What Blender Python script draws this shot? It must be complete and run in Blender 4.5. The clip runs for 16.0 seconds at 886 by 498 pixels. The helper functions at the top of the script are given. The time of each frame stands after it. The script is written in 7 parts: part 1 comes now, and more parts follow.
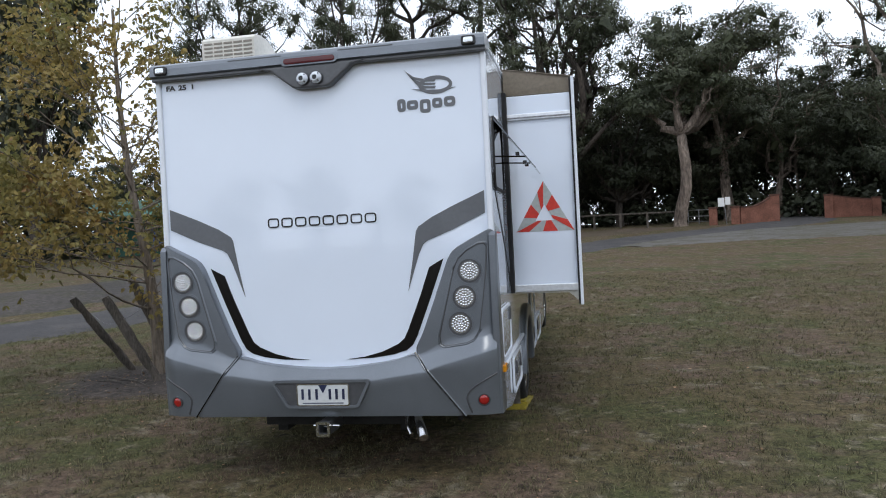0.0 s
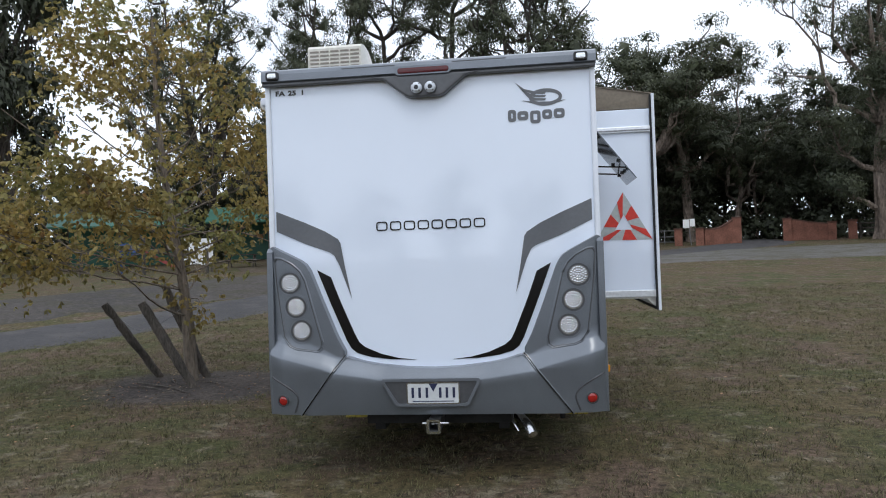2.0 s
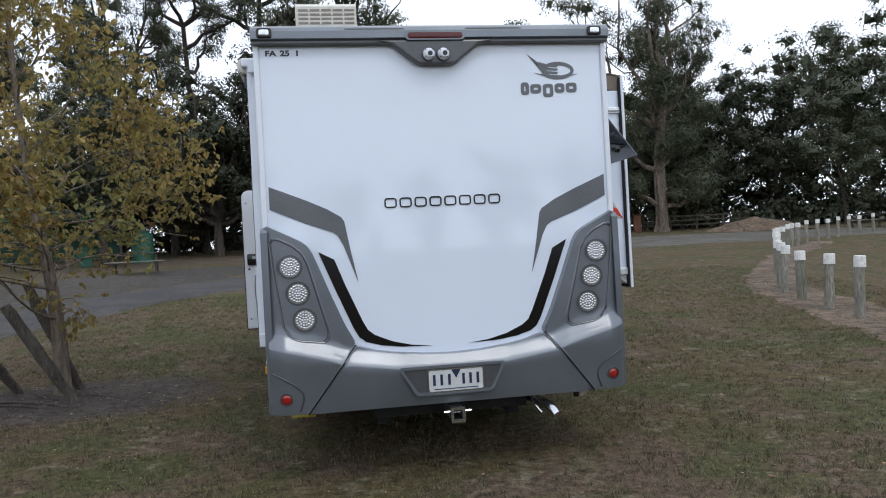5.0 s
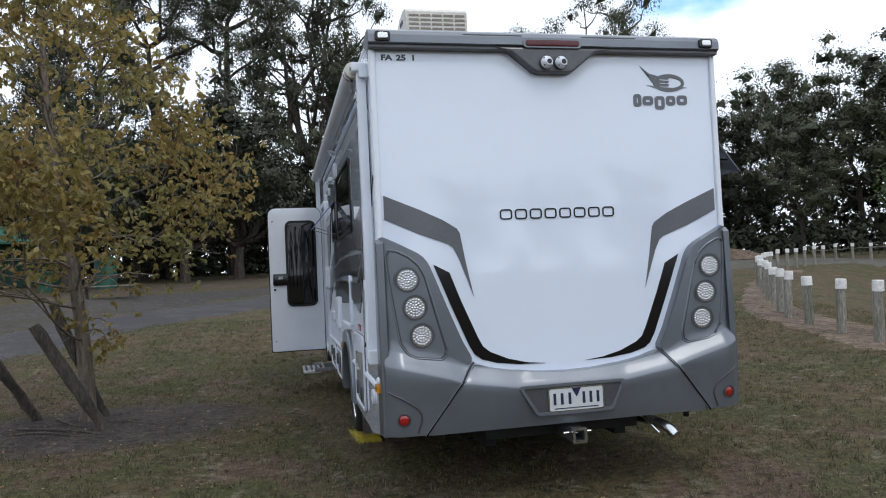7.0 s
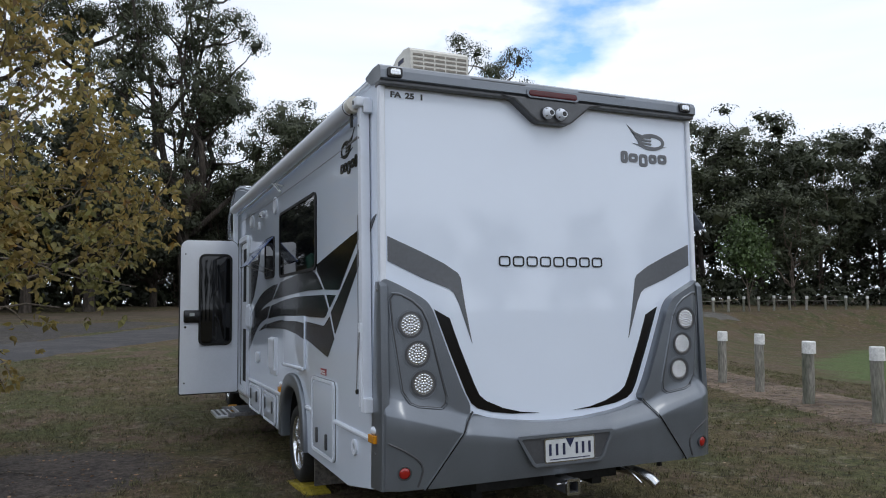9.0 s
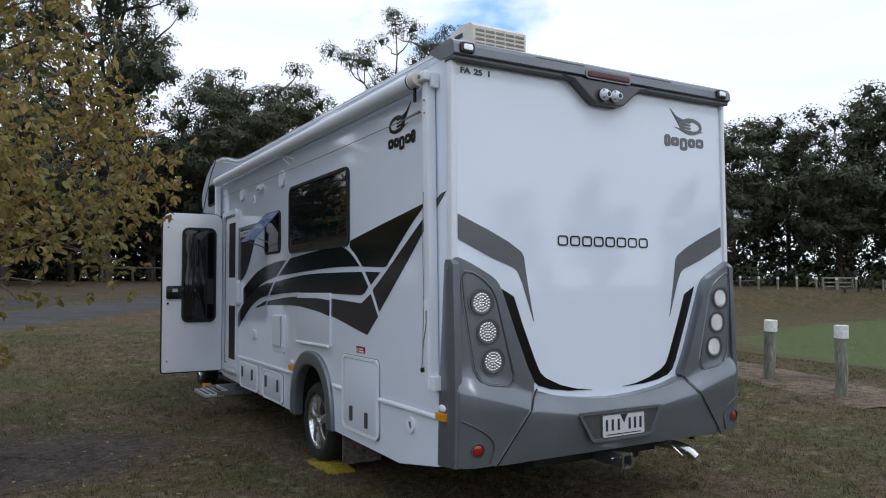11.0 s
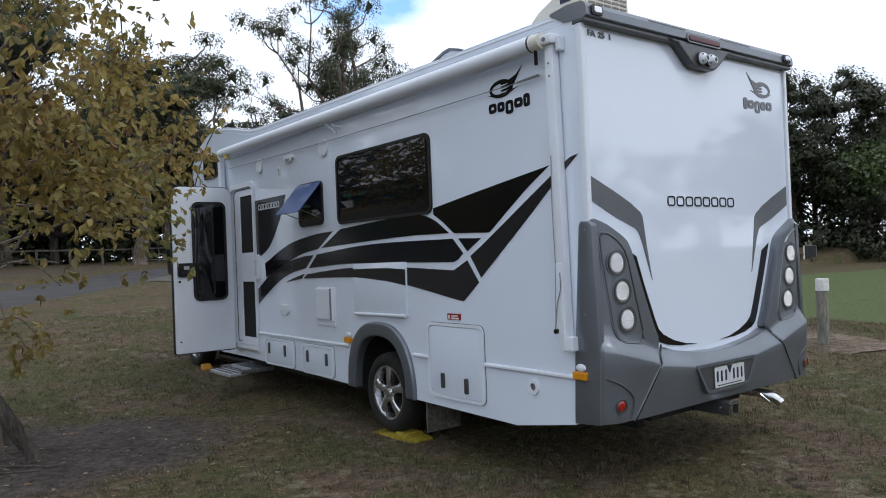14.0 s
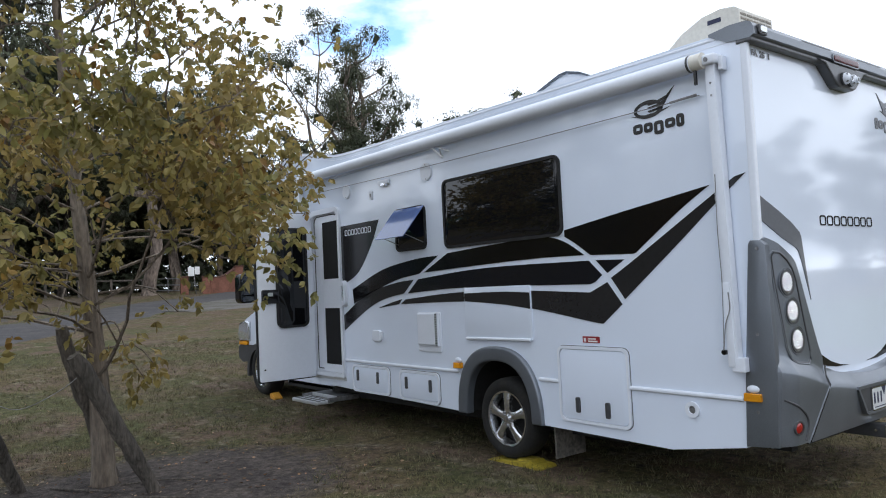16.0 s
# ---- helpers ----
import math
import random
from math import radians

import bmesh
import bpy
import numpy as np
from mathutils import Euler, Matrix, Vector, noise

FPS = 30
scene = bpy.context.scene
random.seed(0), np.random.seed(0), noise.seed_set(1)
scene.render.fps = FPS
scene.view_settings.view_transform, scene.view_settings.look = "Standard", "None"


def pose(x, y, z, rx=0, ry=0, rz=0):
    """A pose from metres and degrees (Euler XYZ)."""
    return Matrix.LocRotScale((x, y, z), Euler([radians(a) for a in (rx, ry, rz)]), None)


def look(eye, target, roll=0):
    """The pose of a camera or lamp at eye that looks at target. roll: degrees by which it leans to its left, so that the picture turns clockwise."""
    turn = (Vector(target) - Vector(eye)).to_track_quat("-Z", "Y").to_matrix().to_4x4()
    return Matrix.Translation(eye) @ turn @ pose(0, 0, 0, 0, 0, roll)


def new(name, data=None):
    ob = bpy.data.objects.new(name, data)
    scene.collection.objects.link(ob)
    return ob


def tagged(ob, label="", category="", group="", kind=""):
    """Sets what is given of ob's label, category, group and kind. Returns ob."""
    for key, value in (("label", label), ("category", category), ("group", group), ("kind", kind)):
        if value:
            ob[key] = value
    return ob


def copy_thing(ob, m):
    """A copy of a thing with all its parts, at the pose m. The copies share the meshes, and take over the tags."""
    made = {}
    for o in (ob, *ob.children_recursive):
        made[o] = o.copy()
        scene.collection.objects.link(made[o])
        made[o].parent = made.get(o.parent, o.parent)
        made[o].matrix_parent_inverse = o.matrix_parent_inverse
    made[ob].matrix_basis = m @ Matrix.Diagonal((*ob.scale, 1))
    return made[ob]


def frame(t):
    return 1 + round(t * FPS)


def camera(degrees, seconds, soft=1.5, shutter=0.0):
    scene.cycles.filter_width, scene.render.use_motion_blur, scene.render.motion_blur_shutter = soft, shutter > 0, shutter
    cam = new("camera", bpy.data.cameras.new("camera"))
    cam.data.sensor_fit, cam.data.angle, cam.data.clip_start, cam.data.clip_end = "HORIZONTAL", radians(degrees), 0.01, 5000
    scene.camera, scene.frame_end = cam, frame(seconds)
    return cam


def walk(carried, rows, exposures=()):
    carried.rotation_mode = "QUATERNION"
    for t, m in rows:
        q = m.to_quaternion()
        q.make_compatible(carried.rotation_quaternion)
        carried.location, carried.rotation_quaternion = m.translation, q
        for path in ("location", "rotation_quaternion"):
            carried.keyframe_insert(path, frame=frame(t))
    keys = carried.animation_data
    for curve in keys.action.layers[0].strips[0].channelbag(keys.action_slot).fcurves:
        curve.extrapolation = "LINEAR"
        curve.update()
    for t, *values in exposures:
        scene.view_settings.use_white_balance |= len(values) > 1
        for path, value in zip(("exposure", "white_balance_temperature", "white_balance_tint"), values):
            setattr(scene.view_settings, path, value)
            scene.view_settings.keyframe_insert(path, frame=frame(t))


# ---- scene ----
cam = camera(62.2, 16.0, soft=1.05)
PATH = [
    (0, (1.817, -4.948, 1.817), (1.446, -2.983, 1.795), -2.9),
    (0.5, (1.577, -5.132, 1.818), (1.364, -3.143, 1.834), -2.4),
    (1, (1.337, -5.193, 1.781), (1.066, -3.213, 1.839), -2.1),
    (1.5, (1.04, -5.221, 1.76), (0.71, -3.248, 1.778), -1.8),
    (2, (0.758, -5.326, 1.762), (0.511, -3.342, 1.784), -2.0),
    (2.5, (0.571, -5.319, 1.744), (0.374, -3.329, 1.712), -2.6),
    (3, (0.358, -5.218, 1.741), (0.225, -3.223, 1.719), -2.6),
    (3.5, (0.071, -5.167, 1.727), (-0.001, -3.169, 1.728), -2.4),
    (4, (-0.266, -5.145, 1.73), (-0.15, -3.148, 1.696), -2.7),
    (4.2, (-0.373, -5.114, 1.723), (-0.212, -3.121, 1.685), -2.7),
    (6.3, (-1.465, -4.735, 1.645), (-1.039, -2.783, 1.72), -4.0),
    (6.5, (-1.56, -4.681, 1.642), (-1.163, -2.722, 1.719), -3.7),
    (7, (-1.832, -4.597, 1.635), (-1.4, -2.645, 1.702), -2.7),
    (7.5, (-2.065, -4.531, 1.664), (-1.519, -2.607, 1.683), -2.4),
    (8, (-2.223, -4.399, 1.677), (-1.594, -2.503, 1.765), -2.1),
    (8.5, (-2.396, -4.257, 1.67), (-1.693, -2.391, 1.814), -1.1),
    (9, (-2.67, -4.201, 1.691), (-1.87, -2.375, 1.857), -0.8),
    (9.5, (-2.871, -4.137, 1.702), (-1.984, -2.348, 1.82), -0.6),
    (9.7, (-2.936, -4.084, 1.703), (-2.045, -2.298, 1.818), -0.5),
    (11.8, (-3.776, -3.507, 1.707), (-2.662, -1.849, 1.815), -1.4),
    (12, (-3.833, -3.426, 1.707), (-2.698, -1.784, 1.826), -1.8),
    (12.5, (-4.078, -3.329, 1.701), (-2.975, -1.669, 1.867), -1.3),
    (13, (-4.354, -3.293, 1.694), (-3.163, -1.687, 1.747), -1.2),
    (13.5, (-4.519, -3.174, 1.671), (-3.326, -1.569, 1.67), -0.9),
    (14, (-4.666, -2.98, 1.686), (-3.451, -1.391, 1.708), -2.3),
    (14.5, (-4.881, -2.823, 1.677), (-3.647, -1.25, 1.696), -2.2),
    (15, (-5.128, -2.685, 1.693), (-3.864, -1.135, 1.71), -2.0),
    (15.5, (-5.313, -2.477, 1.692), (-4.059, -0.92, 1.754), -2.8),
    (16, (-5.476, -2.283, 1.679), (-4.247, -0.709, 1.781), -2.7),
]
walk(cam, [(t, look(eye, target, roll)) for t, eye, target, roll in PATH],
     exposures=((0.0, -0.13), (4.2, -0.18), (7.0, -0.22), (7.5, -0.18), (8.5, -0.30), (9.0, -0.44), (12.5, -0.42), (13.0, -0.44), (14.0, -0.28), (15.0, -0.06), (16.0, 0.0)))

# ---- daylight: bright overcast with a few blue gaps ----
SUN_EL, SUN_ROT = radians(52), radians(155)
world = bpy.data.worlds.new("World")
scene.world = world
world.use_nodes = True
wn, wl = world.node_tree.nodes, world.node_tree.links
wn.clear()
w_out, w_bg = wn.new("ShaderNodeOutputWorld"), wn.new("ShaderNodeBackground")
w_sky = wn.new("ShaderNodeTexSky")
w_sky.sky_type, w_sky.sun_disc = "NISHITA", False
w_sky.sun_elevation, w_sky.sun_rotation = SUN_EL, SUN_ROT
w_co, w_map = wn.new("ShaderNodeTexCoord"), wn.new("ShaderNodeMapping")
w_map.inputs["Scale"].default_value = (1.0, 1.0, 2.2)
w_map.inputs["Location"].default_value = (0.35, 0.1, 0.0)
w_n1, w_n2 = wn.new("ShaderNodeTexNoise"), wn.new("ShaderNodeTexNoise")
w_n1.inputs["Scale"].default_value, w_n1.inputs["Detail"].default_value = 2.6, 7.0
w_n2.inputs["Scale"].default_value, w_n2.inputs["Detail"].default_value = 1.9, 5.0
w_cover, w_tone, w_mix = wn.new("ShaderNodeValToRGB"), wn.new("ShaderNodeValToRGB"), wn.new("ShaderNodeMix")
w_mix.data_type = "RGBA"
w_cover.color_ramp.elements[0].position, w_cover.color_ramp.elements[1].position = 0.20, 0.32
w_tone.color_ramp.elements[0].position, w_tone.color_ramp.elements[1].position = 0.34, 0.62
w_tone.color_ramp.elements[0].color = (11.4, 12.4, 14.2, 1)
w_tone.color_ramp.elements[1].color = (13.65, 14.8, 16.7, 1)
w_bright = w_tone.color_ramp.elements.new(0.74)
w_bright.color = (24.0, 25.5, 27.9, 1)
wl.new(w_co.outputs["Generated"], w_map.inputs["Vector"])
wl.new(w_map.outputs["Vector"], w_n1.inputs["Vector"])
w_bands = wn.new("ShaderNodeMapping")
w_bands.inputs["Scale"].default_value, w_bands.inputs["Location"].default_value = (0.8, 0.8, 5.5), (0.2, 0.4, 0.3)
wl.new(w_co.outputs["Generated"], w_bands.inputs["Vector"])
wl.new(w_bands.outputs["Vector"], w_n2.inputs["Vector"])
wl.new(w_n1.outputs["Fac"], w_cover.inputs["Fac"])
wl.new(w_n2.outputs["Fac"], w_tone.inputs["Fac"])
# a ragged blue gap high beyond the gate
w_dot, w_gap, w_wob, w_mul = wn.new("ShaderNodeVectorMath"), wn.new("ShaderNodeMapRange"), wn.new("ShaderNodeTexNoise"), wn.new("ShaderNodeMath")
w_dot.operation, w_mul.operation = "DOT_PRODUCT", "MULTIPLY"
w_dot.inputs[1].default_value = (math.sin(radians(33.5)) * math.cos(radians(24)), math.cos(radians(33.5)) * math.cos(radians(24)), math.sin(radians(24)))
w_wob.inputs["Scale"].default_value, w_wob.inputs["Detail"].default_value = 7.0, 8.0
wl.new(w_map.outputs["Vector"], w_wob.inputs["Vector"])
w_add = wn.new("ShaderNodeMath")
w_add.operation = "MULTIPLY_ADD"
w_add.inputs[1].default_value = 0.075
wl.new(w_co.outputs["Generated"], w_dot.inputs[0])
wl.new(w_wob.outputs["Fac"], w_add.inputs[0])
wl.new(w_dot.outputs["Value"], w_add.inputs[2])
w_gap.inputs["From Min"].default_value, w_gap.inputs["From Max"].default_value = 1.029, 1.043
w_gap.inputs["To Min"].default_value, w_gap.inputs["To Max"].default_value = 1.0, 0.0
wl.new(w_add.outputs["Value"], w_gap.inputs["Value"])
wl.new(w_cover.outputs["Color"], w_mul.inputs[0])
wl.new(w_gap.outputs["Result"], w_mul.inputs[1])
wl.new(w_mul.outputs["Value"], w_mix.inputs["Factor"])
w_gain = wn.new("ShaderNodeVectorMath")
w_gain.operation = "MULTIPLY"
w_gain.inputs[1].default_value = (2.6, 3.3, 3.7)
wl.new(w_sky.outputs["Color"], w_gain.inputs[0])
wl.new(w_gain.outputs["Vector"], w_mix.inputs["A"])
wl.new(w_tone.outputs["Color"], w_mix.inputs["B"])
wl.new(w_mix.outputs["Result"], w_bg.inputs["Color"])
w_bg.inputs["Strength"].default_value = 0.105
wl.new(w_bg.outputs["Background"], w_out.inputs["Surface"])

sun = new("sun", bpy.data.lights.new("sun", "SUN"))
sun.data.energy, sun.data.angle, sun.data.color = 0.7, radians(16), (1.0, 0.96, 0.9)
sun.matrix_world = look((0, 0, 0), (-0.35 * math.cos(SUN_EL), 0.9 * math.cos(SUN_EL), -math.sin(SUN_EL)))


# ---- materials ----
def mat(name, col, rough=0.5, metal=0.0, var=0.12, scale=3.0, fine=40.0, bump=0.0, bscale=80.0, coat=0.0, tint=None, stretch=(1, 1, 1), rand=0.0, thin=0.0):
    """A surface with variation at two scales, fine relief, and optional second colour."""
    m = bpy.data.materials.new(name)
    m.use_nodes = True
    n, l = m.node_tree.nodes, m.node_tree.links
    b = n["Principled BSDF"]
    geo, mp = n.new("ShaderNodeNewGeometry"), n.new("ShaderNodeMapping")
    mp.inputs["Scale"].default_value = stretch
    l.new(geo.outputs["Position"], mp.inputs["Vector"])
    a, f = n.new("ShaderNodeTexNoise"), n.new("ShaderNodeTexNoise")
    for t, s in ((a, scale), (f, fine)):
        t.inputs["Scale"].default_value, t.inputs["Detail"].default_value = s, 4.0
        l.new(mp.outputs["Vector"], t.inputs["Vector"])
    c2 = tint or tuple(c * (1 - 1.6 * var) for c in col)
    mix = n.new("ShaderNodeMix")
    mix.data_type = "RGBA"
    mix.inputs["A"].default_value, mix.inputs["B"].default_value = (*col, 1), (*c2, 1)
    ramp = n.new("ShaderNodeValToRGB")
    ramp.color_ramp.elements[0].position, ramp.color_ramp.elements[1].position = 0.35, 0.68
    l.new(a.outputs["Fac"], ramp.inputs["Fac"])
    l.new(ramp.outputs["Color"], mix.inputs["Factor"])
    hsv = n.new("ShaderNodeHueSaturation")
    val = n.new("ShaderNodeMapRange")
    val.inputs["To Min"].default_value, val.inputs["To Max"].default_value = 1 - var * 1.4, 1 + var * 1.4
    val.inputs["From Min"].default_value, val.inputs["From Max"].default_value = 0.3, 0.7
    src = f.outputs["Fac"]
    if rand:
        isl, add = n.new("ShaderNodeNewGeometry"), n.new("ShaderNodeMix")
        add.inputs["Factor"].default_value = rand
        l.new(src, add.inputs["A"])
        l.new(isl.outputs["Random Per Island"], add.inputs["B"])
        src = add.outputs["Result"]
    l.new(src, val.inputs["Value"])
    l.new(val.outputs["Result"], hsv.inputs["Value"])
    l.new(mix.outputs["Result"], hsv.inputs["Color"])
    l.new(hsv.outputs["Color"], b.inputs["Base Color"])
    rr = n.new("ShaderNodeMapRange")
    rr.inputs["To Min"].default_value, rr.inputs["To Max"].default_value = max(rough - 0.12 * rough, 0.02), min(rough + 0.2 * rough, 1)
    l.new(a.outputs["Fac"], rr.inputs["Value"])
    l.new(rr.outputs["Result"], b.inputs["Roughness"])
    b.inputs["Metallic"].default_value = metal
    b.inputs["Coat Weight"].default_value = coat
    b.inputs["Coat Roughness"].default_value = 0.035
    if bump:
        bn, bp = n.new("ShaderNodeTexNoise"), n.new("ShaderNodeBump")
        bn.inputs["Scale"].default_value, bn.inputs["Detail"].default_value = bscale, 5.0
        l.new(mp.outputs["Vector"], bn.inputs["Vector"])
        bp.inputs["Strength"].default_value, bp.inputs["Distance"].default_value = min(bump * 4, 1.0), 0.02 * bump * 10 / max(bscale, 1) * 20
        l.new(bn.outputs["Fac"], bp.inputs["Height"])
        l.new(bp.outputs["Normal"], b.inputs["Normal"])
    if thin:
        tr, ms = n.new("ShaderNodeBsdfTranslucent"), n.new("ShaderNodeMixShader")
        ms.inputs["Fac"].default_value = thin
        l.new(hsv.outputs["Color"], tr.inputs["Color"])
        l.new(b.outputs["BSDF"], ms.inputs[1])
        l.new(tr.outputs["BSDF"], ms.inputs[2])
        l.new(ms.outputs["Shader"], n["Material Output"].inputs["Surface"])
    return m


M_WHITE = mat("white_gelcoat", (0.715, 0.785, 0.90), 0.07, var=0.008, scale=0.6, fine=2.5, coat=0.9)
M_WHITE2 = mat("white_plastic", (0.71, 0.75, 0.82), 0.38, var=0.012, scale=4)
M_ALU = mat("aluminium_extrusion", (0.72, 0.74, 0.77), 0.32, metal=0.7, var=0.06, scale=6)
M_GREY = mat("grey_moulded_bumper", (0.178, 0.198, 0.226), 0.34, metal=0.55, var=0.13, scale=2.2, fine=420, coat=0.42)
M_DGREY = mat("dark_grey_plastic", (0.055, 0.057, 0.062), 0.45, var=0.1, scale=6)
M_LIP = mat("dark_grey_moulding", (0.080, 0.083, 0.090), 0.36, metal=0.3, var=0.08, scale=5, coat=0.4)
M_STRIPE = mat("grey_vinyl", (0.105, 0.112, 0.125), 0.3, var=0.05, scale=3, coat=0.3)
M_CHAR = mat("charcoal_vinyl", (0.019, 0.019, 0.021), 0.16, var=0.05, scale=3, coat=0.1)
M_NAVY = mat("blue_black_vinyl", (0.007, 0.008, 0.012), 0.14, var=0.05, scale=3, coat=0.1)
M_BLACK = mat("black_vinyl", (0.003, 0.003, 0.004), 0.14, var=0.05, scale=3, coat=0.1)
M_RUBBER = mat("black_rubber", (0.012, 0.012, 0.013), 0.75, var=0.2, scale=12, bump=0.05, bscale=120)
M_TYRE = mat("tyre_rubber", (0.008, 0.008, 0.008), 0.9, var=0.25, scale=9, bump=0.1, bscale=90, tint=(0.014, 0.013, 0.011))
M_RIM = mat("silver_alloy", (0.80, 0.81, 0.83), 0.16, metal=0.95, var=0.1, scale=9)
M_CHROME = mat("chrome", (0.60, 0.61, 0.63), 0.20, metal=1.0, var=0.03)
M_STEEL = mat("worn_steel", (0.30, 0.30, 0.31), 0.42, metal=0.8, var=0.2, scale=14)
M_UNDER = mat("near_black_underbody", (0.012, 0.012, 0.012), 0.8, var=0.3, scale=5)
M_GLASS = mat("tinted_acrylic_window", (0.004, 0.0045, 0.006), 0.03, var=0.05, coat=0.1)
M_RED = mat("red_reflector", (0.33, 0.012, 0.010), 0.10, var=0.1, scale=20, fine=300, coat=0.9)
M_REDDK = mat("dark_red_lens", (0.085, 0.004, 0.007), 0.12, var=0.1, scale=20, fine=300, coat=0.15)
M_REDV = mat("red_reflective_vinyl", (0.62, 0.035, 0.02), 0.4, var=0.08, scale=9)
M_LABEL = mat("dark_red_label", (0.30, 0.018, 0.026), 0.4, var=0.08, scale=9)
M_SILV = mat("silver_reflective_vinyl", (0.42, 0.46, 0.46), 0.42, var=0.06, scale=9)
M_AMBER = mat("amber_lens", (0.75, 0.30, 0.01), 0.18, var=0.1, fine=200, coat=0.5)
M_LENS = mat("clear_lens", (0.78, 0.80, 0.83), 0.10, metal=0.75, var=0.08, scale=160, fine=420, coat=0.6)
M_YELLOW = mat("yellow_plastic_ramp", (0.36, 0.28, 0.03), 0.5, var=0.2, scale=8, bump=0.03)
M_CREAM = mat("cream_plastic", (0.66, 0.64, 0.58), 0.45, var=0.06, scale=5)
M_FABRIC = mat("beige_vinyl_canvas", (0.30, 0.255, 0.20), 0.8, var=0.08, scale=3, thin=0.25)
M_ROPE = mat("grey_cord", (0.22, 0.22, 0.23), 0.8)
M_CHOCK = mat("orange_plastic", (0.52, 0.25, 0.03), 0.5, var=0.1)
M_NET = mat("dark_netting", (0.030, 0.032, 0.034), 0.8, var=0.2)
M_BLUEP = mat("blue_tinted_acrylic", (0.075, 0.125, 0.30), 0.10, var=0.06, coat=0.35)
M_SMOKE = mat("smoked_acrylic", (0.11, 0.13, 0.16), 0.12, var=0.05, coat=0.6)
M_BLUELAB = mat("blue_label", (0.012, 0.018, 0.060), 0.4)
M_FLAP = mat("dirty_rubber", (0.060, 0.055, 0.049), 0.8, var=0.35, scale=7, tint=(0.135, 0.120, 0.100))
M_SLOT = mat("shaded_beige_slot", (0.26, 0.235, 0.20), 0.6)
M_PLATE = mat("white_plate", (0.56, 0.58, 0.59), 0.45, var=0.05)
M_LEDBOWL = mat("lamp_bowl", (0.56, 0.57, 0.59), 0.16, metal=0.9, var=0.12, scale=60)
M_MESH = mat("black_fly_mesh", (0.004, 0.004, 0.004), 0.9, var=0.1)
M_MIRROR = mat("mirror_glass", (0.85, 0.87, 0.9), 0.03, metal=1.0, var=0.01)

M_BARK = mat("grey_bark", (0.20, 0.165, 0.13), 0.9, var=0.3, scale=5, fine=40, bump=0.3, bscale=14, stretch=(1, 1, 0.25), tint=(0.11, 0.085, 0.065))
M_GUMBARK = mat("gum_bark", (0.27, 0.215, 0.175), 0.85, var=0.35, scale=0.9, fine=9, bump=0.3, bscale=5, stretch=(1, 1, 0.3), tint=(0.085, 0.065, 0.052))
M_DARKBARK = mat("dark_bark", (0.075, 0.06, 0.048), 0.9, var=0.35, scale=1.5, fine=12, bump=0.3, bscale=5, stretch=(1, 1, 0.3))
M_STAKE = mat("weathered_hardwood", (0.105, 0.089, 0.074), 0.9, var=0.35, scale=6, fine=60, bump=0.3, bscale=25, stretch=(1, 1, 0.2), tint=(0.05, 0.045, 0.038))
M_POST = mat("treated_pine", (0.26, 0.245, 0.215), 0.85, var=0.3, scale=5, fine=50, bump=0.25, bscale=22, stretch=(1, 1, 0.16), tint=(0.13, 0.135, 0.10))
M_CAP = mat("white_paint", (0.76, 0.76, 0.74), 0.6, var=0.12, scale=14)
M_GUMLEAF = mat("gum_leaves", (0.086, 0.096, 0.052), 0.55, var=0.24, scale=0.35, fine=3, rand=0.5, thin=0.22, tint=(0.055, 0.068, 0.038))
M_DARKLEAF = mat("dark_leaves", (0.049, 0.055, 0.031), 0.6, var=0.24, scale=0.3, fine=3, rand=0.5, thin=0.18, tint=(0.042, 0.051, 0.027))
M_MIDLEAF = mat("green_leaves", (0.088, 0.135, 0.045), 0.5, var=0.3, scale=0.6, fine=5, rand=0.6, thin=0.25)
M_AUTUMN = mat("turning_leaves", (0.318, 0.230, 0.075), 0.5, var=0.24, scale=1.1, fine=7, rand=0.5, thin=0.5, tint=(0.178, 0.178, 0.060))
M_RUST = mat("rusty_leaves", (0.19, 0.105, 0.035), 0.55, var=0.3, scale=2, fine=9, rand=0.6, thin=0.3, tint=(0.22, 0.14, 0.02))
M_LITTER = mat("fallen_leaves", (0.19, 0.145, 0.095), 0.8, var=0.4, scale=2, fine=20, rand=0.8, tint=(0.19, 0.10, 0.05))
M_BRICK = mat("red_brick", (0.205, 0.085, 0.056), 0.85, var=0.2, scale=2, fine=14, bump=0.1, bscale=60)
M_BRICKCAP = mat("dark_brick_cap", (0.12, 0.055, 0.038), 0.85, var=0.2, scale=2)
M_SIGN = mat("white_sign", (0.72, 0.73, 0.72), 0.5, var=0.05)
M_GREENMETAL = mat("green_sheet_metal", (0.018, 0.11, 0.07), 0.5, var=0.12, scale=1.2)
M_PLAYBLUE = mat("blue_painted_steel", (0.035, 0.075, 0.20), 0.45, var=0.15, scale=3)
M_PLAYRED = mat("faded_red_plastic", (0.30, 0.055, 0.045), 0.5, var=0.15, scale=3)
M_DIRTHEAP = mat("brown_earth", (0.19, 0.135, 0.095), 0.95, var=0.3, scale=1.2, fine=9, bump=0.4, bscale=4)


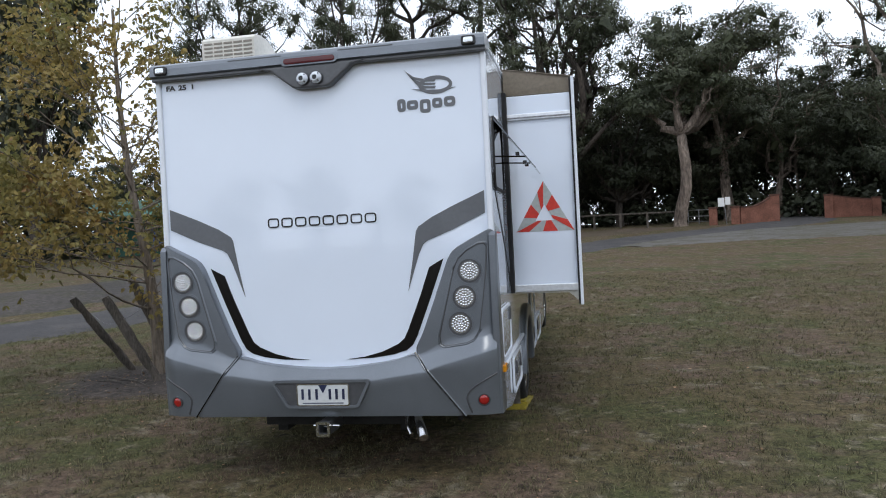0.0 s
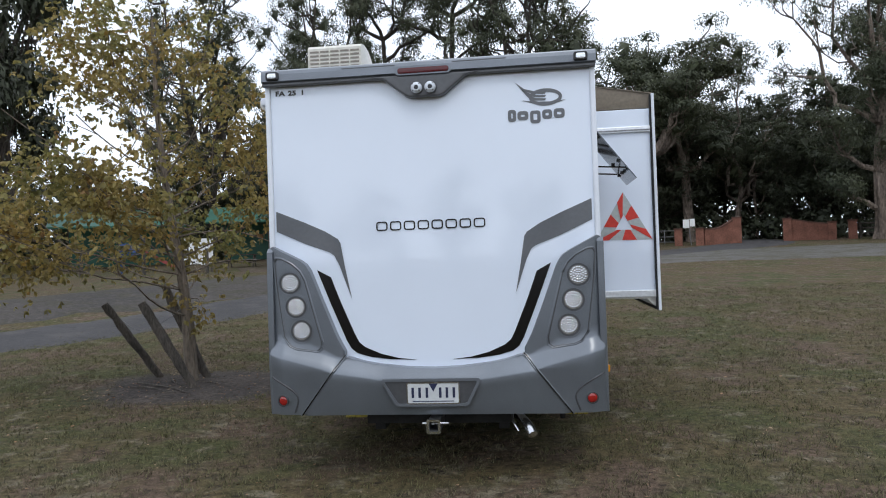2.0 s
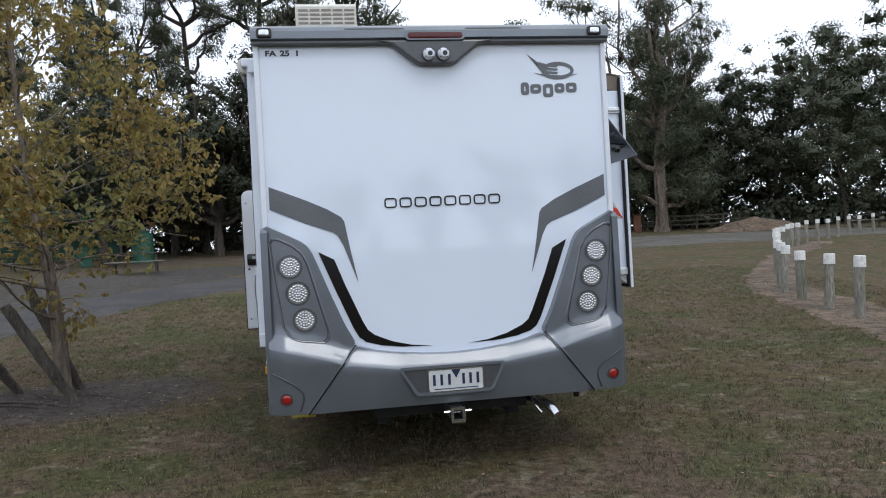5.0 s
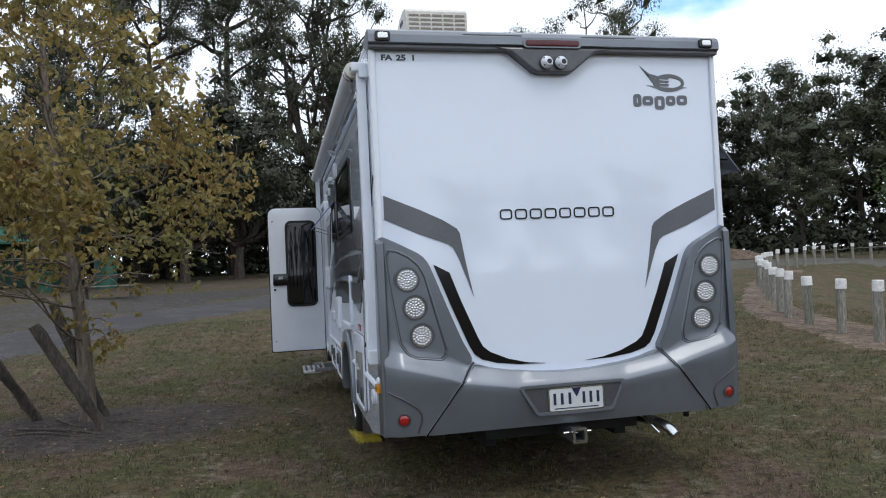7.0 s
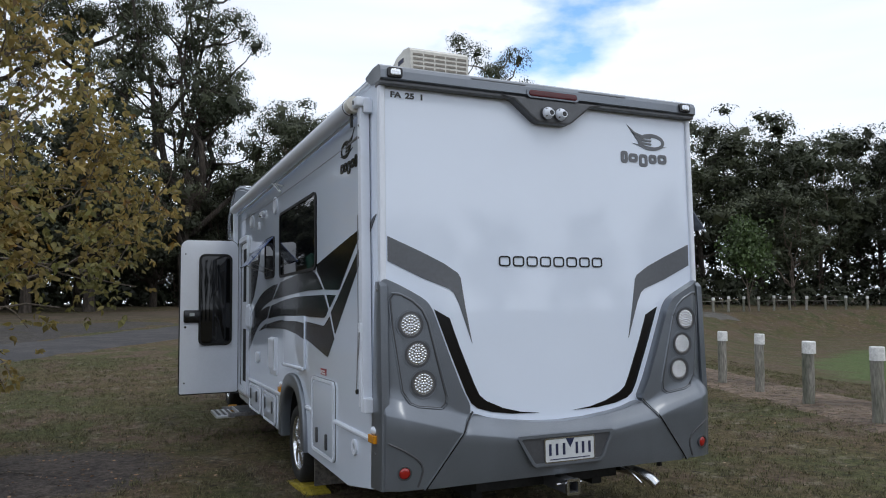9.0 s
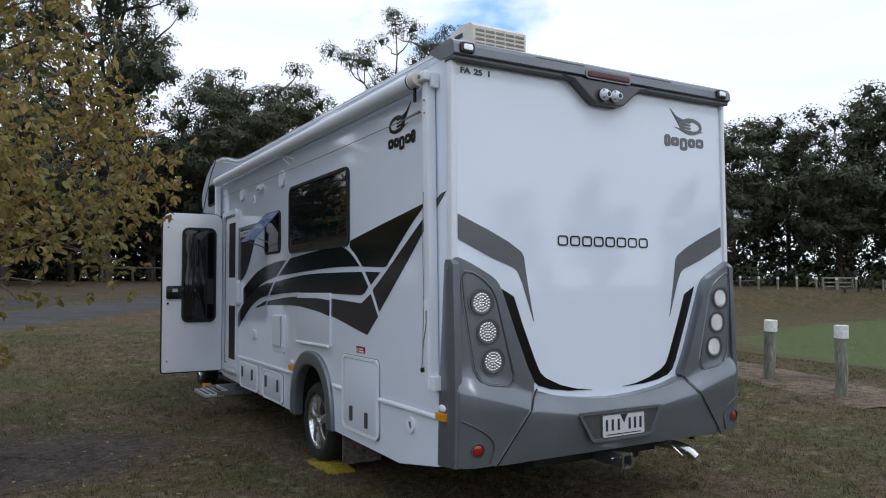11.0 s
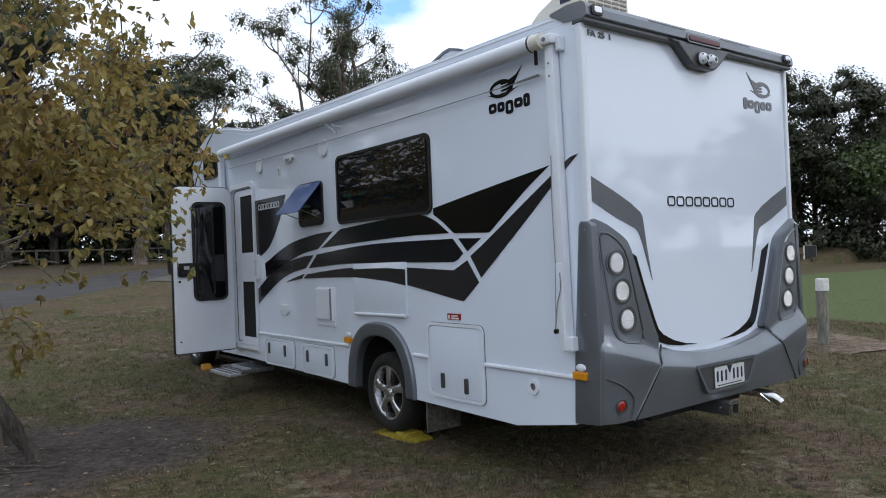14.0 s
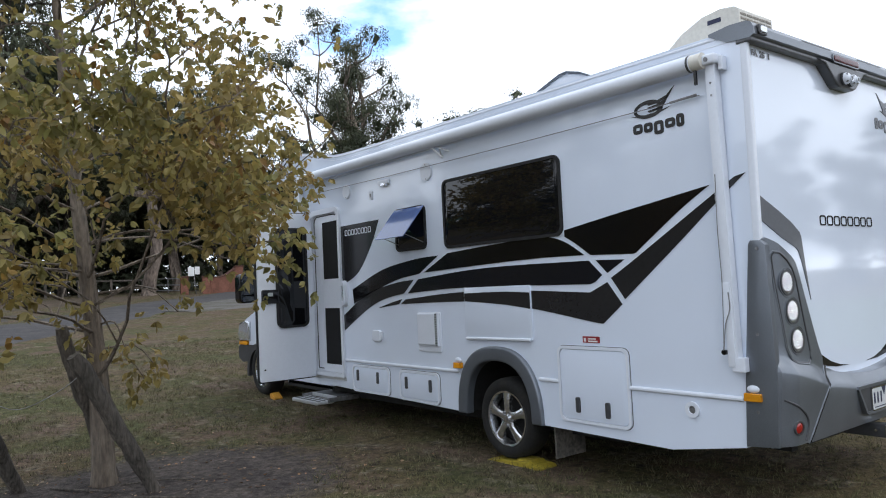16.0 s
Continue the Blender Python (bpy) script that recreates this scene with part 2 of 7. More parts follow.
def ground_mat(name, cols, s1=0.18, s2=1.1, s3=14.0, bump=0.5, turf=None, grain=0.2, earth=None):
    """Lawn: three colours mixed in patches of several sizes, with rough relief."""
    m = bpy.data.materials.new(name)
    m.use_nodes = True
    n, l = m.node_tree.nodes, m.node_tree.links
    b = n["Principled BSDF"]
    b.inputs["Roughness"].default_value = 0.95
    b.inputs["Specular IOR Level"].default_value = 0.15
    geo = n.new("ShaderNodeNewGeometry")
    def noise_ramp(scale, lo, hi, detail=5.0):
        t, r = n.new("ShaderNodeTexNoise"), n.new("ShaderNodeValToRGB")
        t.inputs["Scale"].default_value, t.inputs["Detail"].default_value = scale, detail
        t.inputs["Roughness"].default_value = 0.65
        r.color_ramp.elements[0].position, r.color_ramp.elements[1].position = lo, hi
        l.new(geo.outputs["Position"], t.inputs["Vector"])
        l.new(t.outputs["Fac"], r.inputs["Fac"])
        return r.outputs["Color"], t.outputs["Fac"]
    def blend(fac, ca, cb):
        x = n.new("ShaderNodeMix")
        x.data_type = "RGBA"
        l.new(fac, x.inputs["Factor"])
        for key, c in (("A", ca), ("B", cb)):
            if isinstance(c, tuple):
                x.inputs[key].default_value = (*c, 1)
            else:
                l.new(c, x.inputs[key])
        return x.outputs["Result"]
    f1, _ = noise_ramp(s1, 0.44, 0.56)
    f2, _ = noise_ramp(s2, 0.47, 0.60, 7.0)
    f3, _ = noise_ramp(s3, 0.30, 0.72, 8.0)
    f4, _ = noise_ramp(s2 * 3.1, 0.55, 0.66, 8.0)
    f5, _ = noise_ramp(s3 * 5, 0.30, 0.72, 6.0)
    base = blend(f1, cols[0], cols[1])
    base = blend(f2, base, cols[2])
    base = blend(f4, base, cols[3])
    if len(cols) > 4:
        f6, _ = noise_ramp(s2 * 5.3, 0.56, 0.68, 8.0)
        base = blend(f6, base, cols[4])
    if turf:
        # greener watered turf inside the ellipse of the sports oval
        sub_, ln = n.new("ShaderNodeVectorMath"), n.new("ShaderNodeVectorMath")
        sub_.operation, ln.operation = "MULTIPLY_ADD", "LENGTH"
        sub_.inputs[1].default_value, sub_.inputs[2].default_value = (1 / 23.8, 1 / 17.0, 0), (-34 / 23.8, 0, 0)
        l.new(geo.outputs["Position"], sub_.inputs[0])
        l.new(sub_.outputs["Vector"], ln.inputs[0])
        wob, add, r = n.new("ShaderNodeTexNoise"), n.new("ShaderNodeMath"), n.new("ShaderNodeMapRange")
        wob.inputs["Scale"].default_value = 0.5
        l.new(geo.outputs["Position"], wob.inputs["Vector"])
        add.operation = "MULTIPLY_ADD"
        add.inputs[1].default_value = 0.16
        l.new(wob.outputs["Fac"], add.inputs[0])
        l.new(ln.outputs["Value"], add.inputs[2])
        r.inputs["From Min"].default_value, r.inputs["From Max"].default_value = 1.06, 1.11
        r.inputs["To Min"].default_value, r.inputs["To Max"].default_value = 1.0, 0.0
        l.new(add.outputs["Value"], r.inputs["Value"])
        base = blend(r.outputs["Result"], base, blend(f2, turf[0], turf[1]))
    if earth:
        # trodden bare earth round the foot of the young tree, with a ragged edge
        (cx, cy, rx, ry), dark, pale = earth
        off, ln, acc = n.new("ShaderNodeVectorMath"), n.new("ShaderNodeVectorMath"), None
        off.operation, ln.operation = "MULTIPLY_ADD", "LENGTH"
        off.inputs[1].default_value, off.inputs[2].default_value = (1 / rx, 1 / ry, 0), (-cx / rx, -cy / ry, 0)
        l.new(geo.outputs["Position"], off.inputs[0])
        l.new(off.outputs["Vector"], ln.inputs[0])
        acc = ln.outputs["Value"]
        for sc, amount in ((1.3, 0.75), (7.0, 0.45), (30.0, 0.35)):
            _, raw = noise_ramp(sc, 0.4, 0.6)
            ad = n.new("ShaderNodeMath")
            ad.operation = "MULTIPLY_ADD"
            ad.inputs[1].default_value = amount
            l.new(raw, ad.inputs[0])
            l.new(acc, ad.inputs[2])
            acc = ad.outputs["Value"]
        r = n.new("ShaderNodeMapRange")
        r.inputs["From Min"].default_value, r.inputs["From Max"].default_value = 1.55, 1.86
        r.inputs["To Min"].default_value, r.inputs["To Max"].default_value = 1.0, 0.0
        l.new(acc, r.inputs["Value"])
        f7, _ = noise_ramp(3.0, 0.42, 0.62, 8.0)
        base = blend(r.outputs["Result"], base, blend(f7, dark, pale))
    # tufts and crumbs: lighter and darker grain at two sizes
    for fac, amount in ((f3, grain), (f5, grain * 0.8)):
        hs, mr = n.new("ShaderNodeHueSaturation"), n.new("ShaderNodeMapRange")
        mr.inputs["To Min"].default_value, mr.inputs["To Max"].default_value = 1 - amount, 1 + amount
        l.new(fac, mr.inputs["Value"])
        l.new(mr.outputs["Result"], hs.inputs["Value"])
        l.new(base, hs.inputs["Color"])
        base = hs.outputs["Color"]
    l.new(base, b.inputs["Base Color"])
    bp, bn = n.new("ShaderNodeBump"), n.new("ShaderNodeTexNoise")
    bn.inputs["Scale"].default_value, bn.inputs["Detail"].default_value = s3 * 2.2, 8.0
    l.new(geo.outputs["Position"], bn.inputs["Vector"])
    bp.inputs["Strength"].default_value, bp.inputs["Distance"].default_value = bump, 0.03
    l.new(bn.outputs["Fac"], bp.inputs["Height"])
    l.new(bp.outputs["Normal"], b.inputs["Normal"])
    return m


M_LAWN = ground_mat("dry_lawn", ((0.099, 0.077, 0.041), (0.071, 0.073, 0.031), (0.112, 0.079, 0.057), (0.158, 0.136, 0.096), (0.032, 0.026, 0.019)), s1=0.42, s2=1.15, s3=15.0, bump=1.0, turf=((0.088, 0.118, 0.046), (0.098, 0.118, 0.050)), grain=0.60,
                    earth=((-3.60, 3.86, 1.55, 1.35), (0.060, 0.052, 0.049), (0.090, 0.077, 0.068)))
M_ROAD = ground_mat("worn_asphalt", ((0.074, 0.071, 0.073), (0.062, 0.060, 0.062), (0.086, 0.081, 0.080), (0.054, 0.052, 0.053)), s3=22, bump=0.25)
M_GRAVEL = ground_mat("pale_gravel", ((0.128, 0.121, 0.116), (0.110, 0.103, 0.095), (0.090, 0.085, 0.062), (0.15, 0.142, 0.132)), s3=18, bump=0.4)
M_LEAFY = ground_mat("leaf_strewn_ground", ((0.094, 0.072, 0.054), (0.078, 0.066, 0.044), (0.112, 0.084, 0.064), (0.066, 0.054, 0.042)), s3=12, bump=0.4, grain=0.3)
M_BANK = ground_mat("dark_dirt", ((0.058, 0.053, 0.051), (0.072, 0.064, 0.059), (0.062, 0.057, 0.044), (0.092, 0.083, 0.074)), s3=9, bump=0.6, grain=0.35)


# ---- helpers for meshes ----
def mesh_ob(name, verts, faces, material, parent=None, smooth=False, label=""):
    me = bpy.data.meshes.new(name)
    me.from_pydata([tuple(v) for v in verts], [], [tuple(f) for f in faces])
    me.materials.append(material)
    if smooth:
        me.polygons.foreach_set("use_smooth", [True] * len(me.polygons))
    ob = new(name, me)
    if parent:
        ob.parent = parent
    if label:
        ob["label"] = label
    return ob


def part(name, bm, material, parent=None, label="", smooth=False, sharp=38):
    bmesh.ops.recalc_face_normals(bm, faces=bm.faces)
    me = bpy.data.meshes.new(name)
    bm.to_mesh(me)
    bm.free()
    me.materials.append(material)
    if smooth:
        me.polygons.foreach_set("use_smooth", [True] * len(me.polygons))
        me.set_sharp_from_angle(angle=radians(sharp))
    ob = new(name, me)
    if parent:
        ob.parent = parent
    if label:
        ob["label"] = label
    return ob


def empty(name, label, category, group="", kind="", m=None):
    ob = new(name)
    if m is not None:
        ob.matrix_basis = m
    return tagged(ob, label, category, group, kind)


def bevel(bm, w, seg=2, edges=None):
    bmesh.ops.bevel(bm, geom=list(edges or bm.edges), offset=w, segments=seg, profile=0.6, affect="EDGES", clamp_overlap=True)


def box(x0, x1, y0, y1, z0, z1, bev=0.0, seg=2):
    bm = bmesh.new()
    bmesh.ops.create_cube(bm, size=1.0)
    for v in bm.verts:
        v.co = Vector(((x0 + x1) / 2 + v.co.x * (x1 - x0), (y0 + y1) / 2 + v.co.y * (y1 - y0), (z0 + z1) / 2 + v.co.z * (z1 - z0)))
    if bev:
        bevel(bm, bev, seg)
    return bm


def prism(pts, axis, a, b, bev=0.0, seg=2):
    """Extrude an outline along an axis. axis x: points are (y, z); y: (x, z); z: (x, y)."""
    bm = bmesh.new()
    def at(p, c):
        return {"x": (c, p[0], p[1]), "y": (p[0], c, p[1]), "z": (p[0], p[1], c)}[axis]
    lo = [bm.verts.new(at(p, a)) for p in pts]
    hi = [bm.verts.new(at(p, b)) for p in pts]
    f0, f1 = bm.faces.new(lo), bm.faces.new(hi)
    for i in range(len(pts)):
        j = (i + 1) % len(pts)
        bm.faces.new((lo[i], lo[j], hi[j], hi[i]))
    bm.normal_update()
    if bev:
        bevel(bm, bev, seg, list(f1.edges))
    bm.normal_update()
    bmesh.ops.triangulate(bm, faces=[f for f in bm.faces if len(f.verts) > 4])
    return bm


def rounded(x0, z0, x1, z1, r, n=5):
    """A rounded rectangle as a list of points."""
    out = []
    for cx, cz, a0 in ((x1 - r, z1 - r, 0), (x0 + r, z1 - r, 90), (x0 + r, z0 + r, 180), (x1 - r, z0 + r, 270)):
        for k in range(n + 1):
            a = radians(a0 + 90 * k / n)
            out.append((cx + r * math.cos(a), cz + r * math.sin(a)))
    return out


def ring(outer, inner, axis, a, b):
    """A frame between two outlines of equal length."""
    bm = bmesh.new()
    def at(p, c):
        return {"x": (c, p[0], p[1]), "y": (p[0], c, p[1]), "z": (p[0], p[1], c)}[axis]
    loops = [[bm.verts.new(at(p, c)) for p in o] for o, c in ((outer, a), (outer, b), (inner, b), (inner, a))]
    n = len(outer)
    for i in range(n):
        j = (i + 1) % n
        for k in range(4):
            p, q = loops[k], loops[(k + 1) % 4]
            bm.faces.new((p[i], p[j], q[j], q[i]))
    return bm


def smooth_path(pts, n=8):
    """Catmull-Rom through points of any dimension."""
    P = [np.array(p, float) for p in pts]
    P = [2 * P[0] - P[1]] + P + [2 * P[-1] - P[-2]]
    out = []
    for i in range(1, len(P) - 2):
        for k in range(n):
            t = k / n
            out.append(0.5 * (2 * P[i] + (P[i + 1] - P[i - 1]) * t + (2 * P[i - 1] - 5 * P[i] + 4 * P[i + 1] - P[i + 2]) * t * t
                              + (3 * P[i] - P[i - 1] - 3 * P[i + 1] + P[i + 2]) * t ** 3))
    out.append(P[-2])
    return out


def tube(bm, pts, radii, sides=10, caps=True):
    """A tapered tube along a line, added to bm."""
    pts = [Vector(p) for p in pts]
    rings = []
    ref = Vector((0.31, 0.17, 0.93))
    for i, p in enumerate(pts):
        d = (pts[min(i + 1, len(pts) - 1)] - pts[max(i - 1, 0)]).normalized()
        u = d.cross(ref)
        if u.length < 0.05:
            u = d.cross(Vector((1, 0, 0)))
        u.normalize()
        v = d.cross(u)
        r = radii[i] if hasattr(radii, "__len__") else radii
        rings.append([bm.verts.new(p + (u * math.cos(2 * math.pi * k / sides) + v * math.sin(2 * math.pi * k / sides)) * r) for k in range(sides)])
    for a, b in zip(rings, rings[1:]):
        for k in range(sides):
            bm.faces.new((a[k], a[(k + 1) % sides], b[(k + 1) % sides], b[k]))
    if caps:
        bm.faces.new(rings[0])
        bm.faces.new(rings[-1])
    return bm


def rod(pts, r, sides=8):
    return tube(bmesh.new(), pts, r, sides)


def disc(c, axis, r, depth, n=24, bev=0.0):
    """A short cylinder centred on c, its axis along x, y or z."""
    pts = [(r * math.cos(2 * math.pi * k / n), r * math.sin(2 * math.pi * k / n)) for k in range(n)]
    i = {"x": (1, 2), "y": (0, 2), "z": (0, 1)}[axis]
    k = {"x": 0, "y": 1, "z": 2}[axis]
    return prism([(p[0] + c[i[0]], p[1] + c[i[1]]) for p in pts], axis, c[k] - depth / 2, c[k] + depth / 2, bev)


# ---- ground ----
def h(x, y):
    """Height of the ground: nearly flat by the vehicle, rising to the gate, with a sunken oval beside."""
    base = float(np.interp(y, (-60, -20, 0, 6, 16, 47, 70, 120), (-0.6, -0.15, 0.12, 0.20, 0.72, 2.06, 2.7, 3.2)))
    side = 0.014 * min(max(x, 0), 9) + 0.006 * min(max(-x, 0), 8)
    near = max(0.0, 1 - abs(y - 3) / 18)
    z = base + side * near
    # the oval lies lower than the post line
    d = oval_depth(x, y)
    z -= d
    # bank beyond the road
    b = math.exp(-(((x + 10.2) * 0.86 - (y - 19.5) * 0.5) / 2.8) ** 2) * max(0, min(1, (30 - y) / 8)) * max(0, min(1, (y - 4) / 6))
    return z + 0.34 * b + 0.02 * noise.noise((x * 0.35, y * 0.35, 0.0)) + 0.008 * noise.noise((x * 1.7, y * 1.7, 3.0))


POSTS = [(5.87, 2.05), (6.45, 3.55), (7.0, 4.95), (7.42, 6.2), (7.74, 7.37), (8.05, 8.35), (8.66, 9.4), (9.36, 10.5), (10.22, 11.9)]
FENCE = smooth_path(POSTS + [(11.75, 14.2), (13.45, 16.8), (15.2, 19), (17.1, 21.3), (19, 23.2), (20.9, 24.7), (23.6, 26.8), (28, 29.3), (38, 31.2), (44, 30.3), (50.4, 28.0)], 10)
FENCE_XY = np.array(FENCE)


def oval_depth(x, y):
    if x < 5 or y > 33:
        return 0.0
    d = FENCE_XY - (x, y)
    i = int(np.argmin((d ** 2).sum(1)))
    a, b = FENCE_XY[max(i - 1, 0)], FENCE_XY[min(i + 1, len(FENCE_XY) - 1)]
    side = (b[0] - a[0]) * (y - a[1]) - (b[1] - a[1]) * (x - a[0])
    if side > 0:
        return 0.0
    dist = math.sqrt(float((d[i] ** 2).sum()))
    base = float(np.interp(y, (-60, -20, 0, 6, 16, 47), (-0.6, -0.15, 0.12, 0.20, 0.72, 2.06)))
    t = min(1.0, max(0.0, (dist - 0.6) / 5.0))
    return (t * t * (3 - 2 * t)) * max(0.0, base + 0.12)


def axis_steps(fine0, fine1, step, far, grow=1.16):
    vals, s, v = [], step, fine1
    x = fine0
    while x < fine1:
        vals.append(x)
        x += step
    up = []
    while v < far:
        up.append(v)
        s *= grow
        v += s
    s, v, dn = step, fine0 - step, []
    while v > -far:
        dn.append(v)
        s *= grow
        v -= s
    return dn[::-1] + vals + up


gx, gy = axis_steps(-14, 22, 0.45, 2500), axis_steps(-8, 34, 0.45, 2500)
verts = [(x, y, h(x, y)) for y in gy for x in gx]
nx = len(gx)
faces = [(j * nx + i, j * nx + i + 1, (j + 1) * nx + i + 1, (j + 1) * nx + i) for j in range(len(gy) - 1) for i in range(nx - 1)]
ground = tagged(mesh_ob("ground", verts, faces, M_LAWN, smooth=True), "patchy dry mown lawn with bare brown earth showing", "lawn", kind="structure")


def strip(name, pts, widths, material, label, category, lift=0.02, cols=8, ragged=0.15):
    """A strip of ground that follows the terrain along a line."""
    line = smooth_path(pts, 12)
    ws = np.interp(np.linspace(0, 1, len(line)), np.linspace(0, 1, len(widths)), widths)
    v, f = [], []
    for i, p in enumerate(line):
        a, b = line[max(i - 1, 0)], line[min(i + 1, len(line) - 1)]
        d = (b - a) / np.linalg.norm(b - a)
        nrm = np.array((-d[1], d[0]))
        for k in range(cols + 1):
            off = (k / cols - 0.5) * ws[i]
            if k in (0, cols):
                off += ragged * noise.noise((i * 0.37, k * 5.0, 1.0))
            q = p[:2] + nrm * off
            v.append((q[0], q[1], h(q[0], q[1]) + (lift if 0 < k < cols else lift - 0.035)))
    for i in range(len(line) - 1):
        for k in range(cols):
            f.append((i * (cols + 1) + k, i * (cols + 1) + k + 1, (i + 1) * (cols + 1) + k + 1, (i + 1) * (cols + 1) + k))
    return tagged(mesh_ob(name, v, f, material, smooth=True), label, category, kind="structure")


strip("road", [(-22, -10), (-15, 1.0), (-10.2, 7.9), (-7.8, 11.6), (-6.4, 15.2), (-4.5, 18.2), (-2.2, 21.5), (1.2, 26.6), (6, 33.8), (12, 40), (15.6, 46.5), (17, 60), (18, 90)], (3.3, 3.3, 3.2, 3.2, 3.3, 3.5, 3.8, 4.4, 5.0, 4.4, 4.2), M_ROAD,
      "worn grey asphalt lane leading to the gate", "road", 0.03, ragged=0.35)
strip("gravel_apron", [(3.0, 28.0), (7, 30.5), (12, 32), (19, 32.5), (30, 31)], (5.0, 8.0, 11.0, 12.0, 8.0), M_GRAVEL, "pale gravel apron before the gate", "gravel", 0.025, cols=12, ragged=0.9)
strip("dirt_bank", [(-17, 5.5), (-13.6, 11.8), (-11.0, 17.0), (-8.4, 21.8), (-5.0, 26.5), (-1.6, 30)], (4.0, 5.0, 7.0, 7.5, 6.0, 3.0), M_BANK, "dark bare dirt bank beside the lane", "bank", 0.03, ragged=0.8)
strip("leafy_ground", [(-15, 32.5), (-9, 35.5), (-3, 37.5), (2.5, 41), (6.5, 45)], (6, 9, 9, 7, 4), M_LEAFY, "brown leaf-strewn ground under the trees", "ground", 0.022, ragged=1.2)
strip("worn_path", [(5.9, 1.2), (6.9, 3.9), (7.7, 6.4), (8.3, 8.6), (9.6, 11.2), (11.8, 14.2), (15.2, 18.6), (20, 23.6)], (1.5, 1.6, 1.5, 1.4, 1.3, 1.2, 1.2, 1.0), M_DIRTHEAP,
      "bare brown earth along the post line", "path", 0.018, ragged=0.5)

# ---- trees ----
def grow(rng, base, heading, length, radius, depth, out, tips, spread, lift, bend=0.25, forks=(2, 3), shrink=0.68):
    """One limb and its forks; out gets (points, radii), tips gets ends of twigs."""
    n = 5
    p, d = np.array(base, float), np.array(heading, float)
    pts, rad = [p.copy()], [radius]
    for i in range(n):
        d = d + rng.normal(0, bend, 3) * 0.5 + np.array((0, 0, lift * 0.12))
        d /= np.linalg.norm(d)
        p = p + d * length / n
        pts.append(p.copy())
        rad.append(radius * (1 - 0.42 * (i + 1) / n))
    out.append((pts, rad))
    if depth == 0:
        tips.append((p, d))
        tips.append((pts[3], d))
        return
    if depth == 1:
        tips.append((p, d))
    for k in range(rng.integers(forks[0], forks[1] + 1)):
        a = rng.uniform(0, 2 * math.pi)
        side = np.array((math.cos(a), math.sin(a), rng.uniform(-0.2, 0.5)))
        nd = d + side * spread * rng.uniform(0.6, 1.2)
        nd /= np.linalg.norm(nd)
        start = pts[-1] if k == 0 else pts[rng.integers(3, n + 1)]
        grow(rng, start, nd, length * shrink * rng.uniform(0.8, 1.2), radius * 0.56, depth - 1, out, tips, spread, lift, bend, forks, shrink)


def limbs_mesh(out, sides=6, least=0.0):
    bm = bmesh.new()
    for pts, rad in out:
        if rad[0] < least:
            continue
        tube(bm, pts, [max(r, 0.006) for r in rad], sides if rad[0] > 0.05 else 4, caps=False)
    return bm


def leaf_cloud(rng, centres, per, spread, size, aspect=0.38, droop=0.5):
    """Many small leaves, each a bent pair of triangles, round the centres. Returns vertices and faces."""
    c = np.repeat(np.array(centres), per, axis=0)
    n = len(c)
    off = rng.normal(0, 1, (n, 3)) * np.array(spread)
    p = c + off
    d = rng.normal(0, 1, (n, 3))
    d[:, 2] -= droop * 1.4
    d /= np.linalg.norm(d, axis=1)[:, None]
    s = np.cross(d, rng.normal(0, 1, (n, 3)))
    s /= np.linalg.norm(s, axis=1)[:, None] + 1e-9
    ln = size * rng.uniform(0.6, 1.35, n)[:, None]
    w = ln * aspect
    v = np.stack((p, p + d * ln * 0.5 + s * w, p + d * ln, p + d * ln * 0.5 - s * w), 1).reshape(-1, 3)
    f = np.arange(n * 4).reshape(-1, 4)
    return v, f


def fast_mesh(name, v, f, material, parent=None, normals=None):
    me = bpy.data.meshes.new(name)
    me.vertices.add(len(v))
    me.vertices.foreach_set("co", np.asarray(v, np.float32).ravel())
    k = f.shape[1]
    me.loops.add(f.size)
    me.loops.foreach_set("vertex_index", f.astype(np.int32).ravel())
    me.polygons.add(len(f))
    me.polygons.foreach_set("loop_start", np.arange(0, f.size, k, dtype=np.int32))
    me.update(calc_edges=True)
    if normals is not None:
        me.normals_split_custom_set_from_vertices(normals)
    me.materials.append(material)
    ob = new(name, me)
    if parent:
        ob.parent = parent
    return ob


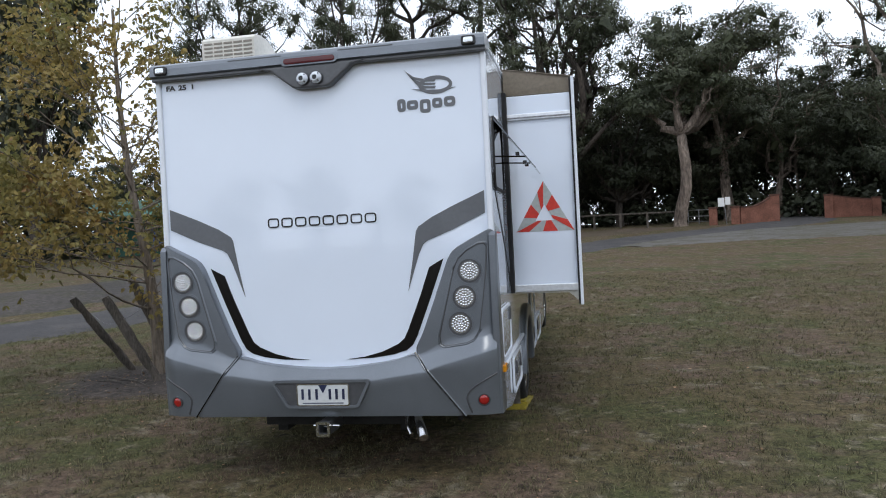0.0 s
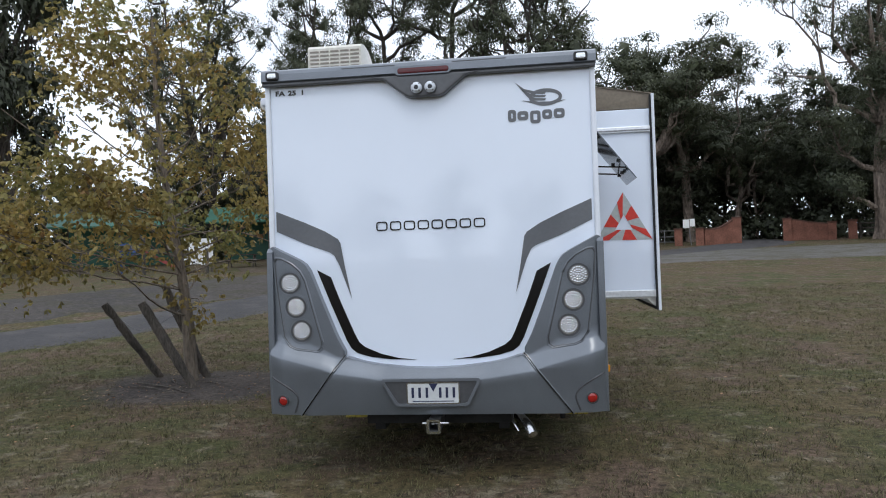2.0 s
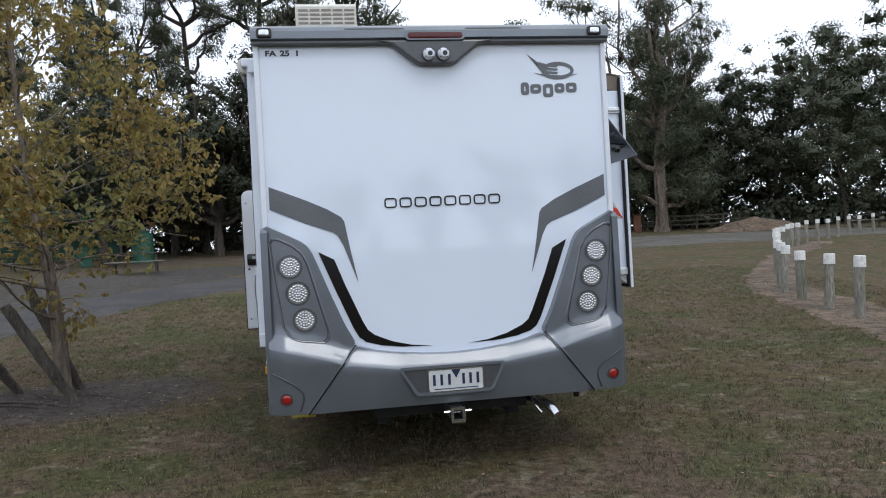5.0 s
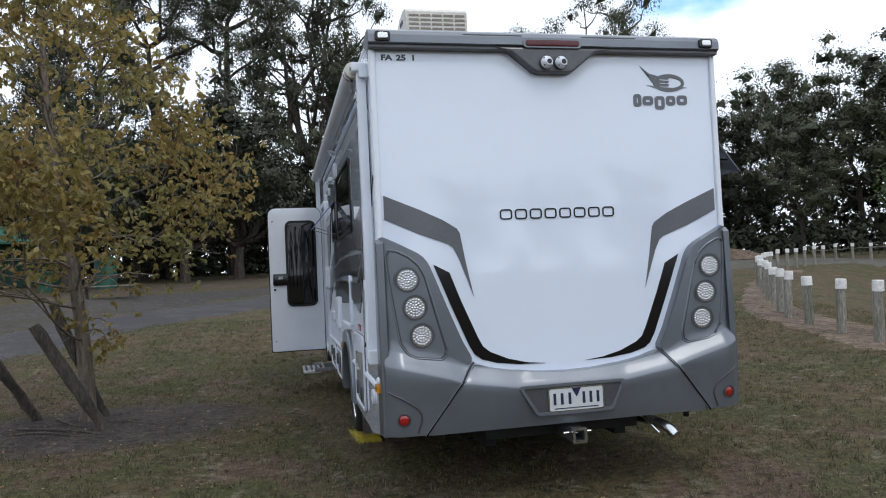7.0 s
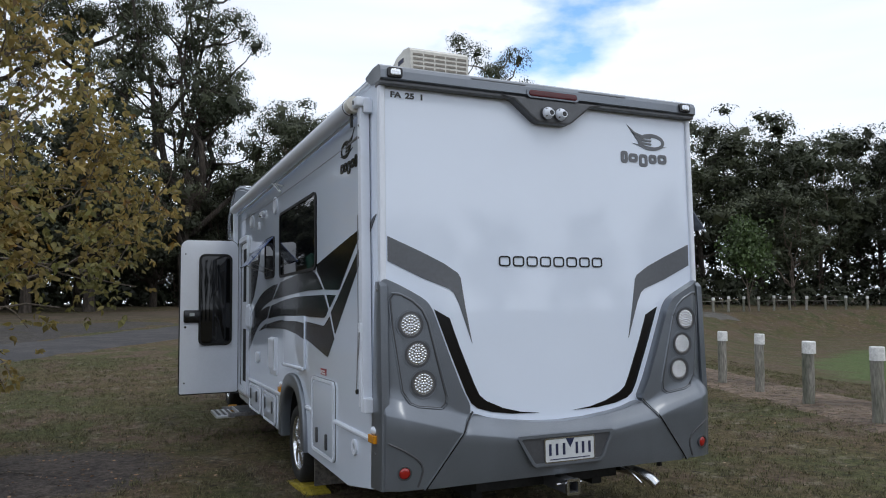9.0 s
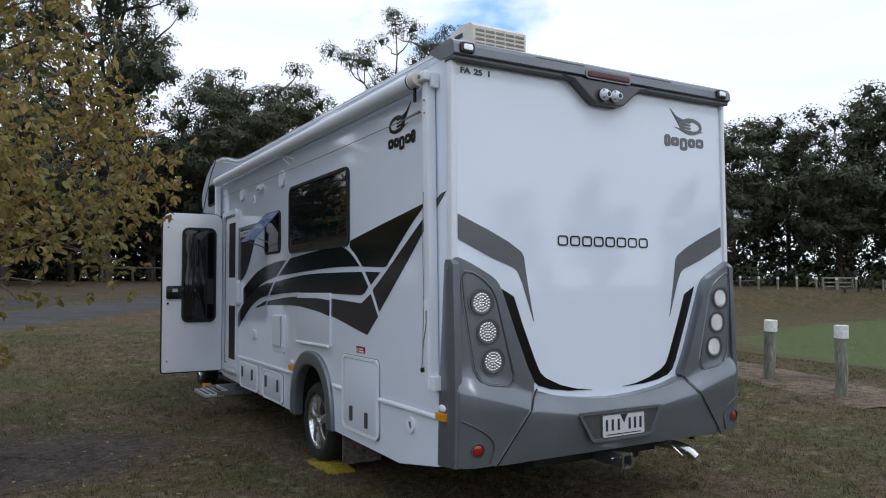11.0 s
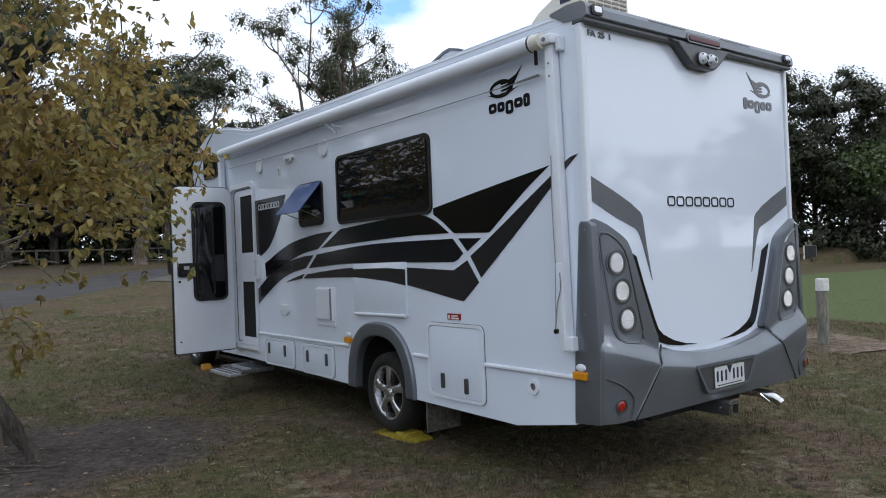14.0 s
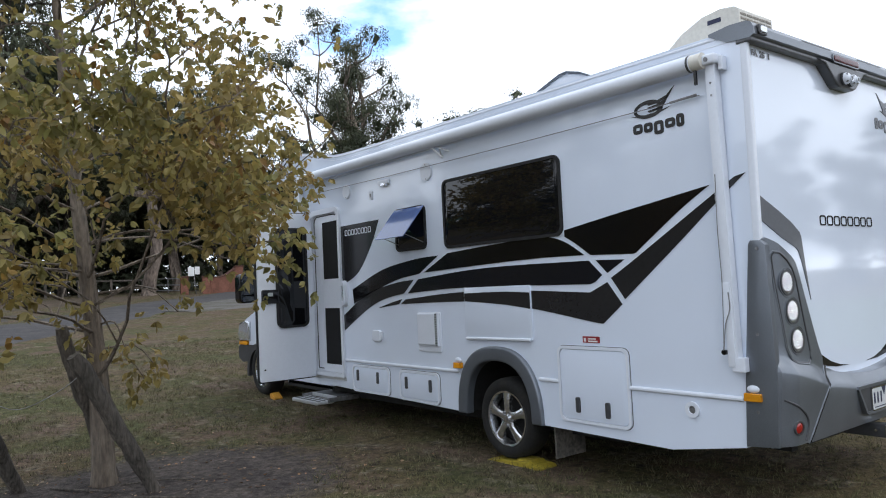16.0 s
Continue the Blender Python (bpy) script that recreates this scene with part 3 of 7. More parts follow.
def pad_cloud(rng, pads, per, leaf, aspect=0.34, droop=0.6, flat=0.58, core=0):
    """Leaves on the shells of flattened clumps, thinner below, over a few big inner sprays. Returns vertices, faces and normals."""
    c0 = np.array([p[0] for p in pads])
    r0 = np.array([p[1] for p in pads])
    reps = np.maximum((per * r0 * r0).astype(int), 14)
    inner = np.concatenate((np.zeros(int(reps.sum()), bool), np.ones(core * len(r0), bool)))
    c = np.concatenate((np.repeat(c0, reps, axis=0), np.repeat(c0, core, axis=0)))
    r = np.concatenate((np.repeat(r0, reps), np.repeat(r0, core)))
    n = len(c)
    d = rng.normal(0, 1, (n, 3))
    d /= np.linalg.norm(d, axis=1)[:, None]
    d[:, 2] = np.where((d[:, 2] < -0.15) & (rng.uniform(0, 1, n) < 0.6), -d[:, 2], d[:, 2])
    ragged = 1 + 0.22 * np.sin(d[:, 0] * 5 + c[:, 1] * 3) * np.cos(d[:, 1] * 4 + c[:, 0] * 2)
    depth = np.where(inner, rng.uniform(0.05, 0.45, n), rng.uniform(0.25, 1.0, n) ** 0.45)
    p = c + d * (r * ragged * depth)[:, None] * np.array((1, 1, flat))
    # leaves lie roughly along the clump's surface and hang
    face = d + rng.normal(0, 0.42, (n, 3)) + np.array((0, 0, 0.25))
    face /= np.linalg.norm(face, axis=1)[:, None]
    u = rng.normal(0, 1, (n, 3)) - np.array((0, 0, droop * 1.4))
    u -= face * (u * face).sum(1)[:, None]
    u /= np.linalg.norm(u, axis=1)[:, None] + 1e-9
    s = np.cross(face, u)
    ln = (np.where(inner, 0.62 * r, leaf) * rng.uniform(0.6, 1.35, n))[:, None]
    w = ln * np.where(inner, 0.45, aspect)[:, None] * 0.85
    v = np.stack((p - u * ln * 0.3 + s * w, p - u * ln * 0.3 - s * w, p + u * ln * 0.7), 1).reshape(-1, 3)
    soft = d * np.array((1, 1, 1 / flat)) * 0.8 + face * 0.35
    soft /= np.linalg.norm(soft, axis=1)[:, None]
    return v, np.arange(n * 3).reshape(-1, 3), np.repeat(soft, 3, axis=0)


def arch(rng, start, az, out_, rise, steps=8, sweep=0.0, wiggle=0.035):
    """A limb that leaves the trunk outward, then turns up in a loose arch."""
    a, size = radians(az), math.hypot(out_, rise)
    side = np.array((-math.sin(a), math.cos(a), 0.0))
    pts, drift = [np.array(start, float)], np.zeros(3)
    for k in range(1, steps + 1):
        t = k / steps
        drift = drift + rng.normal(0, wiggle * size, 3)
        base_ = np.array((math.cos(a), math.sin(a), 0.0)) * out_ * t ** 0.8 + side * sweep * math.sin(t * 2.2) + np.array((0, 0, rise * (0.55 * t + 0.45 * t * t)))
        pts.append(np.array(start, float) + base_ + drift)
    return pts


def eucalypt(name, label, seed, trunk_h, trunk_r, lean, limbs, pad, per, leaf, bark, foliage, group="", subs=5, reach=1.0, low=0.42, droop=0.6, aspect=0.34, flat=0.58, extra=(), least=0.0, wiggle=0.035, core=0):
    """A tree at the origin: trunk, arching limbs (compass, out, rise, start along the trunk), side branches and leaf pads."""
    rng = np.random.default_rng(seed)
    root = empty(name, label, "tree", group)
    top = np.array((lean[0], lean[1], trunk_h))
    mid = top * 0.5 + np.array((rng.normal(0, 0.025) * trunk_h, rng.normal(0, 0.025) * trunk_h, 0))
    line = smooth_path([(0, 0, -0.3), tuple(top * 0.12), tuple(mid), tuple(top)], 5)
    out, pads = [(line, [trunk_r * (1.45 if i == 0 else 1.1 if i < 3 else 1 - 0.38 * i / len(line)) for i in range(len(line))])], []
    for az, far, rise, at in limbs:
        start = line[min(int(at * (len(line) - 1)), len(line) - 1)]
        pts = arch(rng, start, az, far, rise, sweep=rng.normal(0, 0.10) * far, wiggle=wiggle)
        r0 = trunk_r * (0.62 if at > 0.9 else 0.42)
        out.append((pts, [max(r0 * (1 - 0.86 * k / 8), 0.03) for k in range(9)]))
        for q in range(subs):
            t = low + (1 - low) * (q + 1) / subs
            p = pts[min(int(round(t * 8)), 8)]
            ang = radians(az + rng.uniform(-115, 115))
            ln = reach * (0.75 + 0.5 * rng.uniform()) * (1.25 - 0.55 * t) * 0.34 * math.hypot(far, rise)
            twig = arch(rng, p, math.degrees(ang), ln * 0.8, ln * rng.uniform(0.15, 0.75), 4, wiggle=0.06)
            out.append((twig, [max(r0 * 0.28 * (1 - 0.7 * k / 4), 0.018) for k in range(5)]))
            pads.append((twig[-1] + np.array((0, 0, 0.1)), pad * rng.uniform(0.7, 1.25)))
            if rng.uniform() < 0.55:
                pads.append((twig[2] + rng.normal(0, 0.25, 3) * pad, pad * rng.uniform(0.5, 0.85)))
        pads.append((pts[-1], pad * rng.uniform(0.8, 1.2)))
    for x, y, z, r in extra:
        pads.append((np.array((x, y, z), float), r))
    part("trunk", limbs_mesh(out, 7, least), bark, root, smooth=True)
    v, f, nor = pad_cloud(rng, pads, per, leaf, aspect, droop, flat, core)
    fast_mesh("crown", v, f, foliage, root, nor)
    return root


def simple_tree(name, label, seed, trunk_h, trunk_r, lean, limb_len, depth, spread, lift, per, cloud, leaf, bark, foliage, first=4, low=0.55):
    """A small tree standing at the origin."""
    rng = np.random.default_rng(seed)
    root = empty(name, label, "tree")
    out, tips = [], []
    line = smooth_path([(0, 0, -0.3), (lean[0] * 0.5, lean[1] * 0.5, trunk_h * 0.5), (lean[0], lean[1], trunk_h)], 5)
    out.append((line, [trunk_r * (1.35 if i == 0 else 1 - 0.4 * i / len(line)) for i in range(len(line))]))
    for k in range(first):
        a = 2 * math.pi * (k + rng.uniform(-0.3, 0.3)) / first
        d = np.array((math.cos(a) * spread, math.sin(a) * spread, rng.uniform(0.6, 1.1)))
        d /= np.linalg.norm(d)
        t = rng.uniform(low, 1.0) if k else 1.0
        grow(rng, line[min(int(t * len(line)), len(line) - 1)], d, limb_len * rng.uniform(0.8, 1.2), trunk_r * 0.46, depth, out, tips, spread, lift)
    part("trunk", limbs_mesh(out, 6), bark, root, smooth=True)
    if per:
        v, f = leaf_cloud(rng, [t[0] for t in tips], per, cloud, leaf)
        fast_mesh("crown", v, f, foliage, root)
    return root


def place(proto, x, y, s=1.0, turn=0.0, sz=None):
    m = Matrix.Translation((x, y, h(x, y))) @ Matrix.Rotation(radians(turn), 4, "Z") @ Matrix.Diagonal((s, s, sz or s, 1))
    return copy_thing(proto, m @ Matrix.Diagonal([1 / q for q in proto.scale] + [1]))


def put(ob, x, y, s=1.0, turn=0.0, sz=None):
    ob.matrix_basis = Matrix.Translation((x, y, h(x, y))) @ Matrix.Rotation(radians(turn), 4, "Z") @ Matrix.Diagonal((s, s, sz or s, 1))
    return ob


# single gums that stand out (compass: 0 = east, 90 = away from the lawn, 180 = west)
gate_gum = eucalypt("gum_tree", "eucalypt with a pale peeling trunk and forked limbs by the gate", 3, 5.5, 0.44, (0.25, 0.1),
                    [(178, 2.3, 2.6, 1.0), (12, 2.6, 1.9, 1.0), (60, 0.8, 5.6, 1.0), (5, 3.6, 4.4, 1.0), (215, 1.5, 4.6, 1.0), (330, 2.0, 4.6, 1.0), (110, 1.6, 5.6, 1.0), (285, 1.8, 2.6, 1.0), (30, 1.2, 6.2, 1.0), (5, 4.4, 5.6, 1.0), (14, 3.0, 6.4, 1.0)],
                    1.0, 360, 0.15, M_GUMBARK, M_GUMLEAF, "eucalypts", subs=7, low=0.42, extra=((0.3, -1.0, 9.2, 1.2), (2.2, -1.1, 8.9, 1.1), (-1.0, -0.9, 8.4, 0.9), (3.4, -0.4, 8.0, 0.8), (3.2, 0.2, 10.6, 1.1), (4.5, 0.3, 10.0, 1.0), (1.6, 0.5, 11.4, 1.15), (5.0, 0.2, 10.9, 0.9), (2.6, 0.4, 11.7, 1.1), (0.4, 0.4, 11.0, 1.1), (3.9, 0.4, 11.4, 1.0)), core=3)
put(gate_gum, 8.3, 45.5, 1.08, 0, 1.12)
spread_gum = eucalypt("gum_tree", "wide eucalypt with long dark arching limbs and open crown", 8, 5.2, 0.44, (0.1, 0.2),
                      [(176, 4.4, 11.5, 1.0), (150, 2.8, 13.2, 1.0), (8, 3.4, 12.6, 1.0), (20, 4.6, 10.8, 1.0), (350, 2.6, 7.5, 0.9), (200, 3.2, 7.6, 0.85), (90, 1.5, 13.8, 1.0), (270, 2.2, 9.6, 1.0), (330, 4.0, 5.6, 0.8), (225, 4.2, 5.2, 0.75),
                       (340, 3.0, 10.0, 1.0), (188, 2.0, 9.8, 1.0), (300, 1.6, 12.4, 1.0), (60, 3.2, 8.0, 0.9), (120, 3.4, 6.6, 0.9)],
                      1.05, 260, 0.15, M_DARKBARK, M_GUMLEAF, "eucalypts", subs=9, low=0.36, wiggle=0.04, reach=0.75, core=3)
put(spread_gum, 1.4, 50, 1.14, 0, 1.40)
droop_gum = eucalypt("gum_tree", "big eucalypt with peeling trunk and drooping grey-green foliage", 15, 10.5, 0.50, (0.9, 0.3),
                     [(182, 5.8, 8.6, 0.86), (172, 3.8, 11.2, 0.86), (184, 1.9, 9.0, 0.95), (30, 1.2, 7.6, 1.0), (190, 3.0, 3.0, 0.6), (355, 3.3, 2.2, 0.5), (10, 3.4, 3.6, 0.72), (40, 2.2, 5.6, 1.0), (140, 1.6, 6.0, 1.0), (285, 2.2, 2.6, 0.66), (250, 2.2, 3.8, 0.8), (320, 2.6, 3.9, 0.9), (80, 1.8, 5.0, 0.9), (200, 2.6, 1.6, 0.45), (340, 2.4, 1.0, 0.42)],
                     0.95, 390, 0.17, M_GUMBARK, M_GUMLEAF, "eucalypts", subs=8, low=0.3, droop=1.5, aspect=0.24, flat=0.95, core=3,
                     extra=[(0.6 + 2.3 * math.cos(k * 2.4) * (0.5 + 0.5 * (k % 3) / 2), 0.2 + 1.8 * math.sin(k * 2.4), 6.4 + 0.42 * k, 1.15) for k in range(16)])
put(droop_gum, 22.7, 44.5)
slim_gum = eucalypt("gum_tree", "slim eucalypt with a long bare trunk and high open crown", 29, 16.0, 0.27, (0.3, 0.4),
                    [(182, 5.2, 4.0, 0.95), (5, 3.6, 4.6, 1.0), (150, 2.6, 6.0, 1.0), (30, 1.8, 6.4, 1.0), (270, 2.4, 4.6, 0.92), (210, 3.4, 5.2, 1.0), (340, 4.4, 3.2, 0.9)],
                    0.95, 380, 0.15, M_DARKBARK, M_GUMLEAF, "eucalypts", subs=9, low=0.34, wiggle=0.04)
put(slim_gum, -5.6, 54, 1.1, 0, 1.2)
place(slim_gum, -10.8, 55.5, 1.0, 150, 1.12)
twin_gum = eucalypt("gum_tree", "reddish eucalypt forking low into two steep stems", 41, 4.5, 0.34, (0.3, 0.0),
                    [(165, 1.9, 13.0, 1.0), (25, 2.6, 11.0, 1.0), (185, 2.9, 9.0, 0.9), (8, 3.6, 8.0, 0.95), (90, 1.5, 12.0, 1.0), (270, 1.8, 8.4, 1.0), (330, 2.8, 6.4, 0.9)],
                    0.92, 380, 0.15, M_GUMBARK, M_GUMLEAF, "eucalypts", subs=9, low=0.30, wiggle=0.04, reach=0.85)
put(twin_gum, 17.3, 57, 0.95, 0, 0.84)
place(spread_gum, -16.6, 53.2, 0.92, 210, 1.32)
place(spread_gum, -26.0, 54, 1.05, 35, 1.36)
place(gate_gum, 13.2, 55, 1.15, 140, 1.02)
place(twin_gum, 30.5, 57, 0.9, 75)
dead = simple_tree("dead_tree", "bare dead eucalypt among the woodland", 91, 6.0, 0.2, (0.3, 0.1), 3.2, 2, 0.6, 1.2, 0, None, 0.15, M_BARK, None, 4, low=0.5)
put(dead, 20.5, 56, 1.0, 15)
dark_tree = eucalypt("dark_tree", "dense dark green broadleaf tree with a short thick trunk", 52, 2.4, 0.36, (0.1, 0.0),
                     [(a, 2.7, 2.0 + 1.4 * (k % 3), 0.9) for k, a in enumerate(range(0, 360, 40))] + [(a, 1.3, 6.6, 1.0) for a in (20, 140, 260)] + [(a, 2.1, 5.2, 1.0) for a in (75, 200, 320)],
                     1.05, 170, 0.19, M_DARKBARK, M_DARKLEAF, "dark trees", subs=4, low=0.35, aspect=0.42, flat=0.8, core=8)
put(dark_tree, -4.4, 43.0, 1.1, 0, 1.12)
place(dark_tree, -7.5, 42.0, 1.0, 100, 1.06)
place(dark_tree, -12.4, 35.6, 0.85, 200, 0.95)
for x, y, s_, turn in ((4.8, 53.5, 1.05, 40), (-0.6, 51.5, 0.9, 160), (6.8, 57, 1.1, 250), (11.6, 57.5, 1.05, 10), (13.8, 62, 1.2, 80), (20.5, 61, 1.15, 300), (24.5, 56, 1.0, 120), (27.5, 52, 0.95, 210), (-9.5, 50, 0.95, 330), (-15.5, 50.5, 0.9, 60), (-30.6, 34.2, 1.25, 190), (-11.0, 46.5, 1.0, 250)):
    place(dark_tree, x, y, s_, turn, s_ * (2.0 if x < -30 else 1.0))

# the belt of woodland round the grounds; past 150 degrees unseen, added for reflections
WOOD = "dark dense woodland gum at the edge of the grounds"
def woodland(seed, bark, foliage, label, tall):
    r_ = np.random.default_rng(seed)
    limbs = [(360 * k / 7 + r_.uniform(-20, 20), r_.uniform(2.2, 3.4), r_.uniform(2.2, 6.6) * tall, r_.uniform(0.55, 1.0)) for k in range(7)] + [(r_.uniform(0, 360), 1.2, 7.0 * tall, 1.0), (r_.uniform(0, 360), 1.8, 6.4 * tall, 1.0)]
    return eucalypt("woodland_tree", label, seed, 5.6, 0.24, (r_.normal(0, 0.4), r_.normal(0, 0.4)), limbs, 1.32, 105, 0.185, bark, foliage, "woodland trees", subs=4, low=0.4, least=0.032, flat=0.72, core=9, aspect=0.40,
                    extra=[(1.9 * math.cos(k * 2.4), 1.9 * math.sin(k * 2.4), 4.2 + 0.62 * k, 1.35) for k in range(9)] + [(1.1 * math.cos(k * 2.1), 1.1 * math.sin(k * 2.1), 9.9 + 0.42 * k, 1.25 - 0.08 * k) for k in range(6)])


woods = [woodland(21, M_DARKBARK, M_DARKLEAF, WOOD, 1.0), woodland(34, M_DARKBARK, M_GUMLEAF, "woodland gum with olive foliage", 1.1), woodland(47, M_GUMBARK, M_GUMLEAF, "woodland gum with a pale trunk and olive foliage", 1.05), woodland(58, M_DARKBARK, M_DARKLEAF, WOOD, 0.9)]
rng = np.random.default_rng(5)
BELT_AZ = (-62, -50, -42, -38, -35, -29, -26, -20, -10, 0, 8, 16, 24, 30, 36, 39, 45, 48, 51.5, 54, 58, 63, 66, 72, 84, 100, 125, 150, 200, 250, 298)
BELT_FAR = (44, 50, 57, 59, 60, 62, 63, 64, 64, 63, 64, 66, 64, 64, 63, 63, 66, 68, 70, 72, 72, 72, 72, 74, 78, 84, 92, 96, 90, 70, 44)
BELT_EL = (9, 11.5, 12.5, 9.5, 7.0, 6.8, 8.8, 9, 9, 9, 9.5, 10.5, 11, 12, 11.8, 12.4, 13.4, 12.6, 11.0, 12.4, 12.6, 12.6, 10.2, 11, 11, 10, 9, 8, 6.5, 6.5, 7)
used = 0
for row, (off, step, low_) in enumerate(((0.0, 4.1, 0.95), (5.0, 6.6, 1.03), (-3.5, 9.0, 0.62))):
    az = -62.0 + row * 1.7
    while az < (296 if row == 0 else 118):
        far = float(np.interp(az, BELT_AZ, BELT_FAR)) + off + rng.uniform(-1.5, 1.5)
        x, y = -2.5 + far * math.sin(radians(az)), -4.0 + far * math.cos(radians(az))
        tall = (1.7 + far * math.tan(radians(float(np.interp(az, BELT_AZ, BELT_EL)))) - h(x, y)) * low_ * rng.uniform(0.90, 1.05)
        lane = abs(x - 16.2) < 3.0
        if not (lane and row == 2) and not (az > 80 and row == 2):
            proto = woods[int(rng.integers(0, 4))]
            sz = tall / 13.6
            m = (place if used > 3 else put)
            if used < 4:
                proto = woods[used]
            m(proto, x, y, sz * rng.uniform(0.95, 1.2), rng.uniform(0, 360), sz)
            used += 1
        az += step * (1.0 if az < 80 else 1.7 if az < 125 else 2.6) * 62 / far

# understorey along the edge of the wood; past 150 degrees unseen, added for reflections
scrub = []
for az in np.concatenate((np.arange(-60, 100, 1.6), np.arange(100, 298, 5.0))):
    far = float(np.interp(az, BELT_AZ, BELT_FAR))
    for off, z in ((-4.0, 0.35), (-2.0, 0.6), (0.5, 0.6), (3.0, 0.7), (-3.2, 1.0), (-1.5, 1.7), (0, 2.6), (1.5, 1.2), (2.5, 3.6), (4.0, 2.4), (4.5, 4.6), (6.5, 1.4), (7.0, 3.4), (7.5, 5.6), (9.0, 2.0), (9.0, 4.4)):
        x, y = -2.5 + (far + off) * math.sin(radians(az)) + rng.normal(0, 0.5), -4.0 + (far + off) * math.cos(radians(az)) + rng.normal(0, 0.5)
        scrub.append((np.array((x, y, h(x, y) + z)), rng.uniform(0.9, 1.7)))
ub_v, ub_f, ub_n = pad_cloud(np.random.default_rng(9), scrub, 34, 0.34, 0.44, flat=0.75, core=10)
tagged(fast_mesh("undergrowth", ub_v, ub_f, M_DARKLEAF, None, ub_n), "dark scrub under the woodland edge", "scrub", kind="stuff")

# sapling before the wood across the oval
sap = simple_tree("sapling", "slim green sapling by the far post fence", 61, 1.6, 0.07, (0.1, 0.1), 1.6, 2, 0.5, 1.4, 60, (0.4, 0.4, 0.45), 0.22, M_BARK, M_MIDLEAF, 4, low=0.3)
put(sap, 33.5, 30.5, 1.0, 30)
put(simple_tree("shrub_tree", "bright green broadleaf tree beyond the oval", 66, 1.4, 0.12, (0.1, 0.1), 2.0, 3, 0.8, 0.8, 50, (0.55, 0.55, 0.5), 0.3, M_BARK, M_MIDLEAF, 5, low=0.2), 63, 24.5, 1.35, 10)

# ---- the young tree with turning leaves and its stakes ----
TX, TY = -3.98, 4.27
young = empty("young_tree", "young tree with yellow-green turning leaves beside the motorhome", "tree", m=pose(TX, TY, h(TX, TY)))
rng = np.random.default_rng(12)
out, tips = [], []
trunk_line = smooth_path([(0, 0, -0.1), (-0.02, 0.0, 0.7), (-0.08, -0.03, 1.45), (-0.20, -0.12, 2.5), (-0.30, -0.15, 3.7), (-0.36, -0.1, 5.0)], 4)
out.append((trunk_line, [0.098 * (1.25 if i == 0 else 1 - 0.85 * i / len(trunk_line)) for i in range(len(trunk_line))]))
for k in range(46):
    t = 0.25 + 0.73 * (k / 46) ** 1.1
    i = min(int(t * len(trunk_line)), len(trunk_line) - 1)
    a = k * 2.4 + rng.uniform(-0.3, 0.3)
    up = 0.12 + 1.0 * max(0.0, t - 0.28)
    d = np.array((math.cos(a), math.sin(a), up))
    d /= np.linalg.norm(d)
    grow(rng, trunk_line[i], d, (1.28 - 0.46 * t) * (1.25 if d[1] < 0 else 1.0) * rng.uniform(0.85, 1.15), 0.016 * (1.2 - 0.6 * t), 2, out, tips, 0.6, -0.05, bend=0.24, forks=(2, 3), shrink=0.66)
def in_crown(p, k=1.0):
    k *= 1 - 0.17 * max(0.0, p[2] - 2.7)
    return ((p[0] + 0.36) / (2.12 * k)) ** 2 + ((p[1] + 0.48) / (2.08 * k)) ** 2 + (abs(p[2] - 3.2) / 2.45) ** (2 if p[2] > 3.2 else 3) < 1


out = out[:1] + [limb for limb in out[1:] if in_crown(limb[0][-1], 1.06) and limb[0][-1][2] > 1.15 + 0.40 * (0.78 * limb[0][-1][0] - 0.62 * limb[0][-1][1])]
crown_pts = [t[0] for t in tips if in_crown(t[0]) and t[0][2] > 1.22 + 0.40 * (0.78 * t[0][0] - 0.62 * t[0][1])]
# a few sprigs low on the trunk
sprigs = []
for tip in ((0.36, -0.30, 0.92), (0.30, -0.22, 0.80), (0.50, -0.42, 1.38), (-0.25, -0.25, 1.25), (0.10, -0.32, 1.12), (-0.9, -0.5, 1.55), (-1.3, -0.6, 1.6)):
    out.append((smooth_path([(-0.03, -0.02, tip[2] + 0.18), (tip[0] * 0.6, tip[1] * 0.6, tip[2] + 0.2), tip], 3), [0.010 - 0.001 * k for k in range(9)]))
    sprigs += [np.array(tip) + np.array((0, 0, 0.1)), np.array(tip) * 0.85 + np.array((0, 0, 0.16))]
part("trunk", limbs_mesh(out, 8), M_BARK, young, smooth=True)


def leaf_blades(rng, tips, per, spread, size):
    """Pointed oval leaves with a fold along the midrib, hanging from the twigs."""
    c = np.repeat(np.array(tips), per, axis=0)
    n = len(c)
    p = c + rng.normal(0, 1, (n, 3)) * np.array(spread)
    d = rng.normal(0, 0.55, (n, 3))
    d[:, 2] -= 0.95
    return blades(rng, p, d, size * rng.uniform(0.65, 1.3, n))


def blades(rng, p, d, L):
    d = d / np.linalg.norm(d, axis=1)[:, None]
    n, L = len(p), L[:, None]
    s = np.cross(d, rng.normal(0, 1, (n, 3)))
    s /= np.linalg.norm(s, axis=1)[:, None] + 1e-9
    u = np.cross(s, d)
    W = L * rng.uniform(0.24, 0.33, n)[:, None]
    v = np.stack((p, p + d * L * 0.24 + s * W * 0.80 + u * L * 0.09, p + d * L * 0.52 + s * W + u * L * 0.09, p + d * L - u * L * 0.10,
                  p + d * L * 0.52 - s * W + u * L * 0.09, p + d * L * 0.24 - s * W * 0.80 + u * L * 0.09), 1).reshape(-1, 3)
    i = np.arange(n)[:, None] * 6
    return v, np.concatenate((i + np.array((0, 1, 2, 3)), i + np.array((0, 3, 4, 5))), 0)


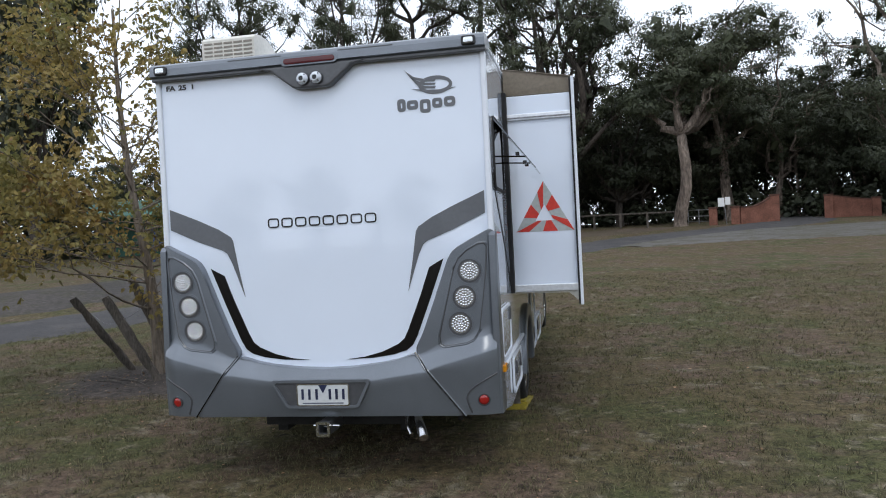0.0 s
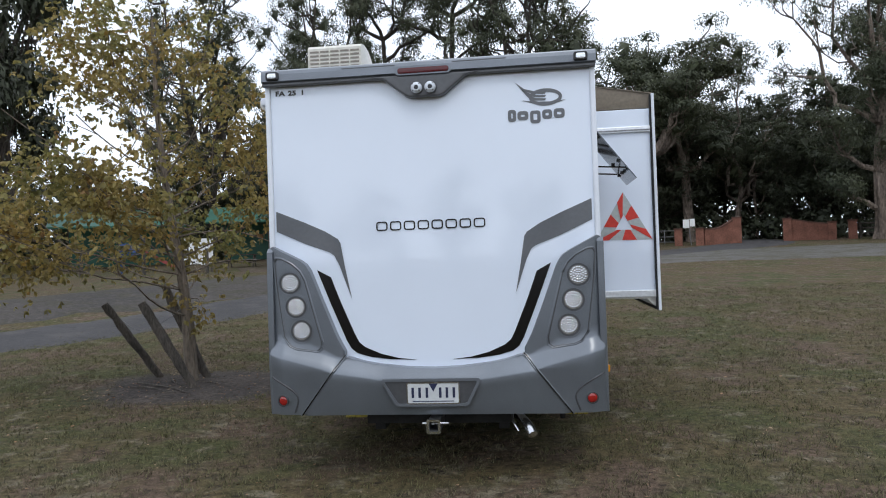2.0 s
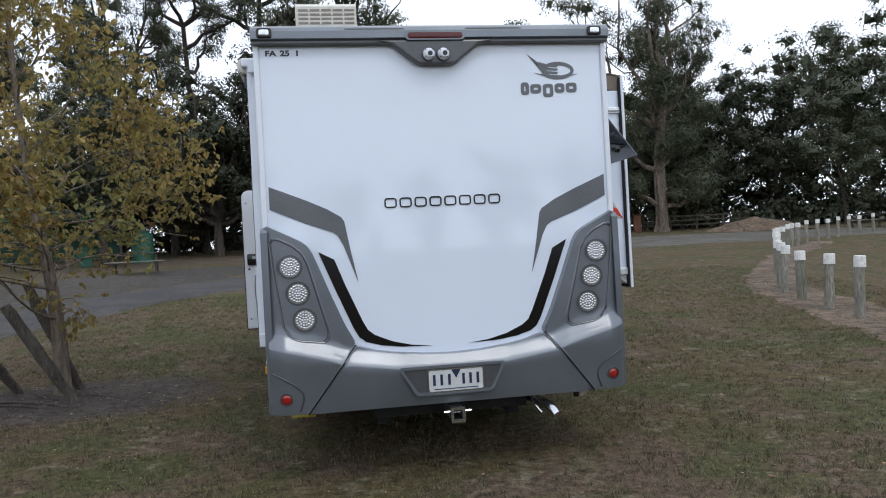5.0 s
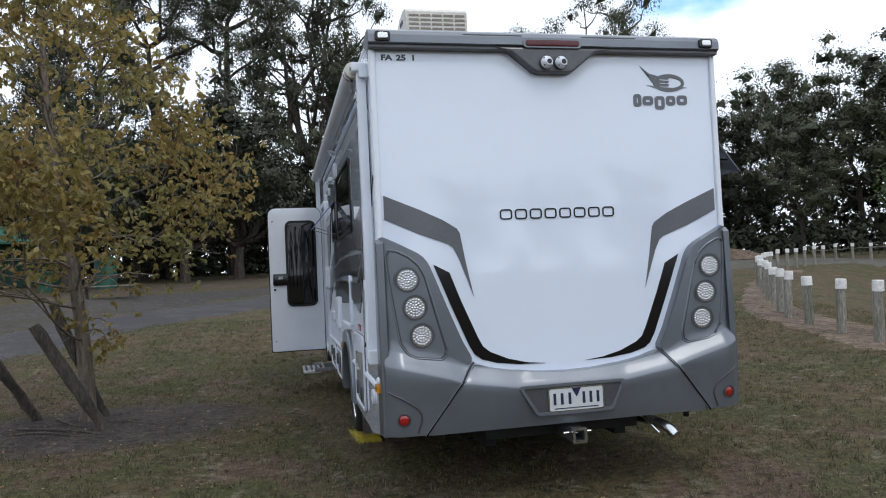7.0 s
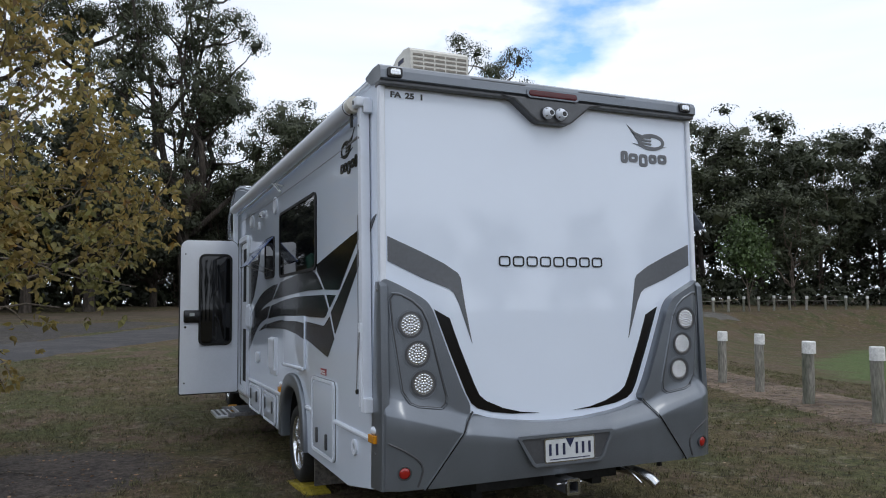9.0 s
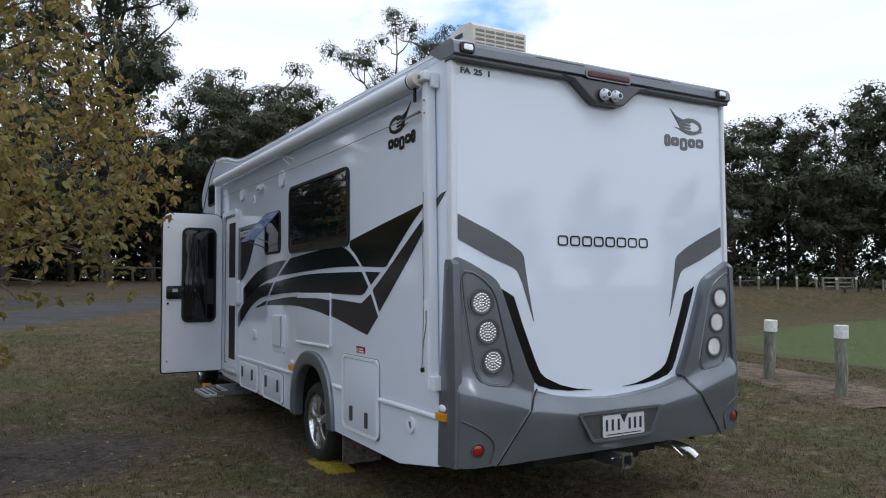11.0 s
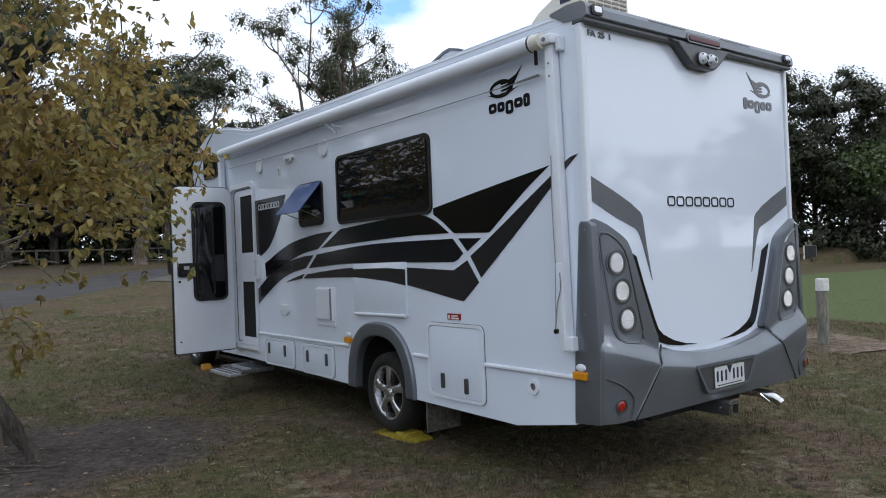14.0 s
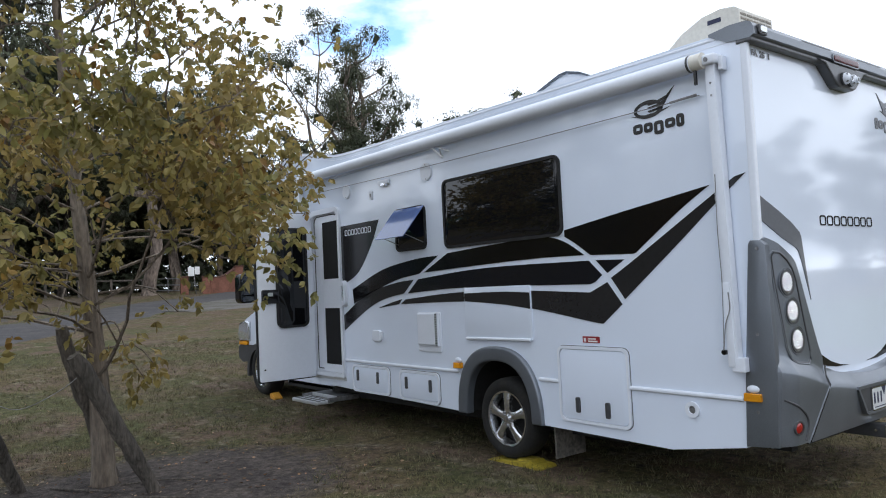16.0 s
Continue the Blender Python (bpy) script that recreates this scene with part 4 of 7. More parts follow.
def sprays(rng, tips, per, spread, size):
    """Compound leaves: three or five leaflets along a drooping stalk."""
    c = np.repeat(np.array(tips), per, axis=0)
    n = len(c)
    p = c + rng.normal(0, 1, (n, 3)) * np.array(spread)
    a = rng.normal(0, 0.8, (n, 3))
    a[:, 2] -= 0.35
    a /= np.linalg.norm(a, axis=1)[:, None]
    side = np.cross(a, rng.normal(0, 0.35, (n, 3)) + np.array((0, 0, 1.0)))
    side /= np.linalg.norm(side, axis=1)[:, None] + 1e-9
    ps, ds, ls = [], [], []
    for t, sgn in ((0.45, 1), (0.45, -1), (0.85, 1), (0.85, -1), (1.0, 0)):
        keep_ = rng.uniform(0, 1, n) < (0.9 if t > 0.5 else 0.6)
        d = a * (0.55 if sgn else 0.9) + side * sgn * 0.75 + rng.normal(0, 0.22, (n, 3)) - np.array((0, 0, 0.55))
        ps.append((p + a * size * 1.5 * t)[keep_])
        ds.append(d[keep_])
        ls.append((size * rng.uniform(0.7, 1.25, n) * (1.12 if not sgn else 1.0))[keep_])
    return blades(rng, np.concatenate(ps), np.concatenate(ds), np.concatenate(ls))


full = rng.uniform(0, 1, len(crown_pts)) < np.array([0.98 - max(0.0, min(1.0, (p[2] - 2.5) / 1.5)) * (0.62 if math.sin(4.4 * p[0] + 0.6) * math.cos(4.0 * p[1] + 0.4) < 0.1 else 0.15) for p in crown_pts])
leafy = [p for p, k in zip(crown_pts, full) if k]
v, f = sprays(rng, leafy, 20, (0.17, 0.17, 0.16), 0.066)
v2, f2 = sprays(rng, sprigs, 5, (0.08, 0.08, 0.08), 0.07)
fast_mesh("crown", np.concatenate((v, v2)), np.concatenate((f, f2 + len(v))), M_AUTUMN, young)
v, f = sprays(rng, leafy[::4], 4, (0.15, 0.15, 0.15), 0.064)
fast_mesh("rusty_foliage", v, f, M_RUST, young)["label"] = "rust-brown leaves among the green"


def stake(x0, y0, x1, y1, z1, r, label, seed=1):
    """A rough split stake: uneven girth, slight kinks and a worn top."""
    r_, bm, z0 = np.random.default_rng(seed), bmesh.new(), h(x0, y0)
    pts = [(x0 + (x1 - x0) * k / 12 + r_.normal(0, 0.006), y0 + (y1 - y0) * k / 12 + r_.normal(0, 0.006), z0 - 0.10 + (z1 + 0.10) * k / 12) for k in range(13)]
    tube(bm, pts, [r * (1 + r_.normal(0, 0.07)) * (0.86 if k == 12 else 1.0) for k in range(13)], 9)
    for v in bm.verts:
        v.co += Vector(r_.normal(0, 0.0035, 3))
    bm.normal_update()
    tagged(part("timber_stake", bm, M_STAKE, smooth=True, sharp=50), label, "stake", "tree stakes")


stake(-3.67, 3.81, -4.31, 3.63, 1.12, 0.060, "weathered hardwood tree stake leaning by the young tree", 2)
stake(-4.52, 4.57, -5.00, 3.90, 1.08, 0.055, "weathered hardwood tree stake leaning outwards", 3)
stake(-3.83, 4.52, -4.30, 4.22, 1.30, 0.058, "dark weathered tree stake behind the young tree", 4)
wire = tagged(part("tie_wire", rod(smooth_path([(-4.86, 4.10, h(-4.5, 4.5) + 0.84), (-4.62, 4.10, h(-4.5, 4.5) + 0.70), (-4.3, 4.16, h(-4, 4.2) + 0.82), (-4.08, 4.22, h(-4, 4.2) + 0.98)], 5), 0.0035, 5), M_STEEL), "thin rusty tie wire between stake and tree", "wire")


def fallen_stick(pts, r, label):
    line = smooth_path([(x, y, h(x, y) + r * 0.8 + up) for x, y, up in pts], 4)
    bm = tube(bmesh.new(), line, [r * (1 - 0.6 * k / len(line)) for k in range(len(line))], 7)
    tagged(part("fallen_stick", bm, M_STAKE, smooth=True), label, "stick", "fallen sticks")


fallen_stick([(-4.62, 4.02, 0.0), (-4.3, 3.82, 0.012), (-3.95, 3.66, 0.006), (-3.62, 3.38, 0.0)], 0.014, "thin dark fallen branch on the bare earth")
fallen_stick([(-4.55, 3.72, 0.0), (-4.25, 3.66, 0.01), (-3.95, 3.46, 0.004), (-3.74, 3.38, 0.0)], 0.011, "short crooked stick on the bare earth")
fallen_stick([(-3.9, 4.12, 0.0), (-3.62, 3.98, 0.02), (-3.4, 3.92, 0.0)], 0.009, "short crooked stick on the bare earth")
fallen_stick([(-4.35, 4.42, 0.0), (-4.1, 4.02, 0.015), (-3.92, 3.86, 0.0)], 0.010, "bent twig on the bare earth")


# ---- post line round the oval ----
def post_thing(rng, hgt, r):
    root = empty("bollard_post", "round treated pine post with a white painted top", "post", "posts round the oval")
    n, rings = 14, []
    bm = bmesh.new()
    pts = [(0.008 * math.sin(k * math.pi / 3), 0.006 * math.sin(k * math.pi / 2), -0.25 + (hgt + 0.24) * k / 6) for k in range(7)]
    tube(bm, pts, [r * (1 + 0.03 * math.sin(7 * r + 2.3 * k)) for k in range(7)], n)
    part("shaft", bm, M_POST, root, smooth=True)
    bm = bmesh.new()
    tube(bm, [(0.004, 0.002, hgt - 0.158), (0.0, 0.0, hgt - 0.07), (0.0, 0.0, hgt + 0.002), (0.0, 0.0, hgt + 0.014)], [r * 1.16, r * 1.15, r * 1.14, r * 1.0], n)
    part("painted_top", bm, M_CAP, root, "white painted top", smooth=True)
    return root


rng = np.random.default_rng(77)
protos = [post_thing(rng, 0.93, 0.077), post_thing(rng, 0.90, 0.083), post_thing(rng, 0.95, 0.073)]
spots, acc, nxt = [np.array(p) for p in POSTS], 0.0, 1.6
far_line = [p for p in FENCE if p[1] >= POSTS[-1][1] - 1e-6]
for a, b in zip(far_line, far_line[1:]):
    seg = float(np.linalg.norm(b - a))
    while nxt <= acc + seg:
        spots.append(a + (b - a) * (nxt - acc) / seg)
        nxt += 1.6
    acc += seg
for count, p in enumerate(spots):
    m = Matrix.Translation((p[0], p[1], h(p[0], p[1]))) @ pose(0, 0, 0, rng.normal(0, 1.2), 2.8 + rng.normal(0, 1.0), 0)
    if count < 3:
        protos[count].matrix_basis = m
    else:
        copy_thing(protos[count % 3], m)

# ---- lawn details ----
rng = np.random.default_rng(4)
n = 600000
gxs, gys = rng.uniform(-9, 10.5, n), -3.0 + 18 * rng.uniform(0, 1, n) ** 1.25
keep = np.array([noise.noise((x * 0.9, y * 0.9, 7.0)) + 0.7 * noise.noise((x * 4.1, y * 4.1, 2.0)) > rr for x, y, rr in zip(gxs, gys, rng.uniform(-0.9, 0.35, n))])
keep &= ((gxs + 3.60) / 1.45) ** 2 + ((gys - 3.86) / 1.25) ** 2 > rng.uniform(0.55, 1.35, n)
gxs, gys = gxs[keep], gys[keep]
n = len(gxs)
clump = rng.uniform(0, 1, n) < 0.55
hub = rng.integers(0, n, 26000)[rng.integers(0, 26000, n)]
gxs, gys = np.where(clump, gxs[hub] + rng.normal(0, 0.026, n), gxs), np.where(clump, gys[hub] + rng.normal(0, 0.026, n), gys)
gz = np.array([h(x, y) for x, y in zip(gxs, gys)])
ang, ht = rng.uniform(0, 2 * math.pi, n), rng.uniform(0.008, 0.028, n) * np.where(clump, 1.9, 1.0)
lx, ly = rng.normal(0, 0.022, n), rng.normal(0, 0.022, n)
wd = rng.uniform(0.0020, 0.0048, n)
b0 = np.stack((gxs - wd * np.cos(ang), gys - wd * np.sin(ang), gz - 0.004), 1)
b1 = np.stack((gxs + wd * np.cos(ang), gys + wd * np.sin(ang), gz - 0.004), 1)
tp = np.stack((gxs + lx, gys + ly, gz + ht), 1)
M_BLADE = mat("grass_blades", (0.102, 0.104, 0.045), 0.85, var=0.42, scale=0.9, fine=14, rand=0.8, tint=(0.15, 0.128, 0.080), thin=0.35)
tagged(fast_mesh("grass_blades", np.stack((b0, b1, tp), 1).reshape(-1, 3), np.arange(n * 3).reshape(-1, 3), M_BLADE), "short dry grass blades in the lawn", "grass", kind="stuff")
pts = [(x, y, h(x, y) + 0.012) for x, y in zip(np.concatenate((rng.uniform(-8, 9, 1100), rng.normal(-3.8, 1.3, 420))), np.concatenate((-2.4 + 12 * rng.uniform(0, 1, 1100) ** 1.2, rng.normal(3.6, 1.1, 420))))]
rngl = np.random.default_rng(6)
v, f = leaf_blades(rngl, pts, 1, (0.01, 0.01, 0.002), 0.05)
zc = np.repeat(np.array([p[2] for p in pts]), 6)
v[:, 2] = zc + (v[:, 2] - zc) * 0.25
bits = [(x, y, h(x, y) + 0.010) for x, y in zip(rngl.uniform(-8, 8, 5200), -3.0 + 13 * rngl.uniform(0, 1, 5200) ** 1.3)]
v2, f2 = leaf_blades(rngl, bits, 1, (0.01, 0.01, 0.002), 0.026)
z2 = np.repeat(np.array([p[2] for p in bits]), 6)
v2[:, 2] = z2 + (v2[:, 2] - z2) * 0.3
v, f = np.concatenate((v, v2)), np.concatenate((f, f2 + len(v)))
tagged(fast_mesh("fallen_leaves", v, f, M_LITTER), "dry fallen leaves scattered on the lawn", "leaves", kind="stuff")

# ---- gate, walls, fences and far things ----
def brick_pillar(x, y, hgt, w=0.48):
    root = empty("brick_pillar", "square red brick gate pillar with a darker cap", "pillar", "gate pillars", m=pose(x, y, h(x, y), 0, 0, -16))
    part("shaft", box(-w / 2, w / 2, -w / 2, w / 2, -0.3, hgt - 0.1, 0.012), M_BRICK, root)
    part("cap", box(-w / 2 - 0.04, w / 2 + 0.04, -w / 2 - 0.04, w / 2 + 0.04, hgt - 0.1, hgt, 0.02), M_BRICKCAP, root, "darker brick cap")


def brick_wall(xa, ya, xb, yb, ha, hb, sag, label):
    """A wall whose top dips in a curve between two pillars, with recessed courses."""
    L = math.hypot(xb - xa, yb - ya)
    z0 = (h(xa, ya) + h(xb, yb)) / 2
    root = empty("brick_wall", label, "wall", "gate walls", m=Matrix.Translation((xa, ya, z0)) @ Matrix.Rotation(math.atan2(yb - ya, xb - xa), 4, "Z"))
    top = [(L * k / 12, ha + (hb - ha) * (k / 12) ** 1.6 - sag * math.sin(math.pi * k / 12)) for k in range(13)]
    part("panel", prism([(0, -0.4), (L, -0.4)] + top[::-1], "y", -0.11, 0.11), M_BRICK, root)
    part("coping", prism([(p[0], p[1]) for p in top] + [(p[0], p[1] + 0.09) for p in top[::-1]], "y", -0.14, 0.14), M_BRICKCAP, root, "darker brick coping")


brick_pillar(10.2, 44.6, 1.15)
brick_pillar(11.5, 44.3, 1.15, 0.5)
brick_pillar(14.1, 45.3, 1.75, 0.55)
brick_pillar(17.75, 46.8, 1.55, 0.52)
brick_pillar(20.5, 46.5, 1.22, 0.5)
brick_pillar(21.75, 46.4, 1.28, 0.5)
brick_wall(11.75, 44.35, 13.85, 45.25, 1.0, 1.6, 0.14, "curved red brick wing wall beside the gate")
brick_wall(18.0, 46.8, 20.28, 46.5, 1.40, 1.02, 0.10, "curved red brick wing wall beside the gate")


def rail_fence(x0, y0, x1, y1, nposts, rails, hgt, label, material, name="rail_fence"):
    root = empty(name, label, "fence")
    for i in range(nposts):
        t = i / (nposts - 1)
        x, y = x0 + (x1 - x0) * t, y0 + (y1 - y0) * t
        part("post", box(x - 0.07, x + 0.07, y - 0.07, y + 0.07, h(x, y) - 0.3, h(x, y) + hgt, 0.01), material, root)
        if i:
            for r_ in rails:
                bm = bmesh.new()
                tube(bm, [(px, py, h(px, py) + r_), (x, y, h(x, y) + r_)], 0.06, 6)
                part("rail", bm, material, root)
        px, py = x, y


rail_fence(22.3, 46.6, 30.4, 46.0, 5, (0.35, 0.68, 1.0), 1.1, "weathered timber three-rail fence beside the gate", M_STAKE)
rail_fence(1.0, 47.5, 8.0, 45.8, 5, (0.95,), 1.05, "sparse wire and timber fence under the trees", M_STAKE)
gate = empty("field_gate", "grey steel farm gate hung by the brick pillars", "gate")
gx0, gy0, gx1, gy1 = 9.0, 45.9, 10.0, 44.9
for zz in (0.25, 0.6, 1.0):
    part("rail", rod([(8.85, 46.0, h(9, 46) + zz), (10.05, 44.9, h(10, 45) + zz)], 0.03, 6), M_STEEL, gate)
for t in (0, 0.5, 1):
    x, y = 8.85 + 1.2 * t, 46.0 - 1.1 * t
    part("stile", rod([(x, y, h(x, y) + 0.1), (x, y, h(x, y) + 1.05)], 0.03, 6), M_STEEL, gate)
sign = empty("road_sign", "white sign boards on a leaning thin post", "sign", m=pose(11.0, 45.0, h(11, 45)))
part("pole", rod([(0.1, 0, -0.2), (-0.05, 0, 1.5)], 0.03, 6), M_STEEL, sign)
part("board", box(-0.42, -0.02, -0.05, -0.02, 1.15, 1.72, 0.01), M_SIGN, sign, "white sign board")
part("board", box(0.02, 0.34, -0.05, -0.02, 1.25, 1.75, 0.01), M_SIGN, sign, "white sign board")

# mound of earth
bm = bmesh.new()
for i in range(13):
    for k in range(33):
        u, w = k / 32, i / 12
        x, y = -3.4 + 6.8 * u, -1.8 + 3.6 * w
        r_ = math.sqrt((x / 3.3) ** 2 + (y / 1.8) ** 2)
        z = max(0, 1 - r_) ** 0.75 * 0.95 * (1 + 0.12 * noise.noise((x * 0.8, y * 1.2, 4.0)))
        bm.verts.new((x, y, z - 0.05))
bm.verts.ensure_lookup_table()
for i in range(12):
    for k in range(32):
        bm.faces.new([bm.verts[q] for q in (i * 33 + k, i * 33 + k + 1, (i + 1) * 33 + k + 1, (i + 1) * 33 + k)])
heap = part("earth_mound", bm, M_DIRTHEAP, smooth=True)
heap.matrix_basis = pose(26.5, 39.0, h(26.5, 39.0), 0, 0, -32)
tagged(heap, "mound of loose brown earth by the fence", "mound")


def picnic_table(x, y, turn, label):
    root = empty("picnic_table", label, "table", "picnic tables", m=pose(x, y, h(x, y), 0, 0, turn))
    for k in range(4):
        part("top_plank", box(-0.95, 0.95, -0.38 + 0.19 * k, -0.20 + 0.19 * k, 0.72, 0.76, 0.006), M_STAKE, root)
    for s in (-1, 1):
        part("seat", box(-0.95, 0.95, s * 0.72 - 0.12, s * 0.72 + 0.12, 0.42, 0.46, 0.006), M_POST, root, "pale worn bench seat")
    for ex in (-0.7, 0.7):
        for s in (-1, 1):
            part("leg", rod([(ex, s * 0.62, -0.05), (ex, s * 0.2, 0.72)], 0.04, 5), M_STAKE, root)
        part("brace", box(ex - 0.03, ex + 0.03, -0.75, 0.75, 0.36, 0.42), M_STAKE, root)


picnic_table(-7.7, 22.8, 10, "dark timber picnic table on the grass past the lane")
picnic_table(-16.2, 35.8, 14, "dark timber picnic table on the grass past the lane")
picnic_table(31.0, 34.6, -35, "timber picnic table beyond the far post line")
picnic_table(35.5, 36.0, -25, "timber picnic table beyond the far post line")
picnic_table(43.0, 36.5, -10, "timber picnic table beyond the far post line")
picnic_table(47.0, 36.0, 5, "timber picnic table beyond the far post line")
shed = empty("shelter_shed", "open park shelter with a green sheet metal roof", "shelter", m=pose(-17.9, 45.5, h(-17.9, 45.5), 0, 0, 14))
for ex in (-3.6, 0, 3.6):
    for ey in (-1.8, 1.8):
        part("post", box(ex - 0.07, ex + 0.07, ey - 0.07, ey + 0.07, -0.2, 2.7), M_STAKE, shed)
part("roof", prism([(-2.3, 2.6), (0, 3.7), (2.3, 2.6), (2.3, 2.72), (0, 3.85), (-2.3, 2.72)], "x", -4.2, 4.2), M_GREENMETAL, shed, "green sheet metal roof")
part("back_wall", box(-3.6, 3.6, 1.72, 1.8, 0.0, 2.6), M_GREENMETAL, shed)
copy_thing(shed, pose(-27.0, 41.5, h(-27.0, 41.5), 0, 0, 24))
board = empty("notice_board", "white notice board on two posts beside the shelter", "sign", m=pose(-16.8, 31.4, h(-16.8, 31.4), 0, 0, 22))
part("panel", box(-0.76, 0.76, -0.04, 0.04, 0.42, 1.80, 0.01), M_SIGN, board)
for ex in (-0.66, 0.66):
    part("post", box(ex - 0.05, ex + 0.05, 0.042, 0.12, -0.2, 2.0), M_STAKE, board)
for k, (x0, z0, w_, hh) in enumerate(((-0.62, 0.55, 0.16, 0.10), (-0.30, 0.52, 0.14, 0.09), (0.05, 0.56, 0.18, 0.08), (0.42, 0.54, 0.15, 0.10), (-0.55, 1.10, 0.10, 0.34), (-0.20, 1.30, 0.22, 0.09))):
    part("picture_panel", box(x0, x0 + w_, -0.048, -0.041, z0, z0 + hh), M_DGREY, board)
bm = bmesh.new()
tube(bm, [(0, 0, -0.1), (0, 0, 1.55), (0, 0, 1.62), (0, 0, 1.95)], [0.58, 0.58, 0.54, 0.10], 24)
tank = tagged(part("green_tank", bm, M_GREENMETAL, smooth=True), "round green plastic rainwater tank with a conical top", "tank")
tank.matrix_basis = pose(-11.2, 38.6, h(-11.2, 38.6))
bin_ = empty("litter_bin", "green litter bin by the picnic tables", "bin", m=pose(-13.9, 37.4, h(-13.9, 37.4), 0, 0, 15))
part("body", prism([(-0.30, -0.1), (0.30, -0.1), (0.36, 1.0), (-0.36, 1.0)], "y", -0.32, 0.32, 0.03), M_GREENMETAL, bin_)
part("lid", prism([(-0.39, 1.0), (0.39, 1.0), (0.36, 1.07), (-0.36, 1.07)], "y", -0.36, 0.36, 0.02), M_GREENMETAL, bin_)
low = empty("bollard_fence", "line of dark timber posts past the lane", "fence")
for k in range(6):
    x, y = -12.8 - 3.35 * k, 31.3 - 0.25 * k
    part("post", box(x - 0.07, x + 0.07, y - 0.07, y + 0.07, h(x, y) - 0.2, h(x, y) + 1.28, 0.012), M_STAKE, low)
play = empty("play_frame", "blue climbing frame with a red slide on the grass", "playground frame", m=pose(-21.6, 34.0, h(-21.6, 34.0), 0, 0, 30))
for ex in (-0.9, 0.3):
    for ey in (-0.5, 0.5):
        part("post", rod([(ex, ey, -0.2), (ex, ey, 2.05)], 0.055, 8), M_PLAYBLUE, play, "blue post")
part("deck", box(-0.95, 0.35, -0.55, 0.55, 0.98, 1.05, 0.01), M_PLAYBLUE, play)
part("barrier", box(-0.9, 0.3, -0.52, -0.47, 1.10, 1.62, 0.01), M_PLAYBLUE, play, "blue panel")
for k in range(4):
    part("rung", rod([(-0.95, -0.4, 0.2 + 0.22 * k), (-0.95, 0.4, 0.2 + 0.22 * k)], 0.025, 6), M_PLAYBLUE, play)
part("slide", prism([(0.35, 1.02), (1.75, 0.22), (2.15, 0.20), (2.15, 0.25), (1.78, 0.28), (0.35, 1.10)], "y", -0.28, 0.28), M_PLAYRED, play, "red plastic slide")
for sy in (-0.30, 0.28):
    part("slide_side", prism([(0.35, 1.02), (1.75, 0.22), (2.15, 0.20), (2.15, 0.34), (1.78, 0.40), (0.35, 1.24)], "y", sy, sy + 0.02), M_PLAYRED, play)


# ---- small things past the far side of the oval ----
rail_fence(47.4, 29.0, 50.2, 28.5, 3, (0.25, 0.55, 0.88), 0.95, "pale weathered three-rail fence across the oval", M_POST)
for x, y in ((47.6, 27.5), (48.8, 27.2), (49.8, 26.9), (51.6, 26.15), (52.7, 25.8), (53.8, 25.5)):
    low_bench = empty("low_bench", "small dark backless bench on the far bank", "bench", "benches on the bank", m=pose(x, y, h(x, y), 0, 0, -18))
    part("seat", box(-0.22, 0.22, -0.15, 0.15, 0.26, 0.32, 0.008), M_STAKE, low_bench)
    part("leg", box(-0.06, 0.06, -0.06, 0.06, -0.2, 0.27, 0.006), M_STAKE, low_bench)
frame_ = empty("climbing_frame", "narrow pale timber ladder frame on the far bank", "frame", m=pose(52.3, 27.3, h(52.3, 27.3), 0, 0, -20))
for x in (-0.14, 0.14):
    part("upright", box(x - 0.05, x + 0.05, -0.05, 0.05, -0.2, 1.08, 0.006), M_POST, frame_)
for z in (0.3, 0.62, 0.92):
    part("rung", rod([(-0.12, 0, z), (0.12, 0, z)], 0.03, 6), M_POST, frame_)
screen_ = empty("net_screen", "dark netting screen between white posts", "screen", m=pose(55.0, 26.2, h(55.0, 26.2), 0, 0, -20))
for x in (-0.62, 0.62):
    part("post", rod([(x, 0, -0.2), (x, 0, 1.5)], 0.06 if x < 0 else 0.035, 8), M_CAP if x < 0 else M_STEEL, screen_)
part("crossbar", rod([(-0.62, 0, 1.48), (0.62, 0, 1.48)], 0.03, 6), M_STEEL, screen_)
part("net", box(-0.58, 0.58, -0.01, 0.01, 0.02, 1.46), M_NET, screen_, "dark netting")
# ---- the motorhome ----
home = empty("motorhome", "white coachbuilt motorhome with grey bumper and black swoosh stripes", "motorhome", m=pose(0, 2.4, h(0, 2.4)))
HZ = Matrix.Translation((0, -2.4, -h(0, 2.4)))


def mh(name, bm, material, label="", smooth=False, parent=None, sharp=38):
    """A part of the motorhome, given in ground-plan coordinates."""
    if parent is None:
        bmesh.ops.transform(bm, matrix=HZ, verts=bm.verts)
        parent = home
    else:
        bmesh.ops.transform(bm, matrix=HZ, verts=bm.verts)
    return part(name, bm, material, parent, label, smooth, sharp)


def side_decal(name, pts, material, x=-1.2325, label="", thick=0.0022, parent=None):
    s = -1 if x < 0 else 1
    return mh(name, prism(pts, "x", x - s * 0.004, x + s * thick), material, label, parent=parent)


def rear_decal(name, pts, material, y=0.0525, label="", thick=0.0022, parent=None):
    return mh(name, prism(pts, "y", y + 0.004, y - thick), material, label, parent=parent)


